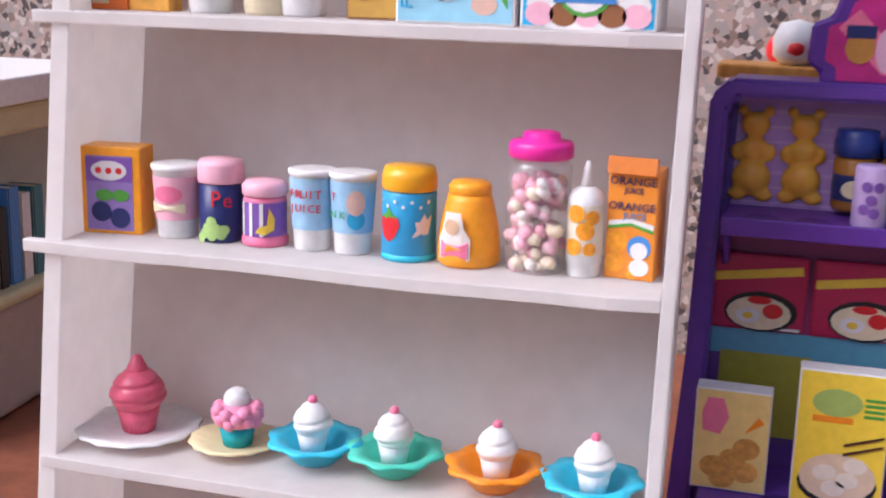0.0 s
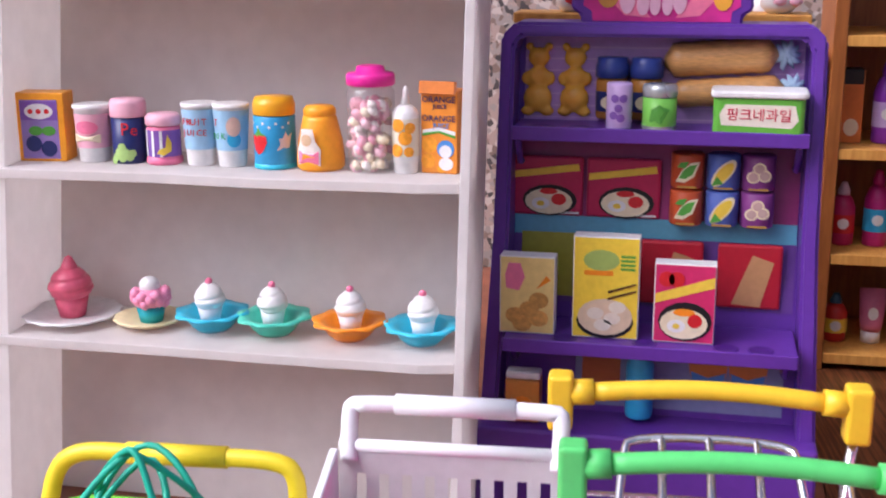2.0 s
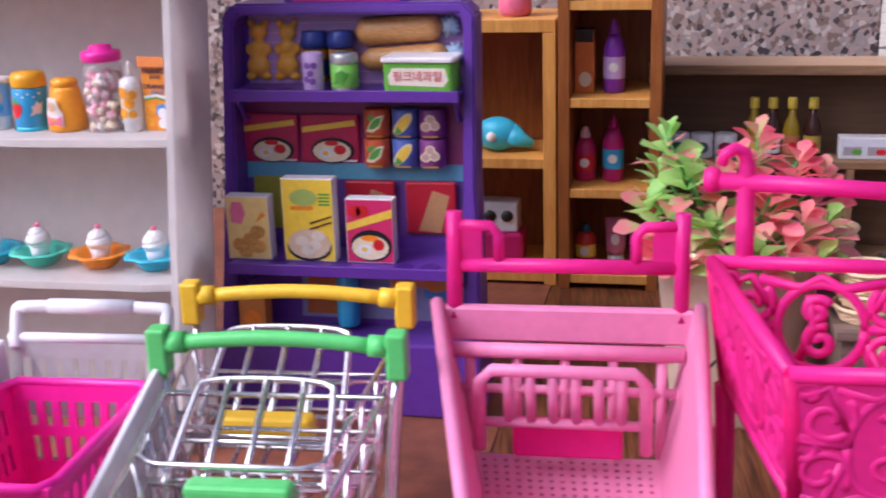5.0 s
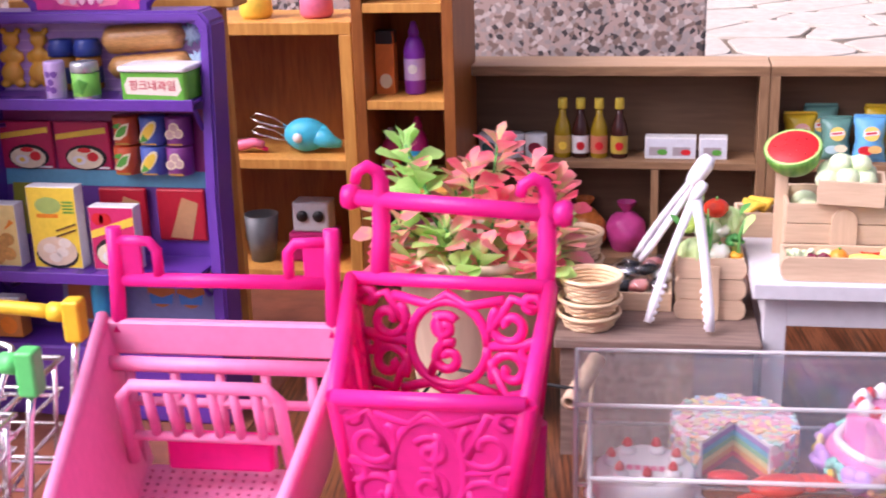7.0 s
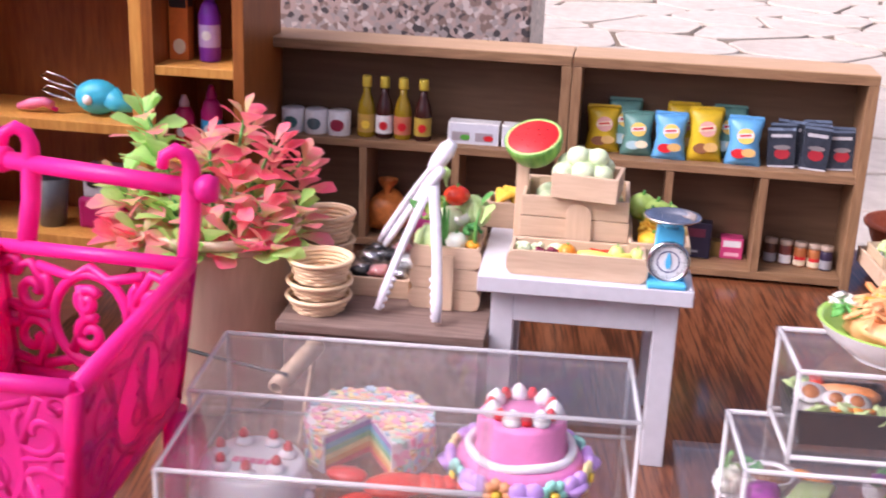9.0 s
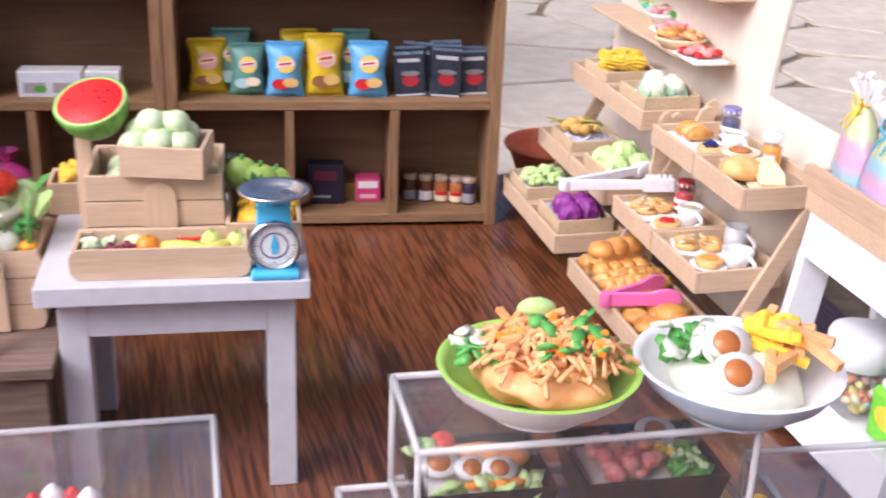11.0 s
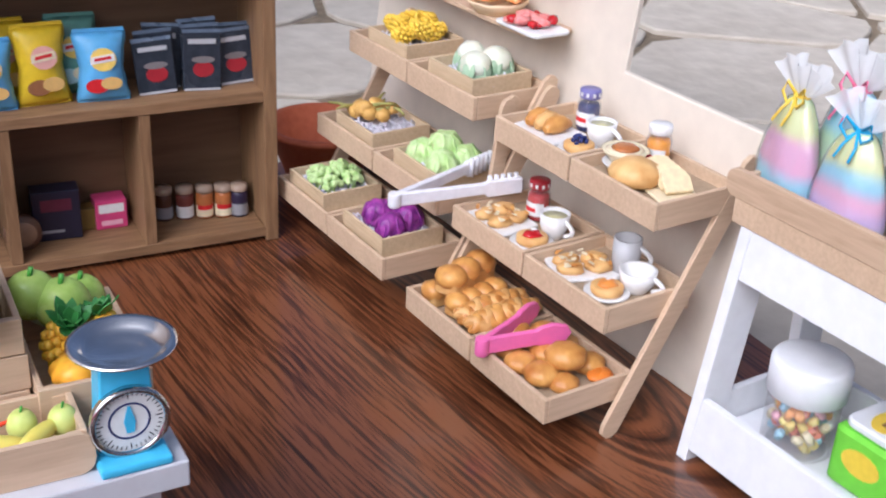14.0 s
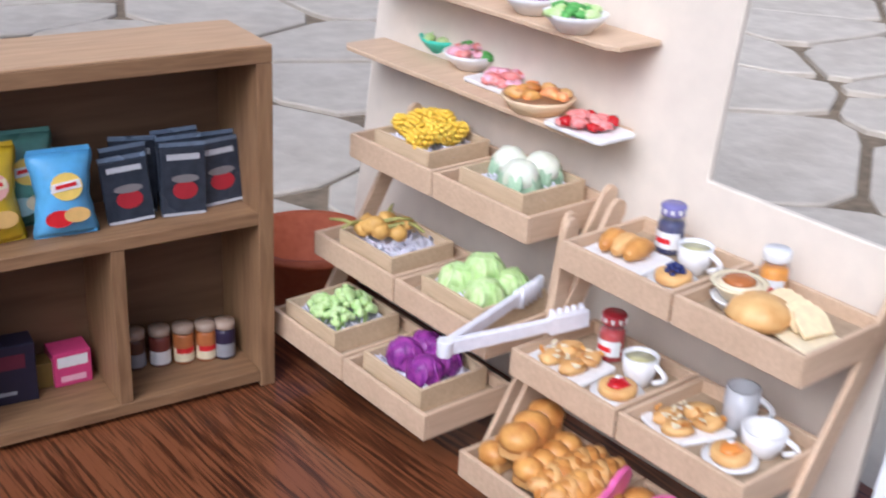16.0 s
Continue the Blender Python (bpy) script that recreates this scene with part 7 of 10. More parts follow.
    flat_decal(t, rect(-0.6, 0.85, 0.6, 1.3), 0, K_white)
    flat_decal(t, rect(-0.5, 0.2, 0.5, 0.45), 0, K_lpink)
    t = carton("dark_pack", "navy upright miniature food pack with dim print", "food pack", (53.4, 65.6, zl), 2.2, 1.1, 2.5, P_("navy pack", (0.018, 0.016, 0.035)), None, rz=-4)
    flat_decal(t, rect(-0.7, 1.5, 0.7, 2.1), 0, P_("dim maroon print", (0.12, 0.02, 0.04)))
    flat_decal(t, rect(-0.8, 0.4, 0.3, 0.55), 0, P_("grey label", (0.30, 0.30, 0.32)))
    t = turned("round_tin", "small round tin standing on its edge in the shelf", "tin", (51.75, 65.5, zl + 0.85), [])
    part("tin", lathe(bm_new(), [(0, 0), (0.8, 0), (0.85, 0.08), (0.85, 0.5), (0, 0.55)], 24, m=pose(0, 0, 0, 90, 0, 0)), P_("tin brown", (0.16, 0.09, 0.06), 0.3), t)
    part("label", lathe(bm_new(), [(0, 0.56), (0.62, 0.56), (0.6, 0.58), (0, 0.58)], 20, m=pose(0, 0, 0, 90, 0, 0)), P_("tan label", (0.34, 0.22, 0.14)), t)
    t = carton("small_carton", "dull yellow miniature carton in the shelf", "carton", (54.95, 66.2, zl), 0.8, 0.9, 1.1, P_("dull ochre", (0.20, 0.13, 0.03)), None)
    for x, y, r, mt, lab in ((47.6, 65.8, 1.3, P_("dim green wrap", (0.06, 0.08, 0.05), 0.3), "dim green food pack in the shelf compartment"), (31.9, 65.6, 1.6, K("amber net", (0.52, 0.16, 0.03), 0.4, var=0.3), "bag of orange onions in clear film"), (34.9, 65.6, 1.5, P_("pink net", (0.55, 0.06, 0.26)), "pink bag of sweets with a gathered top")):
        b = bm_new()
        blob(b, (0, 0, r * 0.92), r, (1, 0.8, 0.95), 3, 0.3, seed=x)
        lathe(b, [(0.25, r * 1.7), (0.2, r * 1.9), (0.6, r * 2.3), (0.7, r * 2.4)], 14, wob=lambda a, i: 1 + 0.2 * math.sin(7 * a + i), cap=False)
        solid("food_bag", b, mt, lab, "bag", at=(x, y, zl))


shelf_goods()

# ---- produce, plant, crates and dishes ----
G_lime = K("lime rind", (0.46, 0.62, 0.15), 0.25, col2=(0.33, 0.50, 0.09), size=0.004, big=0.008, sss=0.1)
G_pale = K("pale gourd", (0.74, 0.82, 0.56), 0.4, col2=(0.56, 0.70, 0.38), size=0.003, big=0.01, sss=0.15)
G_cab = K("cabbage leaf", (0.64, 0.78, 0.40), 0.45, col2=(0.44, 0.64, 0.22), size=0.002, big=0.008, sss=0.15, stretch=(1, 1, 0.3), bump=0.3)
G_dark = K("dark leaf", (0.06, 0.26, 0.05), 0.45, col2=(0.03, 0.14, 0.03), size=0.003, big=0.01)
G_herb = K("herb green", (0.16, 0.46, 0.10), 0.45, col2=(0.06, 0.28, 0.05), size=0.003, big=0.008)
G_tom = K("tomato skin", (0.80, 0.07, 0.02), 0.2, col2=(0.62, 0.03, 0.01), size=0.004, sss=0.1)
G_yel = K("yellow rind", (0.88, 0.62, 0.06), 0.35, col2=(0.80, 0.42, 0.03), size=0.003, big=0.01, sss=0.1)
G_mango = K("mango skin", (0.80, 0.66, 0.12), 0.35, col2=(0.66, 0.62, 0.14), size=0.004, big=0.02, sss=0.1)
G_pear = K("pear skin", (0.66, 0.72, 0.22), 0.35, col2=(0.52, 0.62, 0.14), size=0.003, sss=0.1)
G_or = K("orange rind", (0.90, 0.34, 0.03), 0.35, col2=(0.82, 0.24, 0.02), size=0.002, bump=0.2, sss=0.1)
G_grape = K("dark grape", (0.22, 0.02, 0.05), 0.2, col2=(0.10, 0.01, 0.03), size=0.003)
G_purple = K("purple cabbage", (0.36, 0.06, 0.34), 0.35, col2=(0.16, 0.02, 0.20), size=0.003, big=0.006)
G_white = K("white vegetable", (0.80, 0.80, 0.70), 0.35, col2=(0.70, 0.74, 0.58), size=0.003, sss=0.2)
G_flesh = K("watermelon flesh", (0.82, 0.02, 0.02), 0.4, col2=(0.66, 0.02, 0.02), size=0.002, big=0.006, sss=0.1)
G_rind = K("striped melon rind", (0.24, 0.46, 0.08), 0.3, col2=(0.06, 0.24, 0.03), size=0.004, big=0.006, stretch=(1, 1, 0.15))
G_corn = K("corn", (0.90, 0.66, 0.08), 0.3, col2=(0.82, 0.50, 0.03), size=0.003)
G_ginger = K("ginger skin", (0.72, 0.44, 0.12), 0.5, col2=(0.55, 0.30, 0.07), size=0.003, big=0.008)
G_meat = K("raw meat", (0.72, 0.14, 0.14), 0.3, col2=(0.80, 0.42, 0.38), size=0.002, big=0.005)
G_fish = K("salmon", (0.88, 0.30, 0.07), 0.3, col2=(0.84, 0.42, 0.20), size=0.002, big=0.004, stretch=(0.3, 1, 1))
G_noodle = K("noodles", (0.86, 0.50, 0.24), 0.4, col2=(0.84, 0.36, 0.13), size=0.002, big=0.005)
G_paper = K("shredded paper", (0.76, 0.74, 0.82), 0.6, var=0.1)
G_foil = K("crinkled foil", (0.55, 0.55, 0.57), 0.2, metal=1.0, var=0.3, size=0.003, bump=0.8)
G_yolk = P_("egg yolk", (0.46, 0.16, 0.045), 0.25)


def pile(label_of, spots, group):
    """Single fruits at given places: kind, x, y, z, size, turn."""
    for kind, x, y, z, s, a in spots:
        FRUIT[kind]((x, y, z), s, a, group)


def round_fruit(name, label, mt, sq=0.9, stem=True, lobes=0, cat="fruit"):
    def make(at, s, a, group):
        t = thing(name, label, cat, at, a, group)
        wob = (lambda w, i: 1 + (0.11 if lobes > 7 else 0.06) * math.cos(lobes * w)) if lobes else None
        prof = [(s * math.sin(math.pi * k / 10) if 0 < k < 10 else 0, -s * sq * math.cos(math.pi * k / 10) * (0.82 if k in (0, 10) else 1)) for k in range(11)]
        part("skin", lathe(bm_new(), prof, 20, wob=wob), mt, t)
        if stem:
            part("stem", tube(bm_new(), [(0, 0, s * sq * 0.8), (s * 0.1, 0, s * sq * 1.2)], s * 0.1, 6), K_leaf, t)
        return t
    return make


def long_fruit(name, label, mt, bend=0.25, fat=0.34, cat="fruit", tip=K_leaf):
    def make(at, s, a, group):
        t = thing(name, label, cat, at, a, group)
        n = 9
        pts = [(s * (2 * k / (n - 1) - 1), 0, -bend * s * (1 - (2 * k / (n - 1) - 1) ** 2)) for k in range(n)]
        rad = [max(0.04, fat * s * math.sin(math.pi * (0.06 + 0.88 * k / (n - 1))) ** 0.6) for k in range(n)]
        part("skin", tube(bm_new(), pts, rad, 10), mt, t)
        part("stem", tube(bm_new(), [pts[-1], (s * 1.15, 0, pts[-1][2] + 0.05)], 0.06, 6), tip, t)
        return t
    return make


def cabbage(name, label, mt, core=None):
    def make(at, s, a, group):
        t = thing(name, label, "cabbage", at, a, group)
        part("heart", blob(bm_new(), (0, 0, 0), s * 0.86, (1, 1, 0.92), 3, 0.12, seed=a), core or mt, t)
        for k in range(5):
            w = k * 72 + a
            b = bm_new()
            blob(b, (0, 0, 0), s * (0.92 if core else 1), (0.92, 0.16, 0.86), 2, 0.25, seed=k)
            bmesh.ops.transform(b, matrix=pose(s * 0.62 * math.cos(radians(w)), s * 0.62 * math.sin(radians(w)), -s * (0.25 if core else 0.08), -18, 0, w + 90), verts=b.verts)
            part("leaf", b, mt, t)
        return t
    return make


def floret(name, label, mt, stalk):
    def make(at, s, a, group):
        t = thing(name, label, "vegetable", at, a, group)
        part("stalk", lathe(bm_new(), [(s * 0.35, -s), (s * 0.3, -s * 0.2), (s * 0.5, 0.1 * s)], 10), stalk, t)
        b = bm_new()
        r = random.Random(int(a) + 3)
        for k in range(26):
            w, u = r.uniform(0, 6.28), r.random()
            blob(b, (s * 0.75 * u ** 0.5 * math.cos(w), s * 0.75 * u ** 0.5 * math.sin(w), s * 0.55 * (1 - u)), s * r.uniform(0.22, 0.32), sub=1, jit=0.3, seed=k)
        tagged(part("head", b, mt, t), "tight small florets", kind="stuff")
        return t
    return make


def bunch(name, label, mt, n=18, r0=0.16):
    def make(at, s, a, group):
        t = thing(name, label, "fruit", at, a, group)
        r = random.Random(int(a) + n)
        for k in range(n):
            part("grape", blob(bm_new(), (s * r.uniform(-1, 1), s * 0.6 * r.uniform(-1, 1), r0 * r.uniform(0, 1.6)), r0, sub=2), mt, t)
        return t
    return make


def banana_bunch(at, s, a, group):
    t = thing("banana_bunch", "small bunch of ripe yellow bananas", "bananas", at, a, group)
    for k in range(6):
        w = -35 + 14 * k
        pts = [(s * (u - 0.5) * 1.6, 0, s * 0.6 * (0.25 - (u - 0.5) ** 2) * 2) for u in [i / 7 for i in range(8)]]
        b = tube(bm_new(), pts, [0.05, 0.13, 0.17, 0.18, 0.18, 0.17, 0.13, 0.05], 8)
        bmesh.ops.transform(b, matrix=pose(0.06 * k, 0.16 * (k - 2.5), 0, 0, -20, w), verts=b.verts)
        part("banana", b, G_yel, t)
    return t


def pineapple(at, s, a, group):
    t = thing("pineapple", "yellow pineapple with a dark green leafy crown", "pineapple", at, a, group, rx=22)
    b = bm_new()
    for i in range(7):
        for k in range(10):
            w = 2 * math.pi * (k + 0.5 * (i % 2)) / 10
            rr = s * math.sin(math.pi * (0.16 + 0.68 * i / 6))
            blob(b, (rr * math.cos(w), rr * math.sin(w), s * (-1.1 + 2.2 * i / 6)), s * 0.3, sub=1)
    part("body", b, G_yel, t)
    for k in range(16):
        w = k * 137.5
        L = s * (1.6 - 0.04 * k)
        b = bm_new()
        plate(b, [(-0.1, 0), (0.1, 0), (0.2, L * 0.45), (0.12, L * 0.8), (0, L), (-0.12, L * 0.8), (-0.2, L * 0.45)], 0, 0.04)
        bmesh.ops.transform(b, matrix=pose(0, 0, s * 1.1, 0, 0, w) @ pose(0, 0, 0, 30 + 2.5 * k, 0, 0), verts=b.verts)
        part("leaf", b, G_dark, t)
    return t


FRUIT = {
    "orange": round_fruit("orange", "round orange with a dimpled rind", G_or, 0.95),
    "tomato": round_fruit("tomato", "ripe red tomato with a green stem", G_tom, 0.8, lobes=6, cat="tomato"),
    "gourd": round_fruit("gourd", "pale green round gourd", G_pale, 0.9, stem=False, cat="gourd"),
    "guava": round_fruit("guava", "glossy light green guava", G_lime, 0.95),
    "pear": round_fruit("pear", "yellow-green pear lying among fruit", G_pear, 1.2),
    "pumpkin": round_fruit("pumpkin", "small ribbed yellow-orange pumpkin", K("pumpkin rind", (0.90, 0.50, 0.03), 0.35, col2=(0.82, 0.32, 0.02), size=0.003, big=0.008, sss=0.1), 0.72, lobes=9, cat="pumpkin"),
    "onion": round_fruit("onion", "round white onion in the crate", G_white, 0.85, cat="onion"),
    "mango": long_fruit("mango", "ripe yellow mango lying on its side", G_mango, 0.12, 0.4),
    "cucumber": long_fruit("cucumber", "long pale green ridge gourd", G_lime, 0.15, 0.2, "vegetable"),
    "chilli": long_fruit("chilli", "thin glossy red chilli pepper", G_tom, 0.2, 0.14, "pepper"),
    "aubergine": long_fruit("white_aubergine", "curved glossy white aubergine", G_white, 0.4, 0.3, "aubergine"),
    "cabbage": cabbage("cabbage", "pale green round cabbage with folded leaves", G_cab),
    "red_cabbage": cabbage("red_cabbage", "purple cabbage with glossy folded leaves", G_purple),
    "cauliflower": cabbage("cauliflower", "white cauliflower in grey-green leaves", K("grey green leaf", (0.44, 0.58, 0.40), 0.5, col2=(0.30, 0.46, 0.28), size=0.003, big=0.008), G_white),
    "broccoli": floret("broccoli", "dark green broccoli head", G_dark, K_lgreen),
    "lettuce": floret("lettuce", "light green curly lettuce", G_cab, K_lgreen),
    "grapes": bunch("grape_bunch", "bunch of dark red grapes", G_grape),
    "green_grapes": bunch("grape_bunch", "bunch of green grapes", G_pale),
    "banana": banana_bunch,
    "pineapple": pineapple,
}


def crate(name, label, at, w, d, h, rows=2, rz=0.0, rx=0.0, ry=0.0, handle=False, rounded=False, mats=M_stick, bot=True):
    """A crate of flat wooden sticks: planks on four sides, corner posts and a bottom."""
    t = thing(name, label, "crate", at, rz, rx=rx, ry=ry)
    th, g = 0.16, 0.04
    ph = (h - g * (rows - 1)) / rows
    for i in range(rows):
        z = i * (ph + g)
        for y in (0, d - th):
            jx = 0.05 * (i % 2)
            if rounded and y == 0:
                b = plate(bm_new(), round_rect(-0.12, z, w + 0.12, z + ph, min(ph / 2.05, 0.4), 4), 0, th, UP @ Matrix.Translation((0, 0, -th)))
            else:
                b = box(bm_new(), -jx, y, z, w + jx, y + th, z + ph, 0.03)
            part("plank", b, mats, t)
        for x in (0, w - th):
            part("plank", box(bm_new(), x, th + 0.005, z, x + th, d - th - 0.005, z + ph, 0.03), mats, t)
    for x in (th, w - th - 0.3):
        for y in (th, d - th - 0.12):
            part("corner_post", box(bm_new(), x + 0.004, y + 0.004, 0.17, x + 0.3, y + 0.116, h - 0.05), mats, t)
    if bot:
        part("bottom", box(bm_new(), th + 0.003, th + 0.003, 0.02, w - th - 0.003, d - th - 0.003, 0.16), mats, t)
    if handle:
        part("handle", plate(bm_new(), [(w * 0.42, 0.0), (w * 0.66, 0.0)] + ring_pts(w * 0.54, h * 0.93 - w * 0.12, w * 0.12, w * 0.12, 9, 0, 180), 0, 0.14, UP @ Matrix.Translation((0, 0, 0.004))), M_stick_z, t)
    return t


# planter and plant
def planter():
    t = thing("planter", "tapered pale wooden plant pot on the floor", "plant pot", (28.6, 39.4, 0))
    seg = 40
    part("wall", lathe(bm_new(), [(3.0, 0), (3.15, 0.3), (4.1, 8.9), (4.25, 9.0), (4.25, 9.4), (3.95, 9.4), (3.85, 8.6), (0, 8.5)], seg), M_pot, t)
    for k in range(1):
        z = 8.5
        r = 3.15 + 0.95 * (z - 0.3) / 8.6
        part("hoop", tube(bm_new(), [(r * math.cos(w / 40 * 6.2832), r * math.sin(w / 40 * 6.2832), z) for w in range(40)], 0.02, 4, True), M_pot, t)


def leaf_bm(L, w, fold=0.18, curl=0.25):
    b = bm_new()
    n = 5
    rows = []
    for i in range(n + 1):
        u = i / n
        half = w * (0.16 + 0.84 * math.sin(math.pi * min(1, u * 0.92) ** 1.9)) * (1 if u < 1 else 0.45)
        z = -curl * L * u * u
        rows.append([b.verts.new((-half, u * L, z + fold * half)), b.verts.new((0, u * L, z)), b.verts.new((half, u * L, z + fold * half))])
    for p, q in zip(rows, rows[1:]):
        for k in (0, 1):
            f = b.faces.new((p[k], p[k + 1], q[k + 1], q[k]))
            f.smooth = True
    return b


def leaf_mat(name, base, tip):
    """Thin soft plastic leaf that shifts from its foot to its tip; part of the light goes through."""
    m = mat(name, tip, 0.4, col2=base, size=0.004, big=0.012)
    N, L = m.node_tree.nodes, m.node_tree.links
    ramp = m.node_tree.nodes["Color Ramp"]
    sp = N.new("ShaderNodeSeparateXYZ")
    L.new(N["Texture Coordinate"].outputs["Object"], sp.inputs[0])
    at = N.new("ShaderNodeMath")
    at.operation = "MULTIPLY_ADD"
    at.inputs[1].default_value = 38.0
    L.new(sp.outputs[1], at.inputs[0])
    L.new(ramp.inputs[0].links[0].from_socket, at.inputs[2])
    ramp.color_ramp.elements[0].position, ramp.color_ramp.elements[1].position = 0.5, 1.0
    L.new(at.outputs[0], ramp.inputs[0])
    return thin(m, 0.5)


M_leafp = leaf_mat("coral pink leaf", (0.94, 0.48, 0.38), (0.97, 0.17, 0.28))
M_leafm = leaf_mat("pink and green leaf", (0.56, 0.76, 0.26), (0.96, 0.32, 0.36))
M_leafg = leaf_mat("bright green leaf", (0.30, 0.68, 0.14), (0.56, 0.88, 0.28))


def plant():
    t = thing("potted_plant", "plastic shrub with coral pink and green paddle leaves", "plant", (28.6, 39.4, 8.5))
    r = random.Random(5)
    heads = [(-3.6, 0.4, 5.6, 0), (-2.6, -1.0, 4.2, 0), (-1.2, 0.6, 3.6, 1), (0.9, 2.0, 5.3, 2), (1.4, -1.2, 3.0, 2), (2.8, 0.8, 4.4, 2), (4.0, 1.4, 3.4, 2), (3.0, -1.8, 1.9, 2),
             (-3.4, -2.0, 2.0, 1), (-1.0, -2.8, 2.2, 1), (0.8, -3.6, 0.9, 0), (2.2, -3.2, 0.7, 2), (-2.4, -3.4, 0.6, 1), (-4.4, -0.8, 2.6, 1), (0.0, -0.6, 4.6, 2), (-4.0, 1.8, 3.6, 0), (4.3, -0.4, 1.6, 1),
             (-3.6, -2.9, 0.2, 2), (3.6, -2.8, 0.1, 0), (-0.4, -4.0, 0.0, 0), (1.7, 1.0, 2.4, 0), (-1.8, -1.6, 1.4, 0)]
    mats = {0: (M_leafg, M_leafg, M_leafm), 1: (M_leafm, M_leafg, M_leafm), 2: (M_leafp, M_leafp, M_leafm)}
    data = {}
    for mt in (M_leafp, M_leafm, M_leafg):
        for k, (L, w) in enumerate(((1.8, 0.66), (1.5, 0.6), (1.15, 0.44))):
            data[mt.name, k] = mesh_of("leaf", leaf_bm(L, w), mt)
    for x, y, z, c in heads:
        part("stem", tube(bm_new(), [(x * 0.3, y * 0.3, 0), (x * 0.6, y * 0.6, z * 0.5), (x, y, z + 0.2)], [0.13, 0.1, 0.07], 6), G_herb, t)
        for ring in range(4):
            for k in range((4, 4, 3, 2)[ring]):
                me = data[mats[c][r.randrange(3)].name, (0, 0, 1, 2)[ring] if z > 1 else r.randrange(2)]
                a = k * (90, 90, 120, 180)[ring] + ring * 45 + r.uniform(-18, 18)
                ob = new("leaf", me)
                ob.parent = t
                zz = z - 1.25 + 0.5 * ring
                ob.matrix_basis = pose(x / 100 * (1 if ring > 1 else 0.97), y / 100, max(0.2, zz) / 100, 0, 0, a) @ pose(0, 0.0008, 0, 14 + 17 * ring + r.uniform(-12, 14), r.uniform(-20, 20), 0)


planter()
plant()
solid("cable", tube(bm_new(), [(24.69, 36.50, 0.1), (27.69, 35.00, 4.28), (30.59, 34.00, 4.32), (34.63, 31.20, 5.19)], 0.09, 6), K("black rubber", (0.02, 0.02, 0.02), 0.5), "thin black cable drooping from the bamboo tube", "cable")


# grey weathered box and what stands on it
def weathered_box():
    t = thing("low_bench", "low weathered grey-brown wooden bench box", "bench", (33.1, 34.5, 0), 2.0)
    part("top_board", box(bm_new(), 0, 0, 5.75, 9.6, 4.7, 6.2, 0.06), M_grey_wood, t)
    part("top_board", box(bm_new(), 0, 4.76, 5.75, 9.6, 9.6, 6.2, 0.06), M_grey_wood, t)
    part("front_board", box(bm_new(), 0.3, 0.3, 0, 9.3, 0.7, 5.74, 0.03), M_grey_wood, t)
    part("side_board", box(bm_new(), 0.3, 0.71, 0, 0.7, 9.2, 5.74), M_grey_wood, t)
    part("side_board", box(bm_new(), 8.9, 0.71, 0, 9.3, 9.2, 5.74), M_grey_wood, t)
    part("back_board", box(bm_new(), 0.71, 8.8, 0, 8.89, 9.2, 5.74), M_grey_wood, t)


weathered_box()
_b = lathe(bm_new(), [(0.26, 0), (0.42, 0), (0.42, 3.3), (0.26, 3.3), (0.26, 0)], 16, cap=False)
_t = thing("bamboo_tube", "short pale bamboo tube leaning on the bench front", "tube", (34.2, 31.0, 4.6))
part("tube", _b, M_stick, _t, m=Matrix.Identity(4) @ Vector((1.0, 3.1, 0.9)).to_track_quat("Z", "Y").to_matrix().to_4x4())
part("prop", tube(bm_new(), [(0.9, 2.9, 0.4), (0.4, 1.6, -4.6)], 0.12, 6), M_stick, _t)


def basket(at, r, h, rz=0.0):
    t = thing("cane_basket", "small round woven cane basket, stacked", "basket", at, rz, "stacked cane baskets")
    n = 6
    for i in range(n):
        rr = r * (0.78 + 0.22 * (i + 0.5) / n)
        z = h * (i + 0.5) / n
        pts = [((rr + 0.04 * math.cos(9 * 6.2832 * k / 36 + math.pi * i)) * math.cos(6.2832 * k / 36), (rr + 0.04 * math.cos(9 * 6.2832 * k / 36 + math.pi * i)) * math.sin(6.2832 * k / 36), z) for k in range(36)]
        part("weave", tube(bm_new(), pts, h / n * 0.56, 6, True), K_straw, t)
    part("rim", tube(bm_new(), [(r * 1.04 * math.cos(6.2832 * k / 32), r * 1.04 * math.sin(6.2832 * k / 32), h) for k in range(32)], 0.11, 8, True), K_straw, t)
    part("base", lathe(bm_new(), [(r * 0.76, 0.02), (r * 0.76, 0.14)], 24), K_straw, t)


for _k in range(3):
    basket((34.6 + 0.04 * _k, 36.6, 6.22 + 0.74 * _k), 1.42, 1.05 if _k == 2 else 0.7, 40 * _k)
for _k in range(2):
    basket((33.4, 42.6, 6.22 + 1.45 * _k), 1.36, 1.4, 25 * _k)

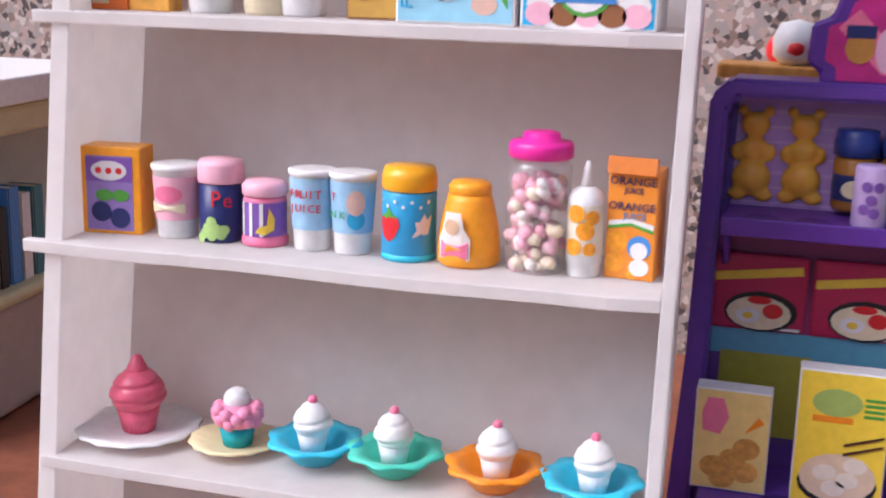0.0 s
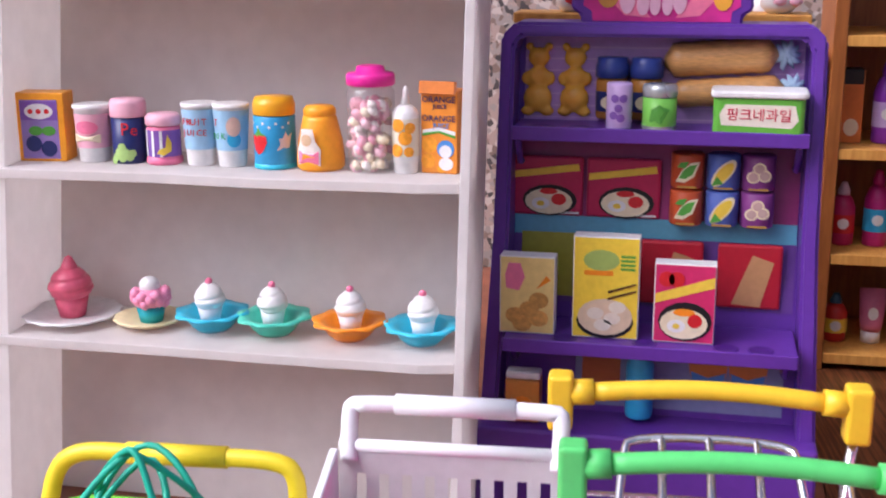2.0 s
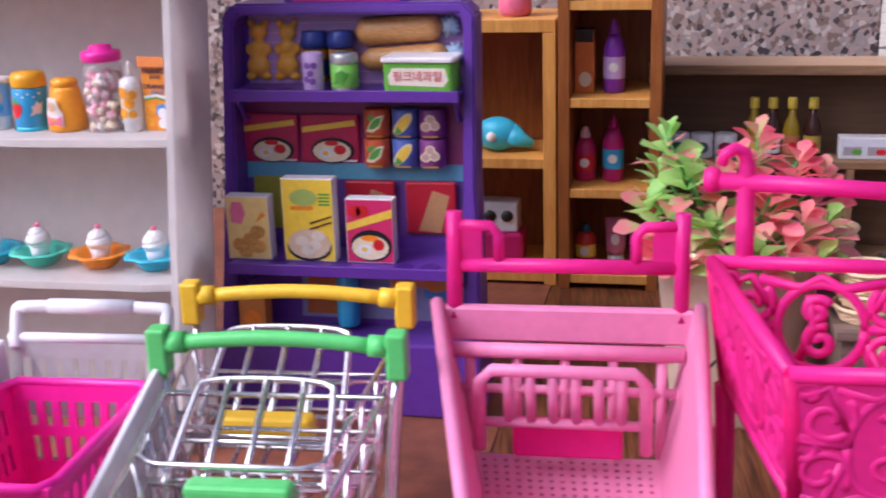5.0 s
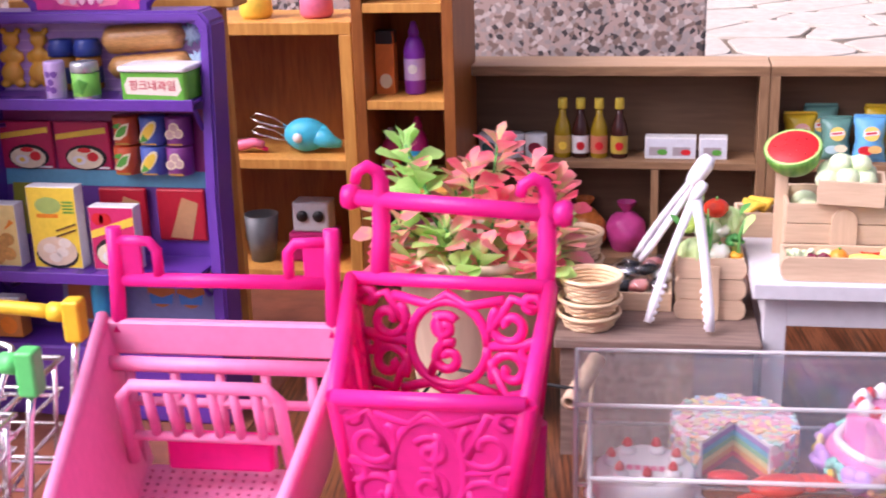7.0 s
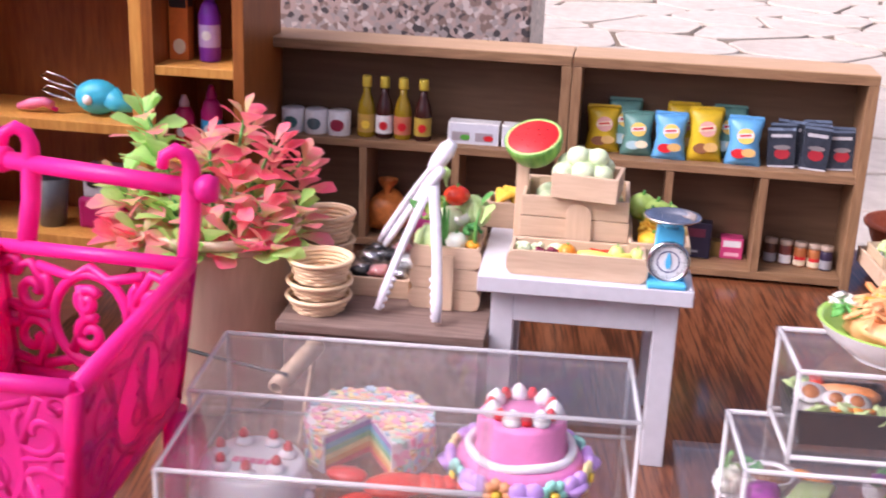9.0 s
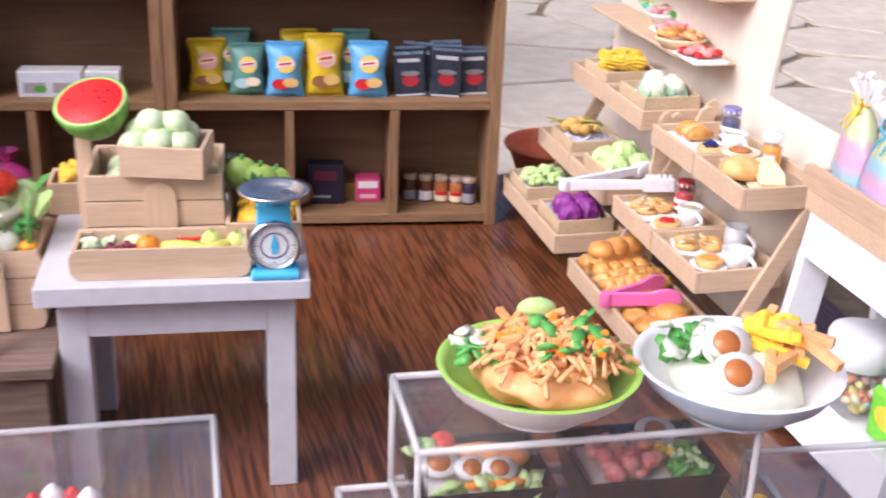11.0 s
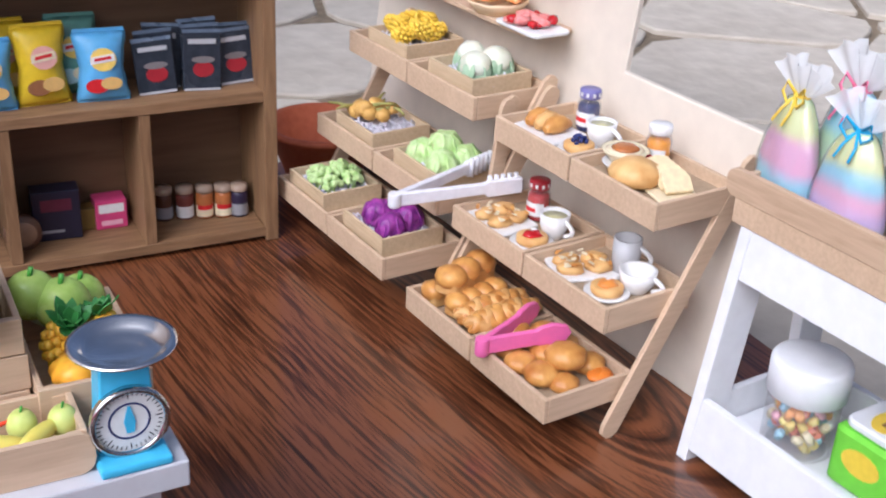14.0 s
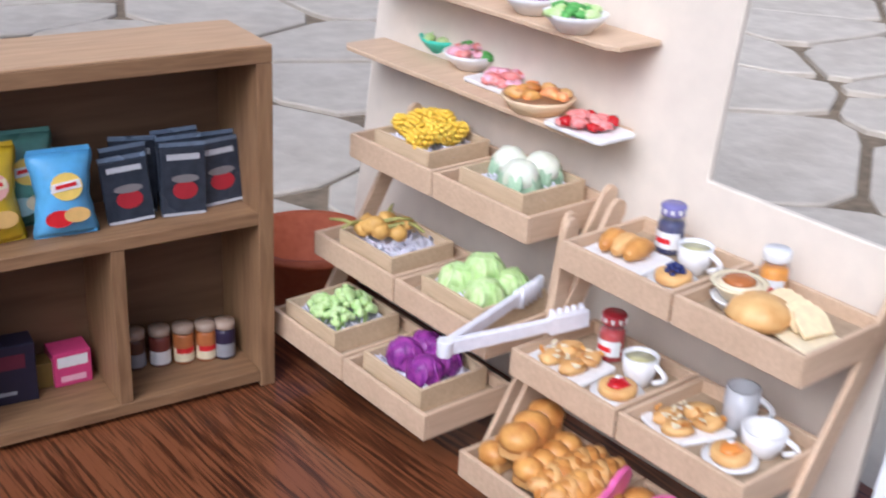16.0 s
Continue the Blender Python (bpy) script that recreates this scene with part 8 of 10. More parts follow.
crate("low_crate", "low pale stick crate of foil-wrapped meat and fish packs", (35.4, 38.7, 6.22), 3.1, 4.6, 0.95, 1, 0.5)
for _k, (_x, _y, _z, _m, _l) in enumerate(((36.0, 39.6, 7.2, K_black, "black"), (36.9, 39.5, 7.3, G_meat, "pink"), (37.8, 39.7, 7.2, G_foil, "silver"), (36.2, 40.8, 7.5, G_foil, "silver"), (37.2, 40.9, 7.7, K_black, "black"),
                                          (38.0, 40.9, 7.4, K_white, "white"), (36.2, 42.0, 7.5, K_black, "black"), (37.5, 42.2, 7.6, G_meat, "pink"))):
    _t = thing("wrapped_pack", _l + " meat or fish pack wrapped in crinkled clear film", "food pack", (_x, _y, _z), 37 * _k, "wrapped food packs")
    part("content", blob(bm_new(), (0, 0, 0), 0.62, (1, 0.75, 0.5), 2, 0.5, (0, 0, 20 * _k), seed=_k), _m, _t)
    part("wrapper", blob(bm_new(), (0, 0, 0.08), 0.74, (1.0, 0.8, 0.55), 2, 0.7, (0, 0, 20 * _k), seed=_k + 9), K_film, _t)

crate("vegetable_crate", "tall pale stick crate heaped with mixed vegetables", (38.75, 37.9, 6.22), 3.15, 3.6, 3.1, 3, 1.5, rounded=True)
part("upright_stick", box(bm_new(), 40.0, 37.72, 6.24, 40.75, 37.88, 9.0, 0.03), M_stick_z, thing("crate_stick", "flat pale wooden stick leaning on the vegetable crate", "stick"))
_g = "vegetables in the tall crate"
pile(None, [("cabbage", 39.5, 38.7, 9.5, 0.75, 20), ("onion", 40.7, 38.6, 9.45, 0.55, 0), ("aubergine", 40.9, 39.2, 10.6, 0.75, 70), ("broccoli", 41.4, 38.9, 9.9, 0.55, 40), ("tomato", 40.5, 39.6, 11.4, 0.6, 10), ("cucumber", 39.3, 39.6, 10.4, 0.8, 75),
            ("gourd", 40.2, 39.6, 10.2, 0.7, 0), ("pumpkin", 41.5, 38.5, 9.35, 0.32, 0), ("cabbage", 41.2, 40.3, 10.6, 0.8, 50), ("guava", 39.4, 40.6, 10.4, 0.6, 0), ("chilli", 39.7, 39.2, 11.2, 0.5, 110), ("cucumber", 40.4, 40.8, 11.0, 0.9, 20)], _g)
for _i, (_x, _l) in enumerate(((39.95, 2.0), (40.1, 2.4), (40.25, 1.8), (41.6, 1.9))):
    solid("leek", tube(bm_new(), [(0, 0, 0), (0.03, 0, _l * 0.6), (0.1 * (_i - 1), -0.05, _l)], [0.1, 0.09, 0.03], 6), [G_herb], "thin green leek stalk standing in the crate", "leek", group=_g, at=(_x, 38.4, 9.3))
for _i in range(5):
    _b = leaf_bm(1.1, 0.28)
    solid("leaf_sprig", _b, [K_lgreen if _i % 2 else G_herb], "loose green leaf sticking out of the crate", "leaf", group=_g, at=((39.0, 39.9, 41.5, 41.8, 39.2)[_i], (38.9, 40.2, 39.9, 39.0, 40.4)[_i], (10.3, 11.6, 10.7, 10.3, 10.9)[_i]), rx=60, rz=(60, 20, -60, -40, 30)[_i])


def tongs(name, label, mt, head, tips, w=0.34, flat=0.32, teeth=True, wide=0.0, grip=None):
    """Two springy arms from a closed head; teeth on the ends."""
    t = thing(name, label, "tongs", (0, 0, 0))
    h = Vector(head)
    for tip in tips:
        p = Vector(tip)
        d = (p - h)
        q = (Vector(tips[0]) + Vector(tips[1])) / 2
        sidev = (p - q).normalized()
        pts = [h + sidev * 0.04 * k for k in (0, 1)] + [h + d * u + sidev * 0.12 * math.sin(math.pi * u) for u in (0.12, 0.3, 0.5, 0.7, 0.85, 1.0)]
        rad = [w * 0.8, w, w, w * 0.95, w * 0.9, w * 0.9, w, w * 0.8]
        if wide:
            rad[5], rad[6], rad[7] = w * (1 + wide * 0.5), w * (1 + wide), w * (0.7 + wide)
        part("arm", tube(bm_new(), pts, rad, 10, flat=flat), mt, t)
        if teeth:
            n = d.normalized()
            for k in range(6):
                c = p - n * (0.2 + 0.34 * k) - sidev * 0.16
                part("tooth", blob(bm_new(), c, 0.15, (1, 1, 1), 1), mt, t)
    lean = Vector((0.42, 0.1, 0.62)) * (w / 0.27)
    part("hinge", tube(bm_new(), [h - lean * 0.4, h, h + lean * 0.6, h + lean], [w, w * 1.35, w * 1.45, w * 0.9], 12, flat=0.7), mt, t, "rounded flat spring end")
    return t


M_tong = P_("white tong plastic", (0.80, 0.79, 0.84), 0.3)
tongs("tongs", "white plastic tongs leaning upright on the vegetable crate", M_tong, (39.5, 38.6, 12.3), ((37.4, 36.6, 6.45), (40.35, 35.7, 6.45)), w=0.27, flat=0.7)
tongs("tongs", "white plastic tongs leaning behind the food packs", M_tong, (39.5, 39.9, 12.9), ((36.6, 41.0, 8.4), (36.85, 40.8, 8.3)), w=0.42, flat=0.45, teeth=False)

# on the white table
crate("fruit_crate", "flat pale stick crate of mixed fruit with rounded front", (43.5, 35.75, 9.12), 6.0, 2.1, 1.12, 1, 1.0, rounded=True)
_g = "fruit in the flat crate"
pile(None, [("green_grapes", 44.3, 36.9, 9.95, 0.5, 10), ("grapes", 45.0, 36.5, 9.88, 0.55, 30), ("orange", 46.0, 36.7, 9.98, 0.45, 0), ("mango", 46.5, 36.3, 9.88, 0.5, 20), ("mango", 47.3, 36.5, 10.03, 0.85, -12), ("chilli", 47.5, 37.1, 10.18, 0.5, 5),
            ("mango", 46.9, 37.1, 9.88, 0.5, -15), ("pear", 48.2, 37.1, 9.98, 0.36, 0), ("mango", 48.5, 36.5, 10.08, 0.6, 40), ("pear", 49.1, 36.9, 10.0, 0.36, 0), ("cucumber", 47.0, 36.2, 9.78, 0.7, 6), ("gourd", 45.5, 37.2, 9.78, 0.5, 0)], _g)
crate("slatted_crate", "large pale stick crate with an upright rounded stick", (43.7, 38.3, 9.12), 4.9, 3.8, 2.95, 3, 1.0, handle=True)
for _x, _y in ((44.9, 39.9), (46.2, 40.8), (47.4, 40.0), (47.6, 41.2), (44.8, 41.3), (46.2, 39.2)):
    FRUIT["gourd"]((_x, _y, 11.3), 0.7, 30 * _x, "fruit in the large crate")
crate("small_crate", "small pale stick crate of green gourds, tilted on top", (45.0, 38.0, 12.15), 3.0, 2.5, 1.15, 1, -6, ry=1)
pile(None, [("gourd", 45.5, 38.7, 13.15, 0.55, 0), ("gourd", 46.4, 38.6, 13.25, 0.6, 0), ("gourd", 47.2, 38.7, 13.15, 0.55, 0), ("gourd", 45.7, 39.6, 13.35, 0.6, 0), ("gourd", 46.6, 39.6, 13.55, 0.62, 0), ("gourd", 47.3, 39.5, 13.35, 0.5, 0), ("gourd", 46.1, 39.1, 13.85, 0.55, 0), ("gourd", 47.0, 39.1, 13.85, 0.5, 0)], "gourds in the small crate")


def melon():
    t = thing("half_watermelon", "half watermelon with red flesh and green rind", "watermelon", (43.95, 39.6, 14.5), 8, rx=24, ry=-14)
    n = 10
    out = [(1.36 * math.sin(math.pi / 2 * k / n), -1.5 * math.cos(math.pi / 2 * k / n)) for k in range(n + 1)]
    part("rind", lathe(bm_new(), out + [(1.16, 0.0)], 32, cap=False), G_rind, t)
    part("flesh", lathe(bm_new(), [(1.24, -0.03), (1.17, 0.03), (0, 0.06)], 32), G_flesh, t)
    part("white_ring", lathe(bm_new(), [(1.2, 0.012), (1.27, 0.02), (1.31, 0.005)], 32, cap=False), K_lgreen, t)
    for k in range(11):
        a, rr = k * 137.5, 0.32 + 0.055 * k
        part("seed", blob(bm_new(), (rr * math.cos(radians(a)), rr * math.sin(radians(a)), 0.06), 0.07, (1, 0.6, 0.5), 1, rot=(0, 0, a)), K_black, t)


melon()
solid("melon_stick", box(bm_new(), -0.3, -0.08, 0, 0.3, 0.08, 4.2, 0.03), M_stick_z, "upright pale wooden stick propping the half watermelon", "stick", at=(43.55, 39.9, 9.1))
crate("banana_crate", "small pale stick crate of bananas", (41.6, 42.3, 9.1), 2.1, 2.0, 1.3, 1, 2)
banana_bunch((42.3, 43.0, 10.4), 0.8, 60, "bananas in the crate")
banana_bunch((42.9, 43.3, 10.5), 0.75, 85, "bananas in the crate")
crate("side_crate", "low pale stick crate of gourds and pineapple", (48.7, 37.7, 9.12), 2.75, 4.6, 1.3, 1, 1)
pile(None, [("guava", 49.2, 41.3, 11.1, 0.7, 0), ("guava", 49.9, 40.9, 10.9, 0.75, 40), ("pumpkin", 49.75, 38.5, 10.3, 0.62, 0), ("guava", 50.5, 41.7, 10.6, 0.65, 0), ("gourd", 49.7, 41.6, 10.6, 0.7, 0)], "fruit in the side crate")
pineapple((49.75, 39.8, 10.35), 0.55, 20, "fruit in the side crate")
pineapple((50.75, 39.6, 10.4), 0.5, 200, "fruit in the side crate")


def scale():
    t = thing("kitchen_scale", "blue toy kitchen scale with steel dish and dial", "scale", (50.45, 36.1, 9.1), 2)
    M_sb = K("scale blue", (0.10, 0.52, 0.82), 0.35, var=0.08, size=0.004)
    part("base", box(bm_new(), -0.85, -0.65, 0, 0.85, 0.85, 0.26, 0.08), M_sb, t)
    b = bm_new()
    plate(b, [(-0.72, 0.2), (0.72, 0.2), (0.6, 2.2), (0.58, 2.65), (-0.58, 2.65), (-0.6, 2.2)], -0.75, 0.0, UP, bev=0.05)
    part("body", b, M_sb, t)
    b = lathe(bm_new(), [(0.78, 0.0), (0.94, 0.02), (0.96, 0.2), (0.86, 0.27), (0.8, 0.2)], 36, cap=False)
    bmesh.ops.transform(b, matrix=pose(0, -0.02, 1.13, 90, 0, 0), verts=b.verts)
    part("dial_rim", b, K_steel, t)
    b = lathe(bm_new(), [(0.84, 0.02), (0.84, 0.1)], 36)
    bmesh.ops.transform(b, matrix=pose(0, -0.02, 1.13, 90, 0, 0), verts=b.verts)
    dial = part("dial", b, K_white, t)
    tick = bm_new()
    for k in range(40):
        a = radians(9 * k)
        r0 = 0.62 if k % 5 == 0 else 0.7
        box(tick, -0.012, r0, 0.1, 0.012, 0.79, 0.112, m=Matrix.Rotation(a, 4, "Z"))
    bmesh.ops.transform(tick, matrix=pose(0, -0.02, 1.13, 90, 0, 0), verts=tick.verts)
    tagged(part("dial_print", tick, K_black, dial), "fine black marks", kind="stuff")
    ringb = lathe(bm_new(), [(0.5, 0.1), (0.5, 0.112), (0.45, 0.112), (0.45, 0.1)], 30, cap=False)
    bmesh.ops.transform(ringb, matrix=pose(0, -0.02, 1.13, 90, 0, 0), verts=ringb.verts)
    part("ring_mark", ringb, K_navy, dial)
    b = plate(bm_new(), [(-0.09, -0.3), (0.09, -0.3), (0.14, 0.0), (0.03, 0.42), (-0.03, 0.42), (-0.14, 0.0)], 0.115, 0.15, pose(0, -0.02, 1.13, 90, 0, 0))
    part("pointer", b, M_sb, dial)
    part("neck", lathe(bm_new(), [(0.3, 2.65), (0.3, 2.8), (0.5, 2.84)], 16), M_sb, t)
    part("dish", lathe(bm_new(), [(0.0, 2.84), (0.55, 2.85), (0.95, 3.0), (1.12, 3.16), (1.24, 3.18), (1.24, 3.23), (1.1, 3.22), (0.92, 3.07), (0.72, 2.98), (0.6, 2.98), (0.5, 2.93), (0, 2.9)], 48), K("mirror steel", (0.95, 0.95, 0.94), 0.17, metal=1.0, var=0.05), t)


scale()


# cakes
M_ice = P_("white icing", (0.86, 0.84, 0.83), 0.4, sss=0.2)
M_picing = P_("pink icing", (0.78, 0.25, 0.50), 0.4, sss=0.15)


def strawberry(t, x, y, z, s=0.3, rot=0.0):
    part("strawberry", lathe(bm_new(), [(0.35 * s, 0), (0.85 * s, 0.25 * s), (0.8 * s, 0.8 * s), (0.35 * s, 1.5 * s), (0, 1.7 * s)], 10, (x, y, z)), K_red, t)


def rainbow_cake():
    t = thing("rainbow_cake", "round sprinkle-covered cake with a rainbow-layered wedge cut out", "cake", (40.85, 19.5, 8.41), 0)
    cols = [K_red, K_orange, K_gyellow, K_leaf, K_sky, K_violet]
    r, h = 2.05, 1.3
    a0, a1 = -58, 238
    for i, c in enumerate(cols):
        part("layer", plate(bm_new(), ring_pts(0, 0, r - 0.1, n=40, a0=a0, a1=a1) + [(0, 0)], 0.02 + i * 0.195, 0.02 + (i + 1) * 0.195 - 0.004), P_("cake layer %d" % i, [(0.72, 0.16, 0.14), (0.80, 0.40, 0.14), (0.80, 0.70, 0.30), (0.30, 0.56, 0.30), (0.20, 0.48, 0.62), (0.40, 0.28, 0.56)][i], 0.8, bump=0.4), t)
    part("icing", plate(bm_new(), ring_pts(0, 0, r - 0.02, n=48, a0=a0, a1=a1) + [(0, 0)], 1.195, 1.3), M_ice, t, "white icing top")
    b = bm_new()
    n = 48
    lo, hi, li, ho = [], [], [], []
    for k in range(n + 1):
        a = radians(a0 + (a1 - a0) * k / n)
        for lst, rr, z in ((lo, r, 0.0), (hi, r, 1.26), (li, r - 0.08, 0.0), (ho, r - 0.08, 1.26)):
            lst.append(b.verts.new((rr * math.cos(a), rr * math.sin(a), z)))
    for k in range(n):
        b.faces.new((lo[k], lo[k + 1], hi[k + 1], hi[k]))
        b.faces.new((li[k + 1], li[k], ho[k], ho[k + 1]))
        b.faces.new((hi[k], hi[k + 1], ho[k + 1], ho[k]))
    for k in (0, n):
        b.faces.new((lo[k], hi[k], ho[k], li[k]))
    part("icing_side", b, M_ice, t)
    rr = random.Random(4)
    pal = [K_lpink, P_("sprinkle pink", (0.90, 0.42, 0.50)), P_("sprinkle yellow", (0.90, 0.80, 0.38)), P_("sprinkle orange", (0.92, 0.56, 0.32)), P_("sprinkle mint", (0.50, 0.76, 0.64)), P_("sprinkle blue", (0.50, 0.68, 0.82)), K_lpink, K_cream]
    shards = [bm_new() for _ in pal]
    for k in range(620):
        i = rr.randrange(len(pal))
        a = radians(rr.uniform(a0 + 3, a1 - 3))
        m0 = Matrix.Rotation(rr.uniform(0, 6.28), 4, "Z") @ pose(0, 0, 0, rr.uniform(-14, 14), rr.uniform(-12, 12), 0)
        if k < 300:
            q = r * rr.random() ** 0.5 * 0.97
            M_ = Matrix.Translation((q * math.cos(a), q * math.sin(a), 1.29 + rr.uniform(0, 0.04))) @ m0
        else:
            q = r - rr.uniform(0.0, 0.04)
            M_ = Matrix.Translation((q * math.cos(a), q * math.sin(a), rr.uniform(0.08, 1.28))) @ Matrix.Rotation(a, 4, "Z") @ Matrix.Rotation(radians(90), 4, "Y") @ m0
        box(shards[i], -0.16, -0.08, 0, 0.16, 0.08, 0.06, m=M_)
    for i, c in enumerate(pal):
        tagged(part("sprinkles", shards[i], c, t), "pastel sugar sprinkles", kind="stuff")


def tier_cake():
    t = thing("pink_tier_cake", "two-tier pink cake with strawberries and sugar flowers", "cake", (45.75, 19.0, 8.41), 0)
    part("lower_tier", lathe(bm_new(), [(2.0, 0), (2.0, 0.75), (1.85, 1.0), (1.2, 1.08)], 40), M_picing, t)
    part("upper_tier", lathe(bm_new(), [(1.5, 1.0), (1.42, 1.15), (1.38, 2.1), (1.25, 2.28), (0, 2.3)], 40), M_picing, t)
    part("cream_band", tube(bm_new(), [(1.62 * math.cos(k / 40 * 6.2832), 1.62 * math.sin(k / 40 * 6.2832), 1.1 + 0.05 * math.sin(k * 0.63)) for k in range(40)], 0.15, 8, True), M_ice, t)
    for k in range(14):
        a = radians(360 / 14 * k)
        x, y = 0.98 * math.cos(a), 0.98 * math.sin(a)
        if k % 2:
            strawberry(t, x, y, 2.28, 0.24)
        else:
            part("cream_puff", lathe(bm_new(), [(0.3, 0), (0.32, 0.14), (0.22, 0.3), (0.1, 0.44), (0, 0.52)], 12, (x, y, 2.27)), M_ice, t)
    for k in range(16):
        a = 22.5 * k + 11
        c = [P_("sugar lilac", (0.58, 0.36, 0.76)), P_("sugar orange", (0.88, 0.42, 0.20)), P_("sugar mint", (0.32, 0.72, 0.60)), P_("sugar yellow", (0.86, 0.74, 0.36))][(0, 2, 0, 1)[k % 4] if k % 8 != 7 else 3]
        b = bm_new()
        if k % 2 == 0:
            for dx in (-0.17, 0.17):
                blob(b, (dx, 0, 0.12), 0.26, (1, 0.7, 1), 2)
            lathe(b, [(0, -0.4), (0.3, -0.05), (0.38, 0.08), (0.2, 0.12)], 12, cap=False)
        else:
            for j in range(7):
                w = j / 7 * 6.2832
                blob(b, (0.26 * math.cos(w), 0, 0.26 * math.sin(w)), 0.17, (1, 0.7, 1), 1)
        m = pose(0, 0, 0.5, 0, 0, a) @ pose(2.16, 0, 0, 0, 0, 90) @ Matrix.Diagonal((1.3, 1.1, 1.3, 1))
        bmesh.ops.transform(b, matrix=m, verts=b.verts)
        f = part("sugar_heart" if k % 2 == 0 else "sugar_flower", b, c, t)
        if k % 2:
            b = blob(bm_new(), (0, 0.14, 0), 0.14, (1, 0.6, 1), 1)
            blob(b, (0, -0.14, 0), 0.14, (1, 0.6, 1), 1)
            bmesh.ops.transform(b, matrix=m, verts=b.verts)
            part("flower_centre", b, K_gyellow, f)


def white_cake():
    t = thing("strawberry_cake", "round white cream cake topped with strawberries", "cake", (38.0, 16.2, 8.41), 0)
    part("cream", lathe(bm_new(), [(1.55, 0), (1.6, 0.1), (1.58, 1.0), (1.45, 1.15), (0, 1.17)], 40, wob=lambda a, i: 1 + 0.008 * math.sin(9 * a)), M_ice, t)
    for k in range(7):
        a = radians(51.4 * k + 20)
        part("cream_puff", lathe(bm_new(), [(0.26, 0), (0.3, 0.1), (0.16, 0.22), (0, 0.26)], 12, (1.05 * math.cos(a), 1.05 * math.sin(a), 1.16)), M_ice, t)
        strawberry(t, 1.05 * math.cos(a), 1.05 * math.sin(a), 1.36, 0.19)
    for k in range(18):
        a = radians(20 * k)
        part("cream_puff", lathe(bm_new(), [(0.22, 0), (0.22, 0.14), (0.1, 0.28), (0, 0.3)], 10, (1.68 * math.cos(a), 1.68 * math.sin(a), 0)), M_ice, t)
    b = bm_new()
    for k in range(5):
        box(b, -0.55 + 0.25 * k, -0.35, 1.18, -0.35 + 0.25 * k, -0.05, 1.2)
    part("icing_marks", b, K_pink, t)


rainbow_cake()
tier_cake()
white_cake()


def lobster():
    t = thing("lobster", "bright red toy lobster lying on the case floor", "lobster", (42.2, 17.0, 8.75), 20)
    t.scale = (1.35, 1.5, 1.1)
    M_l = K("lobster shell", (0.80, 0.10, 0.05), 0.3, col2=(0.70, 0.04, 0.03), size=0.004, bump=0.2)
    part("body", blob(bm_new(), (0, 0, 0), 0.5, (1.5, 0.8, 0.6), 2, 0.1), M_l, t)
    for k in range(4):
        part("tail_segment", blob(bm_new(), (0.7 + 0.26 * k, 0, -0.02 * k), 0.36 - 0.04 * k, (0.7, 1.0, 0.6), 2), M_l, t)
    for s in (-1, 1):
        part("claw", blob(bm_new(), (-1.0, 0.55 * s, 0), 0.34, (1.5, 0.8, 0.6), 2, 0.2, (0, 0, -20 * s)), M_l, t)


lobster()


# bento boxes and bowls
def egg_half(t, x, y, z, s=0.42, tilt=25):
    m = pose(x, y, z, tilt, 0, 0)
    b = lathe(bm_new(), [(0, -0.7 * s), (0.6 * s, -0.55 * s), (0.95 * s, -0.1 * s), (0.97 * s, 0.02), (0, 0.03)], 18)
    bmesh.ops.transform(b, matrix=m @ Matrix.Diagonal((1.15, 0.9, 1, 1)), verts=b.verts)
    e = part("egg_half", b, K_white, t)
    b = lathe(bm_new(), [(0.62 * s, 0.0), (0.56 * s, 0.07), (0, 0.1)], 14)
    bmesh.ops.transform(b, matrix=m, verts=b.verts)
    part("yolk", b, G_yolk, e)


def greens(t, cx, cy, cz, rx, ry, n, mt, seed, name="salad_leaf"):
    r = random.Random(seed)
    for k in range(n):
        b = blob(bm_new(), (0, 0, 0), r.uniform(0.2, 0.34), (1, 0.8, 0.25), 1, 0.6, seed=k)
        bmesh.ops.transform(b, matrix=pose(cx + r.uniform(-rx, rx), cy + r.uniform(-ry, ry), cz + r.uniform(0, 0.2), r.uniform(-50, 50), r.uniform(-50, 50), r.uniform(0, 360)), verts=b.verts)
        part(name, b, mt, t)


def tray_box(t, w, d, h):
    b = bm_new()
    th = 0.12
    prof = lambda e, z: [b.verts.new((sx * (w / 2 + e), sy * (d / 2 + e), z)) for sx, sy in ((-1, -1), (1, -1), (1, 1), (-1, 1))]
    rings = [prof(-0.2, 0), prof(0, h), prof(-th, h), prof(-0.2 - th, th)]
    b.faces.new(list(reversed(rings[0])))
    for p, q in zip(rings, rings[1:]):
        for k in range(4):
            b.faces.new((p[k], p[(k + 1) % 4], q[(k + 1) % 4], q[k]))
    b.faces.new(rings[-1])
    part("box", b, K("black lacquer", (0.012, 0.012, 0.013), 0.3, var=0.1), t)


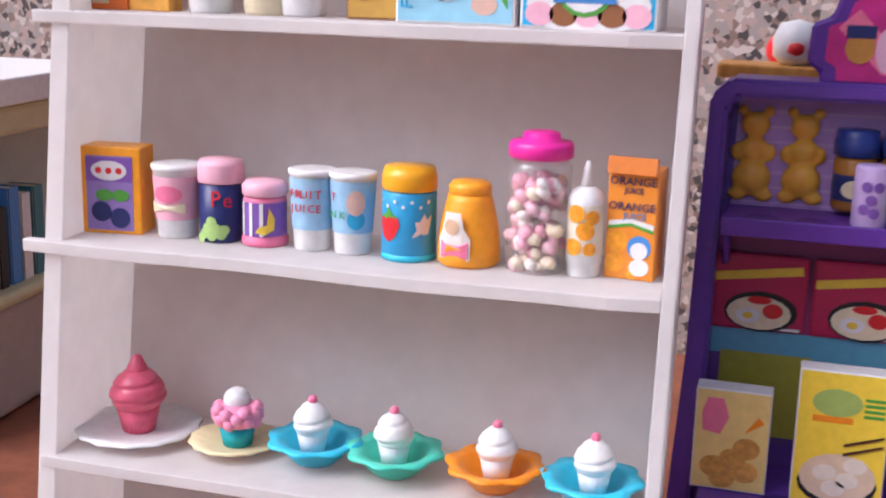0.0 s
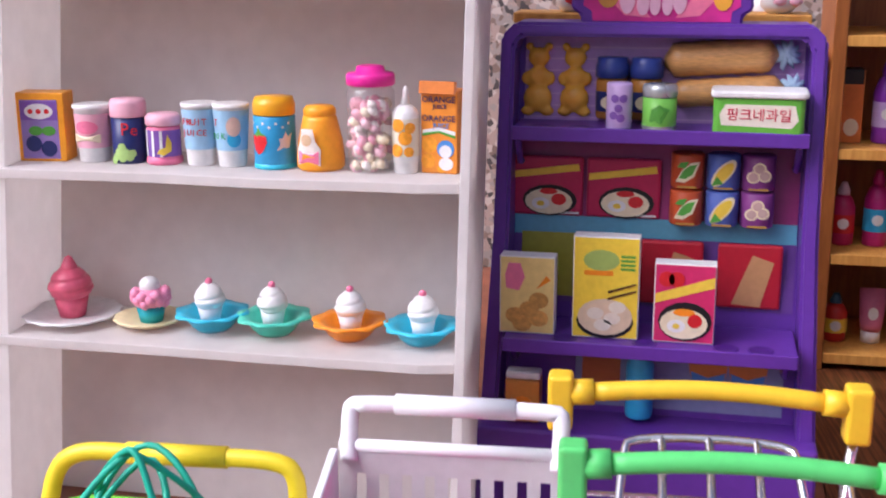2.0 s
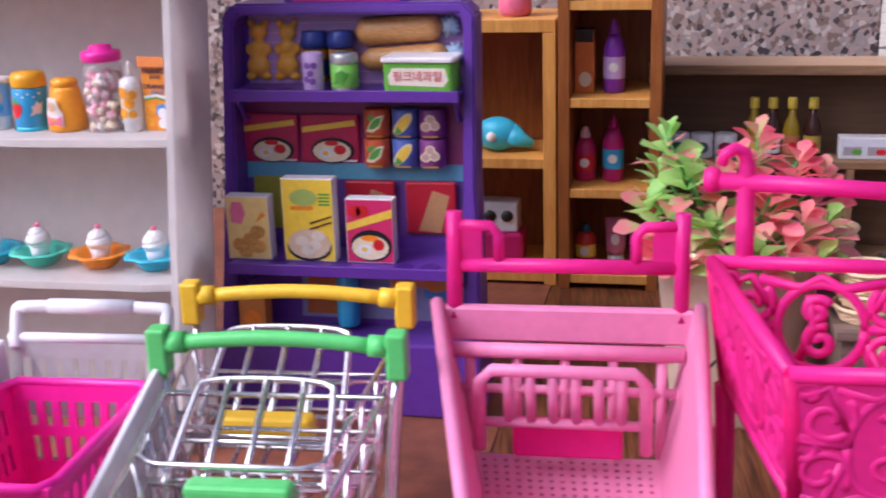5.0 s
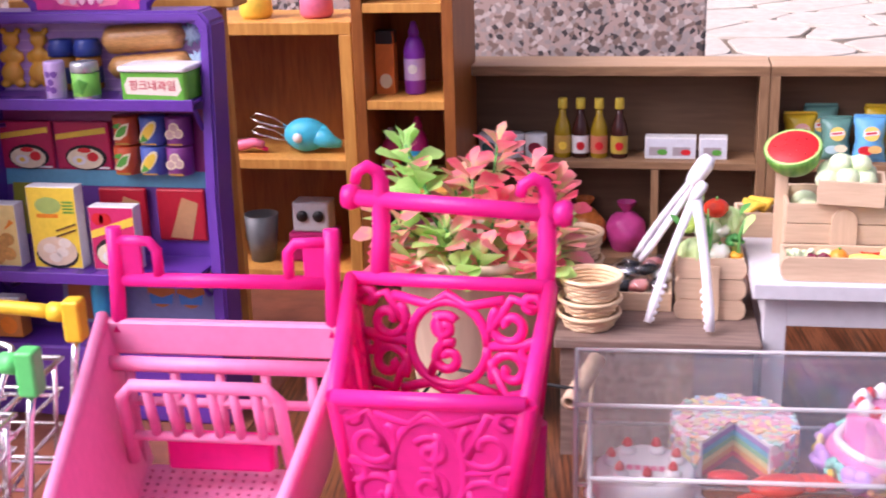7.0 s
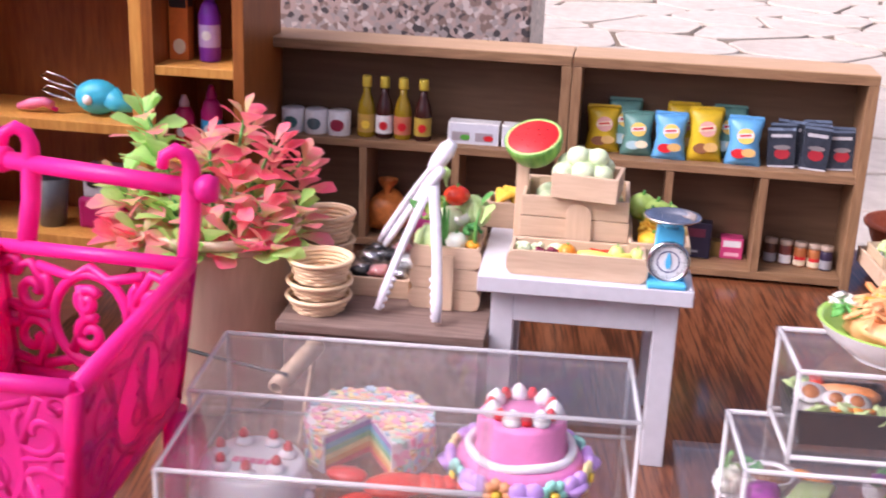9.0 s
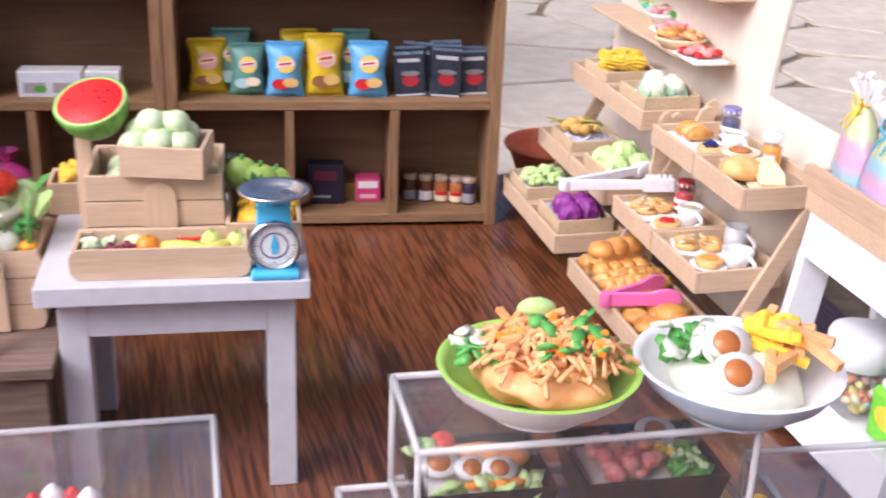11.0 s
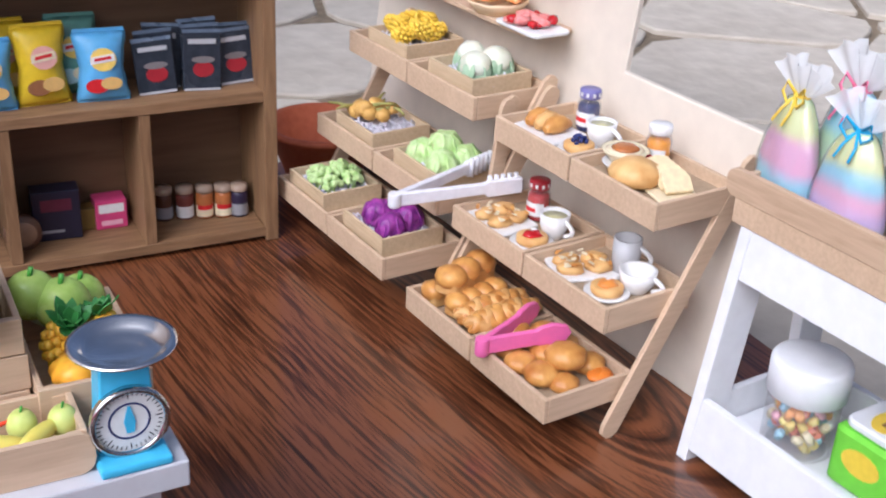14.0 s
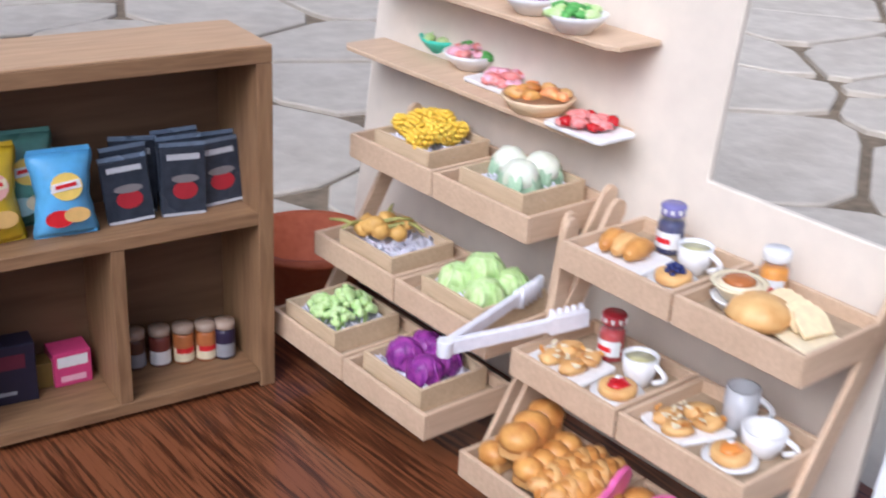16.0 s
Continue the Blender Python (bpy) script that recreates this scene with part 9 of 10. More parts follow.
def bento_a():
    t = thing("bento_box", "black bento box with salmon, boiled eggs and salad", "bento box", (54.6, 17.15, 12.01), 4, "bento boxes")
    tray_box(t, 2.9, 2.3, 1.05)
    part("rice", box(bm_new(), -1.1, -0.9, 0.13, 1.1, 0.9, 0.75, 0.1), K_white, t)
    part("salmon", blob(bm_new(), (0.35, 0.35, 1.0), 0.42, (2.3, 0.75, 0.7), 2, 0.1, (0, 0, -12)), G_fish, t)
    egg_half(t, -0.75, 0.1, 1.1, 0.42)
    egg_half(t, -0.1, -0.15, 1.05, 0.34)
    egg_half(t, 0.45, -0.25, 1.05, 0.34)
    part("tomato", blob(bm_new(), (-0.55, 0.75, 1.15), 0.28, (1, 1, 0.9), 2), G_tom, t)
    greens(t, -1.0, 0.75, 0.95, 0.25, 0.25, 8, G_cab, 1)
    greens(t, 0.1, -0.75, 0.85, 1.0, 0.2, 18, G_cab, 2)
    for k in range(4):
        part("carrot_slice", blob(bm_new(), (-0.2 + 0.3 * k, -0.7, 1.0), 0.2, (1, 0.8, 0.4), 1), G_or, t)


def bento_b():
    t = thing("bento_box", "black bento box with diced meat, egg and greens", "bento box", (58.15, 17.35, 12.01), 4, "bento boxes")
    tray_box(t, 3.1, 2.3, 1.05)
    part("rice", box(bm_new(), -1.2, -0.9, 0.13, 1.2, 0.9, 0.75, 0.1), K_white, t)
    r = random.Random(8)
    for k in range(22):
        part("meat_piece", blob(bm_new(), (r.uniform(-1.05, 0.15), r.uniform(-0.7, 0.7), 0.9 + r.uniform(0, 0.35)), 0.24, (1, 0.9, 0.8), 1, 0.4, seed=k), G_meat, t)
    egg_half(t, 0.55, 0.6, 1.15, 0.42)
    for k in range(12):
        part("corn_grain", blob(bm_new(), (0.45 + r.uniform(-0.2, 0.2), r.uniform(-0.2, 0.2), 0.95 + r.uniform(0, 0.15)), 0.13, sub=1), G_corn, t)
    greens(t, 0.85, -0.4, 0.9, 0.3, 0.45, 22, G_herb, 4)
    for k in range(14):
        part("bean", blob(bm_new(), (0.85 + r.uniform(-0.3, 0.3), -0.4 + r.uniform(-0.4, 0.4), 1.12), 0.09, sub=1), G_pale, t)


def dish(t, r, h, outer, inner, foot=0.5):
    part("bowl", lathe(bm_new(), [(foot * r, 0), (foot * r, 0.12), (0.62 * r, 0.2), (0.88 * r, h * 0.62), (r, h)], 40, cap=False), outer, t)
    part("inner_glaze", lathe(bm_new(), [(r, h), (0.96 * r, h + 0.03), (0.9 * r, h * 0.9), (0.78 * r, h * 0.55), (0.4 * r, 0.3), (0, 0.26)], 40, cap=False), inner, t)


def noodle_bowl():
    t = thing("noodle_bowl", "wide green-glazed bowl of orange noodles and herbs", "bowl", (55.75, 17.0, 14.46), 0)
    dish(t, 2.05, 1.0, K_white, K("green glaze", (0.42, 0.66, 0.14), 0.2, col2=(0.36, 0.58, 0.10), size=0.004))
    part("noodle_mound", blob(bm_new(), (0.2, 0, 0.85), 1.4, (1, 0.95, 0.42), 3, 0.35), G_noodle, t)
    r = random.Random(9)
    b = bm_new()
    for k in range(120):
        a, q = r.uniform(0, 6.28), 1.4 * r.random() ** 0.5
        x, y = 0.2 + q * math.cos(a), q * math.sin(a)
        z = 0.95 + 0.72 * math.sqrt(max(0.02, 1 - (q / 1.5) ** 2))
        w = r.uniform(0, 6.28)
        tube(b, [(x - 0.4 * math.cos(w), y - 0.4 * math.sin(w), z - 0.12), (x, y, z + 0.06), (x + 0.4 * math.cos(w + 0.6), y + 0.4 * math.sin(w + 0.6), z - 0.12)], 0.055, 5)
    tagged(part("noodle_strand", b, G_noodle, t), "thin orange noodle strands", kind="stuff")
    greens(t, -1.3, 0.2, 1.1, 0.35, 0.5, 22, G_herb, 6)
    greens(t, -1.35, 0.3, 1.35, 0.25, 0.35, 6, G_white, 7, "sprout")
    greens(t, 0.3, -0.6, 1.5, 0.8, 0.3, 9, G_herb, 8)
    greens(t, 0.5, 0.2, 1.62, 0.7, 0.6, 6, G_herb, 18)
    for k in range(26):
        part("carrot_strip", box(bm_new(), -0.22, -0.08, 0, 0.22, 0.08, 0.11, 0.02, m=pose(r.uniform(-0.8, 1.2), r.uniform(-0.8, 0.9), 1.6, r.uniform(-25, 25), r.uniform(-25, 25), r.uniform(0, 180))), (G_or, G_noodle, G_fish)[k % 3], t)
    part("lime_wedge", blob(bm_new(), (0.1, 1.0, 1.7), 0.35, (1.2, 0.6, 0.7), 2), G_cab, t)


def salad_bowl():
    t = thing("salad_bowl", "wide pale blue bowl with salad, egg and fries", "bowl", (59.75, 16.7, 14.46), 0)
    dish(t, 2.1, 1.05, K("blue glaze", (0.44, 0.58, 0.72), 0.2, col2=(0.62, 0.70, 0.78), size=0.005), K_white)
    part("rice_mound", blob(bm_new(), (0, 0, 0.75), 1.4, (1, 1, 0.4), 2, 0.2), G_white, t)
    greens(t, -1.0, 0.5, 1.1, 0.5, 0.7, 26, G_herb, 12)
    greens(t, -0.9, 0.3, 1.3, 0.6, 0.7, 14, G_white, 13, "cabbage_shred")
    egg_half(t, -0.35, -0.1, 1.5, 0.48, 45)
    egg_half(t, -0.4, -0.95, 1.3, 0.48, 45)
    r = random.Random(2)
    for k in range(16):
        part("fry", box(bm_new(), -0.1, -0.6, -0.1, 0.1, 0.6, 0.1, 0.02, m=pose(0.75 + r.uniform(-0.5, 0.6), r.uniform(-0.9, 0.8), 1.25 + 0.03 * k, r.uniform(-25, 25), 0, r.uniform(-60, 60))), G_noodle if k % 3 else G_corn, t)
    for k in range(6):
        part("cheese_cube", box(bm_new(), -0.25, -0.25, -0.25, 0.25, 0.25, 0.25, 0.08, m=pose(0.7 + r.uniform(-0.5, 0.5), 0.6 + r.uniform(-0.3, 0.3), 1.5, r.uniform(0, 60), r.uniform(0, 60), 0)), G_corn, t)


def dinner_plate(at, r, seed, kind):
    t = thing("dinner_plate", ("white plate of egg, vegetables and a dip bowl", "white plate of mixed salad and sausages", "white plate of sushi pieces")[kind], "plate", at, 0, "small dinner plates")
    part("plate", lathe(bm_new(), [(0.6 * r, 0), (0.98 * r, 0.16), (r, 0.22), (0.95 * r, 0.22), (0.55 * r, 0.1), (0, 0.1)], 32), K_white, t)
    rr = random.Random(seed)
    if kind == 0:
        part("dip_bowl", lathe(bm_new(), [(0.5, 0.1), (0.75, 0.55), (0.8, 0.6), (0.7, 0.58), (0.55, 0.4), (0, 0.38)], 24, (0.0, 0.3, 0)), K_white, t)
        part("dip", lathe(bm_new(), [(0.66, 0.5), (0, 0.53)], 20, (0.0, 0.3, 0)), K_brown, t)
        greens(t, -0.8, 0.8, 0.4, 0.6, 0.4, 14, G_herb, 20)
        for k in range(7):
            part("egg_piece", blob(bm_new(), (-1.4 + 0.2 * (k % 4), -0.5 + 0.35 * (k // 2), 0.4), 0.3, (1, 0.9, 0.8), 1, 0.2), G_white, t)
        part("red_cabbage", blob(bm_new(), (-0.3, -0.9, 0.5), 0.6, (1, 0.8, 0.7), 2, 0.2), G_purple, t)
        for k in range(8):
            part("cucumber_stick", tube(bm_new(), [(0.4 + 0.16 * k, -1.0 + 0.05 * k, 0.35), (1.0 + 0.12 * k, 0.0, 0.5)], 0.13, 6), G_cab, t)
        for k in range(5):
            part("carrot_slice", blob(bm_new(), (1.0 + 0.15 * k, 0.7 - 0.1 * k, 0.45), 0.3, (1, 0.9, 0.5), 1), G_or, t)
    else:
        cols = [G_meat, G_white, G_herb, G_corn, G_or, G_tom, G_purple]
        for k in range(34):
            a, q = rr.uniform(0, 6.28), r * 0.8 * rr.random() ** 0.5
            part("food_piece", blob(bm_new(), (q * math.cos(a), q * math.sin(a), 0.3 + rr.uniform(0, 0.35)), rr.uniform(0.18, 0.3), (1, 0.9, 0.7), 1, 0.3, seed=k), cols[rr.randrange(7) if kind == 1 else rr.randrange(5)], t)


bento_a()
bento_b()
noodle_bowl()
salad_bowl()
dinner_plate((53.5, 19.7, 8.41), 1.75, 1, 0)
dinner_plate((57.7, 20.1, 8.41), 1.35, 2, 1)
dinner_plate((62.5, 20.3, 8.41), 1.6, 3, 2)

# ---- tray foods, ledges, stand goods ----
TB, TM, TU = (66.6, 42.9, 1.35), (68.85, 43.0, 4.65), (70.45, 42.95, 8.55)
LB, LM, LU = (65.15, 54.45, 1.85), (67.55, 54.3, 4.65), (69.4, 54.85, 8.6)
FL = 0.565
M_jam = K("red jam", (0.50, 0.015, 0.02), 0.15, var=0.15)
M_straw_box = wood("thin box wood", (0.66, 0.51, 0.33), (0.55, 0.41, 0.25), along=(8, 1, 8), scale=70, rough=0.6)


def inner_box(o, x, y, w=3.2, d=3.6):
    t = thing("produce_box", "shallow pale wooden box lined with shredded paper", "box", local(x, y, FL, *o), RZ, "small produce boxes")
    th, h = 0.14, 0.95
    for a in ((0, 0, w, th), (0, d - th, w, d), (0, th + 0.003, th, d - th - 0.003), (w - th, th + 0.003, w, d - th - 0.003)):
        part("side", box(bm_new(), a[0], a[1], 0, a[2], a[3], h, 0.02), M_straw_box, t)
    part("bottom", box(bm_new(), th + 0.003, th + 0.003, 0.01, w - th - 0.003, d - th - 0.003, 0.12), M_straw_box, t)
    r = random.Random(int(x * 10 + y * 7 + o[2] * 3))
    b = bm_new()
    for k in range(70):
        cx, cy = r.uniform(0.3, w - 0.3), r.uniform(0.3, d - 0.3)
        a = r.uniform(0, 6.28)
        tube(b, [(cx - 0.3 * math.cos(a), cy - 0.3 * math.sin(a), 0.5), (cx, cy, 0.5 + r.uniform(0.1, 0.4)), (cx + 0.3 * math.cos(a + 1), cy + 0.3 * math.sin(a + 1), 0.5)], 0.05, 4)
    box(b, 0.2, 0.2, 0.14, w - 0.2, d - 0.2, 0.5)
    tagged(part("shredded_paper", b, G_paper, t), "shredded pale lilac paper", kind="stuff")


def produce(kind, o, x, y, spots, s):
    g = "produce in the left rack"
    for dx, dy, dz in spots:
        FRUIT[kind](local(x + dx, y + dy, FL + 0.75 + dz, *o), s, 40 * dx + 17 * dy, g)


FOUR = ((0.9, 0.9, 0.2), (2.1, 1.0, 0.25), (1.0, 2.4, 0.2), (2.2, 2.4, 0.25), (1.6, 1.7, 0.55))
for _o in (LB, LM, LU):
    inner_box(_o, 0.5, 0.9)
    inner_box(_o, 0.4, 6.3)
produce("red_cabbage", LB, 0.5, 0.9, ((1.0, 1.0, 0.35), (2.1, 1.3, 0.4), (1.2, 2.5, 0.35), (2.2, 2.5, 0.3)), 0.68)
produce("lettuce", LB, 0.4, 6.3, FOUR + ((0.7, 1.7, 0.2), (2.4, 1.7, 0.2)), 0.66)
produce("cabbage", LM, 0.5, 0.9, ((0.9, 0.9, 0.3), (2.2, 1.0, 0.3), (0.9, 2.5, 0.3), (2.2, 2.6, 0.3), (1.6, 1.8, 0.8)), 0.74)
produce("cauliflower", LU, 0.5, 0.9, ((0.9, 1.2, 0.4), (2.1, 1.3, 0.45), (1.6, 2.5, 0.4)), 0.82)


def potatoes():
    r = random.Random(3)
    for k in range(11):
        t = thing("potato", "knobbly golden ginger root with a stalk", "ginger", local(0.4 + r.uniform(0.6, 2.5), 6.3 + r.uniform(1.0, 3.1), FL + 0.95 + r.uniform(0, 0.5), *LM), 70 * k, "ginger roots in the box")
        part("root", blob(bm_new(), (0, 0, 0), 0.38, (1.1, 0.9, 0.9), 2, 0.35, seed=k), G_ginger, t)
        if k < 7:
            part("stalk", tube(bm_new(), [(0.2, 0, 0.1), (0.9, -0.2, 0.25), (1.5, -0.3, 0.2)], [0.1, 0.08, 0.05], 6), K("olive stalk", (0.36, 0.34, 0.10), 0.5, var=0.2), t)


potatoes()
for _k in range(9):
    _t = thing("corn_cob", "short yellow corn cob", "corn", local(0.4 + 0.55 + 0.28 * _k, 6.3 + 1.1 + 0.9 * (_k % 3), FL + 1.1 + 0.15 * (_k % 2), *LU), 60 * _k, "corn cobs in the box", ry=70)
    _b = bm_new()
    for _i in range(6):
        for _j in range(8):
            _w = 2 * math.pi * (_j + 0.5 * (_i % 2)) / 8
            _q = (0.26, 0.34, 0.36, 0.34, 0.28, 0.18)[_i]
            blob(_b, (_q * math.cos(_w), _q * math.sin(_w), -0.5 + 0.2 * _i), 0.13, sub=1)
    tagged(part("cob", _b, G_corn, _t), "rows of corn kernels", kind="stuff")


# breads
def loaf(at, L, r, n, rz, label="glossy golden pull-apart loaf"):
    t = thing("bread_loaf", label, "bread", at, rz, "breads in the low tray")
    prof = round_rect(-r * 0.8, 0, r * 0.8, r * 0.9, r * 0.2, 3)
    part("base", plate(bm_new(), [(x, y) for x, y in round_rect(-L / 2, -r * 0.8, L / 2, r * 0.8, r * 0.3, 4)], 0, r * 0.95, bev=0.06), K_bun, t)
    for k in range(n):
        x = -L / 2 + L * (k + 0.5) / n
        part("crown", blob(bm_new(), (x, 0, r * 0.95), r * 1.0, (L / n / r * 0.72, 1.0, 0.72), 2, 0.06, seed=k), K_bread, t)


def braid(at, L, r, rz):
    t = thing("braided_loaf", "braided golden loaf with shiny crust", "bread", at, rz, "breads in the low tray")
    for ph in range(3):
        pts, rad = [], []
        for i in range(25):
            u = i / 24
            a = u * 15 + ph * 2.094
            taper = math.sin(math.pi * (0.1 + 0.8 * u)) ** 0.5
            pts.append((L * (u - 0.5), 0.5 * r * math.sin(a) * taper, r * 0.55 + 0.3 * r * math.cos(2 * a) * taper))
            rad.append(r * 0.48 * taper)
        part("strand", tube(bm_new(), pts, rad, 8), (K_bread, K_bun, K_bread)[ph], t)


def bun(at, r, mt=None, label="round glossy golden bun"):
    t = thing("bun", label, "bread", at, 0, "breads in the low tray")
    part("crust", lathe(bm_new(), [(0.5 * r, 0), (0.92 * r, 0.14 * r), (r, 0.4 * r), (0.85 * r, 0.72 * r), (0.45 * r, 0.95 * r), (0, r)], 28, wob=lambda a, i: 1 + (0.05 * math.cos(7 * a + 0.6 * i) if i > 1 else 0)), mt or K_bread, t)
    part("base", lathe(bm_new(), [(0.48 * r, -0.02), (0.86 * r, 0.1 * r)], 20, cap=False), K_crumb, t)


def L3(o, x, y, z=0.0):
    return local(x, y, FL + z, *o)


loaf(L3(TB, 1.9, 9.0, 0), 3.0, 0.62, 4, RZ + 5)
loaf(L3(TB, 2.0, 8.4, 0.85), 2.9, 0.72, 3, RZ + 18)
loaf(L3(TB, 2.0, 7.5, 0.15), 2.9, 0.62, 4, RZ + 10)
braid(L3(TB, 2.1, 6.6, 0.25), 3.5, 0.75, RZ + 5)
braid(L3(TB, 2.1, 5.75, 0.25), 3.5, 0.75, RZ + 2)
for _i, (_x, _y, _z, _r) in enumerate(((1.2, 4.0, 0, .62), (2.5, 4.1, 0, .66), (1.0, 2.9, 0, .66), (2.2, 2.9, .1, .66), (3.3, 3.2, .1, .6), (1.1, 1.7, .1, .72), (2.2, 1.7, .55, .82), (3.3, 1.6, .0, .68), (1.6, .95, 0, .6), (1.9, 4.6, .4, .6), (3.2, 4.3, .1, .6))):
    bun(L3(TB, _x, _y, _z), _r, K_bun if _i in (4,) else None)
_t = thing("flat_pastry", "flat pastry with orange glaze", "bread", L3(TB, 3.2, .8, 0.25), 20, "breads in the low tray")
part("pastry", blob(bm_new(), (0, 0, 0), 0.6, (1, 0.8, 0.3), 2, 0.1), K("orange glaze", (0.75, 0.22, 0.03), 0.25, var=0.15), _t)


# pink and white tongs
def flat_tongs(name, label, mt, bend, tips, h=0.75, th=0.2, spoon=True, ribs=False):
    """One bent strip: a fold and two broad arms standing on edge."""
    t = thing(name, label, "tongs", (0, 0, 0))
    B = Vector(bend)
    for i, tip in enumerate(tips):
        d = Vector(tip) - B
        L = d.length
        ang = math.degrees(math.atan2(d.y, d.x))
        pit = math.degrees(math.asin(d.z / L))
        m = pose(B.x, B.y, B.z, 0, -pit, ang)
        b = bm_new()
        if spoon:
            out = [(0, 0.0), (L * 0.6, 0.02)] + [(L * 0.66, -0.1 * h), (L * 0.8, -0.16 * h), (L * 0.93, 0.0), (L, 0.45 * h), (L * 0.95, 0.95 * h), (L * 0.8, 1.18 * h), (L * 0.66, 1.1 * h), (L * 0.6, h * 0.96)] + [(0, h)]
        else:
            out = [(0, 0), (L * 0.7, 0.05), (L * 0.72, -0.12), (L, -0.1), (L, h), (L * 0.72, h * 1.05), (L * 0.7, h * 0.9), (0, h)]
        plate(b, out, -th / 2, th / 2, m @ UP, bev=0.05)
        arm = part("arm", b, mt, t)
        if ribs:
            for k in range(5):
                s = 1 if i == 0 else -1
                b = tube(bm_new(), [(L * 0.75 + 0.3 * k, -s * 0.16, -0.1), (L * 0.75 + 0.3 * k, -s * 0.16, h + 0.16)], 0.11, 6)
                bmesh.ops.transform(b, matrix=m, verts=b.verts)
                part("rib", b, mt, arm)
    b = lathe(bm_new(), [(0.26, 0), (0.28, 0.05), (0.28, h - 0.05), (0.26, h)], 16, (B.x, B.y, B.z))
    part("bend", b, mt, t)


flat_tongs("tongs", "pink plastic tongs lying on the bread tray", K("tong pink", (0.80, 0.16, 0.42), 0.3, var=0.06), (65.9, 46.6, 2.45), ((69.3, 48.1, 2.75), (69.5, 45.9, 2.75)), 0.72, 0.22)
flat_tongs("tongs", "white plastic tongs with ribbed ends across the trays", M_tong, (65.2, 53.5, 5.85), ((71.1, 55.9, 6.05), (70.9, 52.8, 6.05)), 0.6, 0.26, spoon=False, ribs=True)


# breakfast dishes
def flat_plate(o, x, y, rx, ry, rz, label, content, square=True):
    t = thing("plate", label, "plate", L3(o, x, y), RZ + rz, "breakfast plates in the trays")
    if square:
        part("dish", plate(bm_new(), round_rect(-rx, -ry, rx, ry, 0.2, 3), 0, 0.16, bev=0.05), K_cream if content == "bread" else K_white, t)
    else:
        part("dish", lathe(bm_new(), [(0.6 * rx, 0), (rx, 0.14), (rx, 0.18), (0.6 * rx, 0.1), (0, 0.1)], 28), K_white, t)
    r = random.Random(int(rx * 100 + x * 31 + y * 7))
    if content == "croissant":
        for k in range(3):
            pts = [(-rx * 0.7 + rx * 1.4 * u, 0.0 + ry * 0.4 * (k - 1) + 0.1 * math.sin(3 * u), 0.42 + 0.1 * math.sin(math.pi * u)) for u in [i / 10 for i in range(11)]]
            rad = [0.36 * math.sin(math.pi * (0.12 + 0.76 * i / 10)) * (1 + 0.12 * (i % 2)) for i in range(11)]
            part("croissant", tube(bm_new(), pts, rad, 10), K_bun if k % 2 else K_bread, t)
    elif content == "pastry":
        for k in range(4):
            part("pastry", blob(bm_new(), (-rx * 0.45 + rx * 0.9 * (k % 2), -ry * 0.35 + ry * 0.7 * (k // 2), 0.32), 0.52, (1.1, 0.85, 0.45), 2, 0.35, seed=k), K_bun, t)
        for k in range(26):
            part("almond_flake", box(bm_new(), -0.12, -0.07, 0, 0.12, 0.07, 0.03, m=pose(r.uniform(-rx, rx) * 0.75, r.uniform(-ry, ry) * 0.7, 0.55, r.uniform(-20, 20), r.uniform(-20, 20), r.uniform(0, 180))), K_cream if k % 2 else K_bread, t)
    elif content in ("jam", "berry", "cream"):
        part("toast", lathe(bm_new(), [(0.62 * rx, 0.12), (0.72 * rx, 0.2), (0.72 * rx, 0.42), (0.6 * rx, 0.48), (0, 0.46)], 20), K_bun, t)
        if content == "berry":
            for k in range(14):
                a = k * 137.5
                q = 0.09 * k ** 0.5
                part("blueberry", blob(bm_new(), (q * math.cos(radians(a)), q * math.sin(radians(a)), 0.62 - 0.02 * k + 0.12), 0.11, sub=1), K_navy, t)
        else:
            part("topping", blob(bm_new(), (0, 0, 0.48), 0.42 * rx, (1.1, 0.9, 0.4), 2, 0.4), M_jam if content == "jam" else K("apricot glaze", (0.80, 0.30, 0.06), 0.3, var=0.2), t)
            part("topping", blob(bm_new(), (0.25 * rx, 0.2 * rx, 0.52), 0.2 * rx, (1, 1, 0.6), 1), K_white, t)
    elif content == "bread":
        for k in range(4):
            b = plate(bm_new(), [(-0.55, 0), (0.55, 0), (0.6, 0.6), (0.45, 0.95), (0, 1.05), (-0.45, 0.95), (-0.6, 0.6)], -0.09, 0.09, pose(0.1, 0.75 - 0.42 * k, 0.28, 35, 0, 0), bev=0.03)
            part("bread_slice", b, K_crumb, t)
    return t


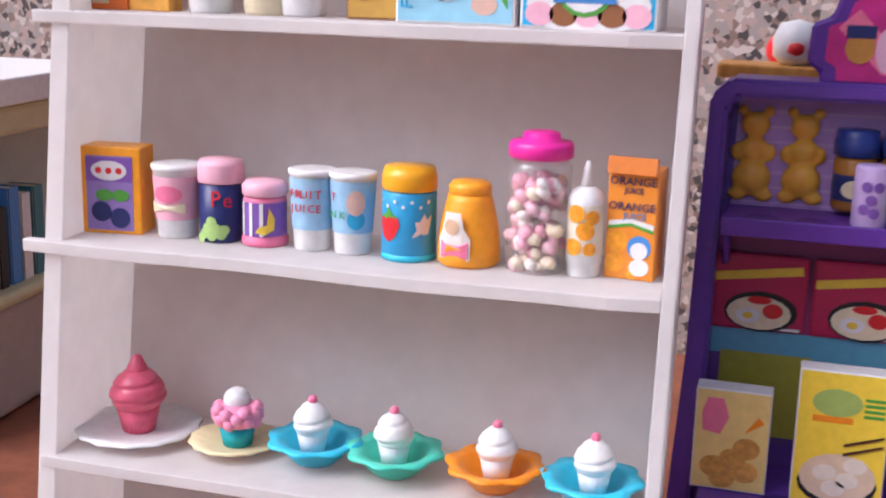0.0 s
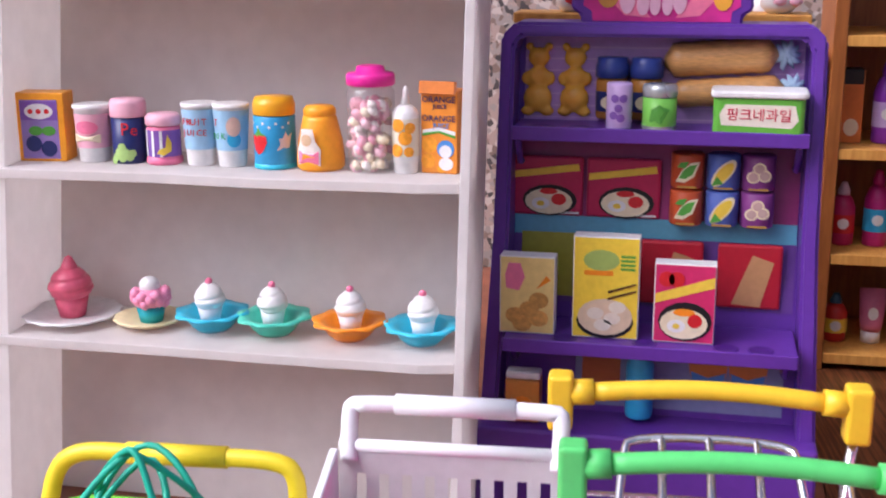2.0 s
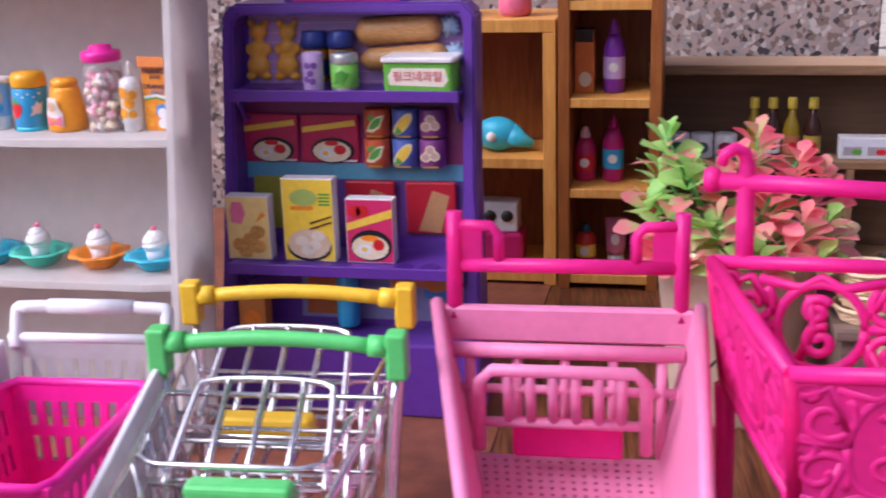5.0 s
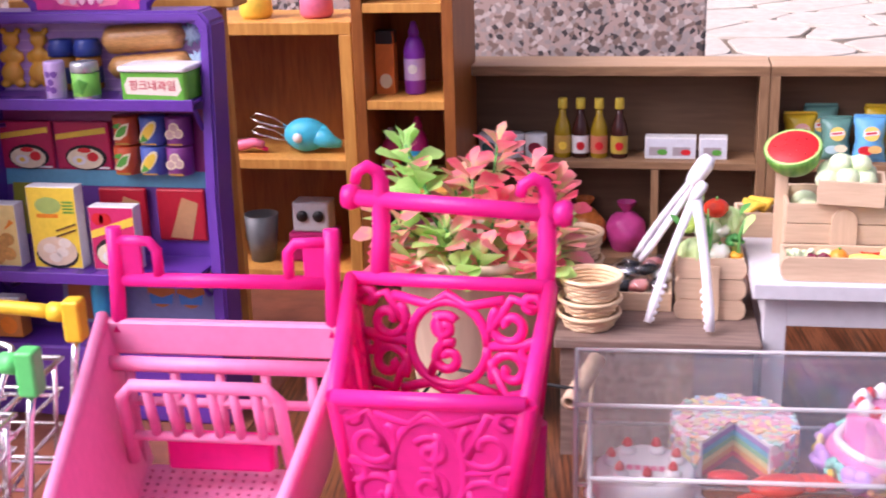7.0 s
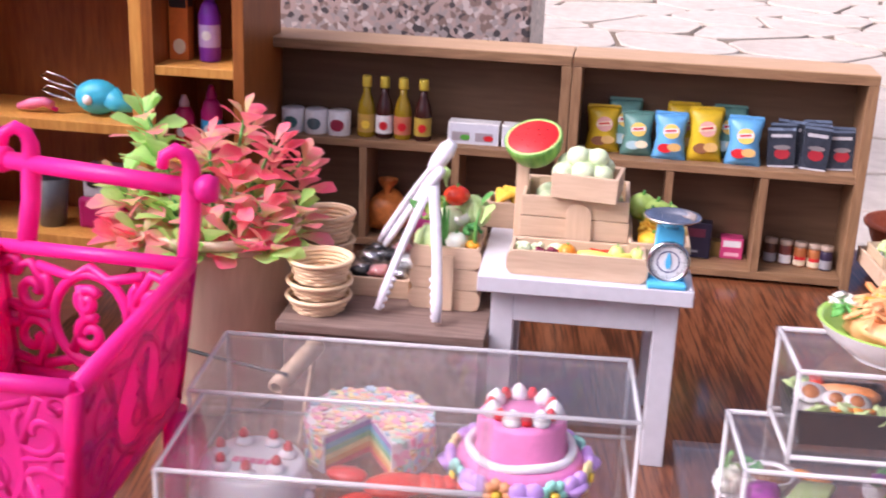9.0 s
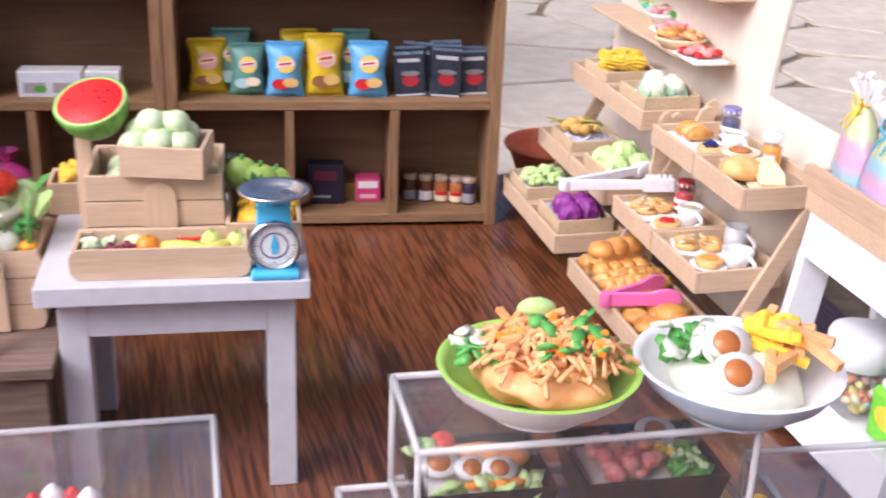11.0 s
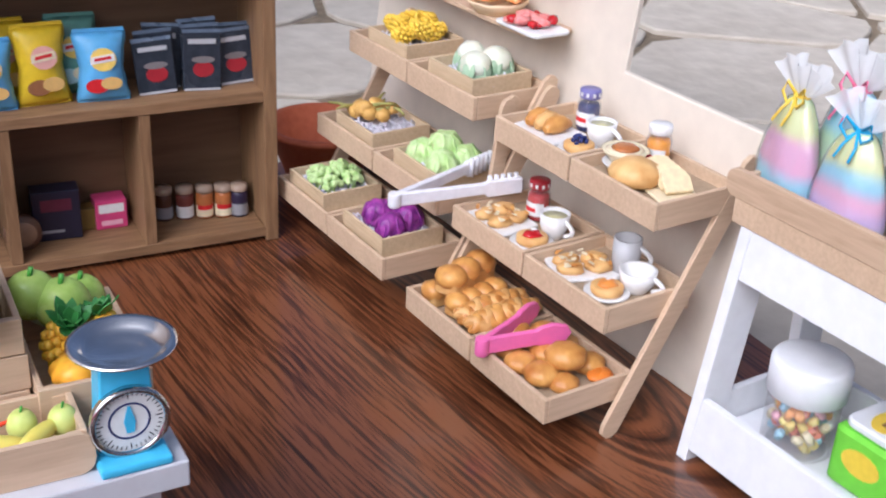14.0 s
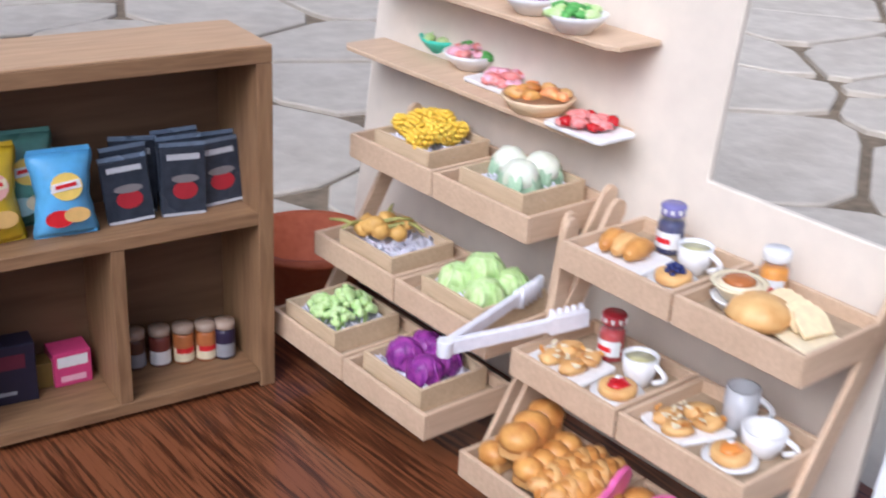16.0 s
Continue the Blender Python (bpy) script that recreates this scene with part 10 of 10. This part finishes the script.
def jar(o, x, y, content, lid, label, band):
    t = thing("jam_jar", label, "jar", L3(o, x, y), RZ, "jam jars in the trays")
    t.scale = (0.86, 0.86, 0.92)
    part("content", lathe(bm_new(), [(0.5, 0.05), (0.53, 0.15), (0.53, 1.15), (0.45, 1.3), (0, 1.3)], 20), content, t)
    part("glass", lathe(bm_new(), [(0.5, 0), (0.57, 0.06), (0.57, 1.3), (0.46, 1.5), (0.46, 1.62)], 24, cap=False), K_glass, t)
    part("lid", lathe(bm_new(), [(0.5, 1.55), (0.52, 1.6), (0.52, 1.9), (0.48, 1.95), (0, 1.95)], 24), lid, t)
    wrap_decal(t, 0.58, 0.3, 0.95, -250, -100, band)
    wrap_decal(t, 0.585, 0.5, 0.7, -210, -140, K_red if band is K_white else K_white, "label_motif")
    for k in range(10):
        a = radians(36 * k)
        part("lid_check", box(bm_new(), -0.07, -0.02, 1.66, 0.07, 0.02, 1.84, m=Matrix.Translation((0.515 * math.cos(a), 0.515 * math.sin(a), 0)) @ Matrix.Rotation(a + math.pi / 2, 4, "Z")), K_white, t)


def cup(o, x, y, r, h, tea=None, rz=0.0, mug=False, label="white cup of milky tea"):
    t = thing("mug" if mug else "cup", label, "cup", L3(o, x, y), RZ + rz, "white cups in the trays")
    if mug:
        prof = [(r, 0), (r, h), (r - 0.08, h), (r - 0.08, 0.12), (0, 0.12)]
    else:
        prof = [(0.55 * r, 0), (0.6 * r, 0.06), (0.9 * r, h * 0.45), (r, h), (r - 0.08, h), (0.8 * r, h * 0.45), (0, 0.15)]
    part("bowl", lathe(bm_new(), prof, 28), K_white if not mug else K("frosted white glass", (0.78, 0.78, 0.80), 0.15, var=0.03, trans=0.35), t)
    if tea:
        part("drink", lathe(bm_new(), [(r * 0.93, h * 0.86), (0, h * 0.87)], 24), tea, t)
    pts = [(r * 0.9 + 0.42 * math.sin(math.pi * u) * (1.2 if mug else 1), 0, h * (0.2 + 0.62 * u)) for u in [i / 8 for i in range(9)]]
    part("handle", tube(bm_new(), pts, 0.1, 8), K_white, t)


M_tea = P_("milky tea", (0.62, 0.58, 0.30), 0.2)
# upper tray, far compartment then near one (y grows away)
flat_plate(TU, 1.60, 8.4, 1.02, 1.34, 5, "cream plate with golden croissants", "croissant")
flat_plate(TU, 1.35, 6.1, 0.86, 0.86, 0, "white plate with a blueberry tart", "berry", False)
jar(TU, 3.3, 8.0, K_navy, P_("checked blue lid", (0.20, 0.18, 0.42)), "small jar of blueberry jam with a checked lid", K_white)
cup(TU, 2.7, 6.4, 0.62, 1.0, M_tea, -80)
_t = thing("egg_bowl", "two stacked white bowls with a fried egg", "bowl", L3(TU, 1.7, 3.8), 0)
part("lower_bowl", lathe(bm_new(), [(0.5, 0), (0.78, 0.35), (0.85, 0.42), (0.7, 0.4), (0, 0.2)], 28), K_white, _t)
part("upper_bowl", lathe(bm_new(), [(0.5, 0.42), (0.8, 0.8), (0.92, 0.95), (0.84, 0.95), (0, 0.72)], 28), K_cream, _t)
part("egg_white", lathe(bm_new(), [(0.82, 0.9), (0.5, 0.98), (0, 0.98)], 24), K("fried egg white", (0.84, 0.72, 0.5), 0.3, var=0.1), _t)
part("yolk", lathe(bm_new(), [(0.55, 0.98), (0.4, 1.08), (0, 1.1)], 20), G_yolk, _t)
bun(L3(TU, 1.2, 2.6, 0.1), 1.0, K_bun, "large golden dinner bun")
jar(TU, 3.2, 3.6, K("orange jam", (0.85, 0.34, 0.01), 0.15, var=0.1), K_white, "small jar of orange jam with a white lid", K_white)
flat_plate(TU, 1.90, 1.35, 0.86, 1.07, -15, "wooden board with sliced white bread", "bread")
# middle tray
flat_plate(TM, 1.50, 8.7, 1.02, 1.34, 5, "white plate with flaky almond pastries", "pastry")
flat_plate(TM, 1.35, 6.3, 0.92, 0.92, 0, "white plate with toast and red jam", "jam", False)
jar(TM, 3.1, 8.3, M_jam, P_("dark red lid", (0.34, 0.02, 0.03)), "small jar of strawberry jam with a dark red lid", K_white)
cup(TM, 2.6, 6.5, 0.64, 1.1, M_tea, -80)
flat_plate(TM, 1.80, 3.6, 1.28, 1.02, -20, "white plate with flaky glazed pastries", "pastry")
flat_plate(TM, 1.35, 1.55, 0.88, 0.88, 0, "white plate with glazed toast", "cream", False)
cup(TM, 3.2, 2.7, 0.56, 1.5, None, -60, True, "tall white glass mug")
cup(TM, 2.6, 1.3, 0.74, 0.9, None, -70, False, "wide white empty cup")

# dishes on the wall ledges
def ledge_dish(x, y, z, r, base, content, label, kind, cat="dish"):
    t = thing("ledge_dish", label, cat, (x, y, z), RZ, "dishes on the wall ledges")
    if kind == "board":
        part("board", plate(bm_new(), round_rect(-r * 0.8, -r * 1.2, r * 0.8, r * 1.2, 0.25, 3), 0, 0.18, bev=0.05), base, t)
    elif kind == "basket":
        part("basket", lathe(bm_new(), [(0.7 * r, 0), (r, 0.5), (r, 0.6), (0.9 * r, 0.55), (0.6 * r, 0.15), (0, 0.15)], 24, wob=lambda a, i: 1 + 0.03 * math.cos(16 * a)), base, t)
    else:
        part("bowl", lathe(bm_new(), [(0.5 * r, 0), (0.9 * r, 0.5), (r, 0.7), (0.93 * r, 0.7), (0.5 * r, 0.2), (0, 0.2)], 24), base, t)
    rr = random.Random(int(x * 10 + y * 7))
    for k in range(20):
        a, q = rr.uniform(0, 6.28), r * 0.75 * rr.random() ** 0.5
        z0 = 0.3 if kind == "board" else 0.65
        part("food_piece", blob(bm_new(), (q * math.cos(a), q * math.sin(a), z0 + 0.35 * (1 - q / r) * rr.random() + 0.02), rr.uniform(0.26, 0.42), (1.2, 0.8, 0.55), 1, 0.4, (0, 0, 57 * k), seed=k), content[k % len(content)], t)


ledge_dish(72.5, 55.7, 12.22, 1.25, K_white, (G_meat, M_jam, G_meat), "white board with sliced red meat", "board", "plate")
ledge_dish(72.3, 58.6, 12.22, 1.4, K_straw, (K_bread, G_fish, K_bun), "cane basket of shrimp and croissants", "basket", "basket")
ledge_dish(73.0, 61.8, 12.22, 1.25, K_white, (G_meat, K_lpink), "white board with pink sliced meats", "board", "plate")
ledge_dish(73.3, 64.6, 12.22, 1.25, K_white, (K_lpink, G_meat, G_herb), "white dish of pink meats and herbs", "bowl")
ledge_dish(73.7, 67.3, 12.22, 1.2, K_mint, (G_herb, G_cab), "green dish of leafy vegetables", "bowl")
for _k, (_y, _c) in enumerate(((57.0, (G_herb, G_cab)), (60.0, (G_purple, G_herb)), (63.0, (G_cab, G_white)), (66.0, (G_or, G_herb)))):
    ledge_dish(72.3 + 0.11 * (_y - 55.7), _y, 15.62, 1.2, K_white, _c, ("white bowl of green salad", "white bowl of purple and green salad", "white bowl of pale cabbage", "white bowl of orange and green vegetables")[_k], "bowl")


# cotton candy bags on the white stand
def candy_mat(name, cols, h):
    """Spun sugar that drifts from colour to colour with height."""
    m = mat(name, (0.8, 0.8, 0.8), 0.55, sss=0.25, bump=0.4, size=0.003)
    N, L = m.node_tree.nodes, m.node_tree.links
    tc = N.new("ShaderNodeTexCoord")
    sp = N.new("ShaderNodeSeparateXYZ")
    L.new(tc.outputs["Object"], sp.inputs[0])
    ns = N.new("ShaderNodeTexNoise")
    ns.inputs["Scale"].default_value = 70
    L.new(tc.outputs["Object"], ns.inputs[0])
    a = N.new("ShaderNodeMath")
    a.operation = "MULTIPLY_ADD"
    a.inputs[1].default_value = 100.0 / h
    L.new(sp.outputs[2], a.inputs[0])
    o = N.new("ShaderNodeMapRange")
    o.inputs["To Min"].default_value, o.inputs["To Max"].default_value = -0.09, 0.09
    L.new(ns.outputs[0], o.inputs[0])
    L.new(o.outputs[0], a.inputs[2])
    r = N.new("ShaderNodeValToRGB")
    e = r.color_ramp
    e.interpolation = "EASE"
    for k, c in enumerate(cols):
        q = e.elements[k] if k < 2 else e.elements.new(k / (len(cols) - 1))
        q.position, q.color = k / (len(cols) - 1), (*c, 1)
    L.new(a.outputs[0], r.inputs[0])
    L.new(r.outputs[0], N["Principled BSDF"].inputs["Base Color"])
    return m


def bag_bm(w, d, h, grow=1.0, n=28):
    zs = [0, 0.25, h * 0.25, h * 0.5, h * 0.72, h * 0.88, h * 0.94]
    ws = [0.9, 1.04, 1.0, 0.86, 0.66, 0.4, 0.16]
    b = bm_new()
    rings = []
    for i in range(17):
        z = h * 0.94 * i / 16
        j = max(q for q in range(7) if zs[q] <= z + 1e-6)
        f = 0 if j == 6 else (z - zs[j]) / (zs[j + 1] - zs[j])
        s = (ws[j] + (ws[min(6, j + 1)] - ws[j]) * f) * grow
        ring = []
        for q in range(n):
            a = 6.2832 * q / n
            o = s * (1 + 0.04 * math.sin(5 * a + z) + 0.02 * math.sin(11 * a - 2 * z))
            ring.append(b.verts.new((w * o * math.cos(a), d * o * math.sin(a), z)))
        rings.append(ring)
    for p, q in zip(rings, rings[1:]):
        for i in range(n):
            f = b.faces.new((p[i], p[(i + 1) % n], q[(i + 1) % n], q[i]))
            f.smooth = True
    b.faces.new(list(reversed(rings[0])))
    return b


def candy_bag(at, w, d, h, rz, tie, cols, label):
    t = thing("candy_bag", label, "candy bag", at, rz, "cotton candy bags")
    part("candy", bag_bm(w, d, h, 0.95), candy_mat(label, cols, h), t)
    part("film", bag_bm(w, d, h, 1.02), K_film, t, "clear crinkled film")
    fr = bm_new()
    for lay in (-1, 1):
        grid = []
        for i in range(7):
            u = i / 6
            grid.append([fr.verts.new(((v / 7 - 1) * w * (0.14 + 0.85 * u ** 0.7), lay * (0.05 + 0.25 * u) * d + 0.16 * d * u * math.sin(v * 1.7 + lay), h * (0.92 + (0.33 - 0.05 * math.cos(v * 0.9) - 0.08 * abs(v / 7 - 1)) * u))) for v in range(15)])
        for p, q in zip(grid, grid[1:]):
            for v in range(14):
                fr.faces.new((p[v], p[v + 1], q[v + 1], q[v])).smooth = True
    part("bag_neck", fr, K("milky film", (0.88, 0.90, 0.92), 0.25, var=0.03, alpha=0.55), t, "fanned clear film above the tie")
    b = bm_new()
    tube(b, [(0.21 * w * math.cos(q / 12 * 6.2832), 0.21 * d * math.sin(q / 12 * 6.2832), h * 0.925) for q in range(12)], 0.08, 6, True)
    for s in (-1, 1):
        tube(b, [(s * 0.08, -0.2 * d, h * 0.93), (s * 0.5, -0.35 * d, h * 1.02), (s * 0.65, -0.4 * d, h * 0.92), (s * 0.3, -0.4 * d, h * 0.84), (0, -0.25 * d, h * 0.92)], 0.06, 6)
        tube(b, [(0, -0.25 * d, h * 0.92), (s * 0.25, -0.6 * d, h * 0.8), (s * 0.3, -0.95 * d, h * 0.68)], 0.05, 6)
    part("ribbon", b, tie, t, "thin curled ribbon")


Q_p, Q_b, Q_y, Q_o, Q_v, Q_g = (0.86, 0.50, 0.68), (0.42, 0.72, 0.86), (0.84, 0.84, 0.46), (0.88, 0.62, 0.54), (0.70, 0.54, 0.82), (0.60, 0.80, 0.54)
candy_bag((74.3, 41.0, 10.37), 1.45, 0.85, 3.8, -100, K_gyellow, (Q_v, Q_b, Q_p, Q_p, Q_y, Q_y, Q_g), "pastel rainbow cotton candy bag with yellow ribbon")
candy_bag((75.5, 39.6, 10.37), 1.6, 0.95, 4.4, -95, K_pink, (Q_o, Q_o, Q_g, Q_g, Q_b, Q_b, (0.70, 0.82, 0.90)), "pale blue cotton candy bag with pink ribbon")
candy_bag((74.3, 38.1, 10.37), 1.45, 0.85, 3.6, -85, K_sky, (Q_b, Q_v, Q_p, Q_b, Q_y, Q_y, Q_g), "pastel rainbow cotton candy bag with blue ribbon")
candy_bag((76.3, 37.0, 10.37), 1.3, 0.7, 4.5, -100, K_pink, (Q_v, Q_b, Q_b, Q_g, Q_y, Q_b, (0.78, 0.84, 0.88)), "blue and green cotton candy bag with pink ribbon")

_t = thing("stick_cup", "white ribbed cup holding wooden ice cream sticks", "cup", (75.1, 35.7, 10.37))
part("cup", lathe(bm_new(), [(0.72, 0), (0.95, 1.35), (1.0, 1.4), (0.9, 1.4), (0.68, 0.12), (0, 0.12)], 48, wob=lambda a, i: 1 + (0.03 * math.cos(24 * a) if i in (0, 1) else 0)), K_white, _t)
for _k in range(7):
    _a = radians(51 * _k)
    _r = [(0.25 * math.cos(_a), 0.25 * math.sin(_a), 0.15), (0.75 * math.cos(_a), 0.75 * math.sin(_a), 2.3 + 0.2 * (_k % 3))]
    _s = thing("ice_cream_stick", "pale wooden stick with a rounded end, standing in the cup", "stick", (75.1, 35.7, 10.37), 0, "wooden sticks in the cup")
    part("stick", tube(bm_new(), _r, 0.13, 8, flat=0.4), M_stick_z, _s)
    if _k in (2, 5):
        part("ice_cream", tube(bm_new(), [(0.62 * math.cos(_a), 0.62 * math.sin(_a), 1.6), (0.8 * math.cos(_a), 0.8 * math.sin(_a), 2.8)], [0.24, 0.28], 10), P_("ice cream coral", (0.80, 0.42, 0.32)), _s)


def candy_jar():
    t = thing("candy_jar", "clear jar of mixed gummy candy with a white screw lid", "jar", (74.75, 38.5, 1.22))
    part("glass", lathe(bm_new(), [(1.15, 0), (1.32, 0.1), (1.32, 2.3), (1.22, 2.6)], 36, cap=False), K_glass, t)
    part("base", lathe(bm_new(), [(1.05, 0.0), (1.1, 0.06)], 36), K_glass, t)
    part("lid", lathe(bm_new(), [(1.36, 2.3), (1.44, 2.36), (1.45, 3.5), (1.38, 3.66), (1.2, 3.72), (0, 3.74)], 48, wob=lambda a, i: 1 + 0.004 * math.cos(60 * a)), M_bright, t)
    r = random.Random(6)
    cols = [P_("gummy orange", (0.92, 0.44, 0.16)), P_("gummy yellow", (0.92, 0.74, 0.26)), P_("gummy blue", (0.40, 0.64, 0.80)), P_("gummy red", (0.80, 0.26, 0.20)), K_cream, K_white, K_lpink]
    for k in range(90):
        a, q = r.uniform(0, 6.28), 0.95 * r.random() ** 0.45
        q *= 1.12
        x, y, z = q * math.cos(a), q * math.sin(a), 0.3 + r.uniform(0, 1.9)
        dx, dy, dz = r.uniform(-0.3, 0.3), r.uniform(-0.3, 0.3), r.uniform(0.1, 0.5)
        part("candy", tube(bm_new(), [(x - dx * 0.5, y - dy * 0.5, z - dz * 0.5), (x, y, z), (x + dx * 0.5, y + dy * 0.5, z + dz * 0.5)], [0.13, 0.19, 0.13], 8), cols[r.choice((0, 0, 1, 1, 3, 3, 2, 4, 5, 6))], t)


candy_jar()


def green_box():
    t = thing("tissue_box", "lime green toy box with a white lid and printed label", "box", (76.0, 35.45, 1.22), RZ)
    part("body", plate(bm_new(), round_rect(-1.5, -1.4, 1.5, 1.4, 0.4, 4), 0, 2.25, bev=0.14), M_lime, t)
    part("lid", plate(bm_new(), round_rect(-1.3, -1.2, 1.3, 1.2, 0.4, 4), 2.26, 2.6, bev=0.08), M_bright, t)
    part("label", plate(bm_new(), oval(-0.2, 0, 0.9, 0.6), 2.61, 2.64), K_gyellow, t)
    part("label_bar", box(bm_new(), -0.7, -0.08, 2.645, 0.3, 0.12, 2.66), K_brown, t)
    b = plate(bm_new(), oval(0, 1.3, 0.8, 0.5), -0.02, 0.02, pose(-1.52, 0, 0, 90, 0, -90))
    part("label", b, K_gyellow, t)


green_box()

# terracotta dish on the ground behind the left rack
_t = thing("terracotta_dish", "wide red-brown terracotta dish on the paving", "dish", (68.6, 70.4, 0))
part("dish", lathe(bm_new(), [(1.9, 0), (2.1, 0.2), (3.0, 2.6), (3.15, 2.7), (3.15, 3.1), (2.85, 3.1), (1.8, 0.5), (0, 0.4)], 40), K("terracotta", (0.46, 0.12, 0.05), 0.6, col2=(0.36, 0.08, 0.03), size=0.004, big=0.03, bump=0.3), _t)
part("rim", tube(bm_new(), [(3.15 * math.cos(k / 40 * 6.2832), 3.15 * math.sin(k / 40 * 6.2832), 2.95) for k in range(40)], 0.2, 8, True), C["terracotta"], _t)


# pale cabinet behind the shelf and the plank behind the rack
def pale_cabinet():
    t = thing("toy_cabinet", "pale grey-green rounded toy cabinet with a white top", "cabinet", (-34.4, 46.5, 0), 4)
    M_pg = K("pale grey green", (0.42, 0.44, 0.38), 0.5, var=0.06, size=0.01)
    M_py = K("pale yellow rim", (0.62, 0.58, 0.34), 0.45, var=0.06, size=0.01)
    part("lower_body", box(bm_new(), -12, 0, 0, 0, 15, 6.2, 0.5, seg=3), K("pale beige panel", (0.46, 0.42, 0.38), 0.5, var=0.06, size=0.01), t)
    part("rim", box(bm_new(), -12.3, -0.4, 6.21, 0.6, 15.4, 7.0, 0.35, seg=3), M_py, t)
    part("back_panel", box(bm_new(), -12, 0.5, 7.01, -2.6, 14.6, 15.2), M_pg, t)
    part("upper_rim", box(bm_new(), -12.3, -0.4, 15.21, 0.4, 15.4, 16.9, 0.4, seg=3), M_py, t)
    part("top_slab", box(bm_new(), -12.6, -0.7, 17.0, 1.4, 15.7, 18.4, 0.12), K_white, t)
    for i, (y, h, w, c) in enumerate(((1.0, 4.6, 0.8, K_navy), (2.0, 5.2, 0.7, P_("teal cover", (0.05, 0.22, 0.26))), (3.0, 4.9, 0.9, P_("maroon cover", (0.26, 0.03, 0.05))), (4.2, 5.0, 0.8, K_lilac), (5.3, 4.4, 0.7, K_black), (6.4, 5.3, 0.9, K_blue), (7.6, 4.8, 0.8, K_white), (8.8, 5.0, 0.9, P_("teal cover", (0.05, 0.22, 0.26))))):
        p = Matrix.Translation(Vector((-34.4, 46.5, 0))) @ Matrix.Rotation(radians(4), 4, "Z") @ Vector((-2.3, y, 7.01))
        k = thing("book", "small dark toy book standing on the cabinet shelf", "book", p, 4, "small toy books")
        part("pages", box(bm_new(), 0.05, 0.06, 0.05, 1.95, w - 0.06, h - 0.06), K_cream, k)
        part("cover", box(bm_new(), 0, 0, 0, 1.9, 0.06, h), c, k)
        part("cover", box(bm_new(), 0, w - 0.06, 0, 1.9, w, h), c, k)
        part("spine", box(bm_new(), 1.96, 0, 0, 2.05, w, h, 0.02), c, k)


pale_cabinet()
_t = thing("toy_block", "bright red glossy toy on the cabinet top", "toy", (-34.6, 48.6, 18.42))
part("body", lathe(bm_new(), [(0.9, 0), (1.1, 0.2), (1.0, 1.6), (0.5, 2.2), (0, 2.3)], 20), K_red, _t)


def plank():
    t = thing("plank_stand", "narrow orange pine plank stand behind the purple rack", "stand", (1.9, 43.2, 0))
    part("plank", box(bm_new(), 0, 0, 20.85, 13.2, 2.2, 21.35, 0.08), M_pine, t)
    part("upright", box(bm_new(), 0.8, 0.9, 0, 1.4, 1.5, 20.84), M_pine, t)
    part("upright", box(bm_new(), 11.6, 0.9, 0, 12.2, 1.5, 20.84), M_pine, t)
    for x, c in ((4.55, K_red), (13.7, K_lpink)):
        q = thing("toy_figure", "small round white toy with a coloured bow", "toy", (x, 44.1, 21.36))
        part("body", lathe(bm_new(), [(0.5, 0), (0.8, 0.3), (0.85, 0.9), (0.6, 1.45), (0, 1.6)], 20), K_white, q)
        for s in (-1, 1):
            part("bow", blob(bm_new(), (0.35 + 0.35 * s, -0.75, 0.6), 0.34, (1, 0.6, 0.9), 1), c, q)


plank()
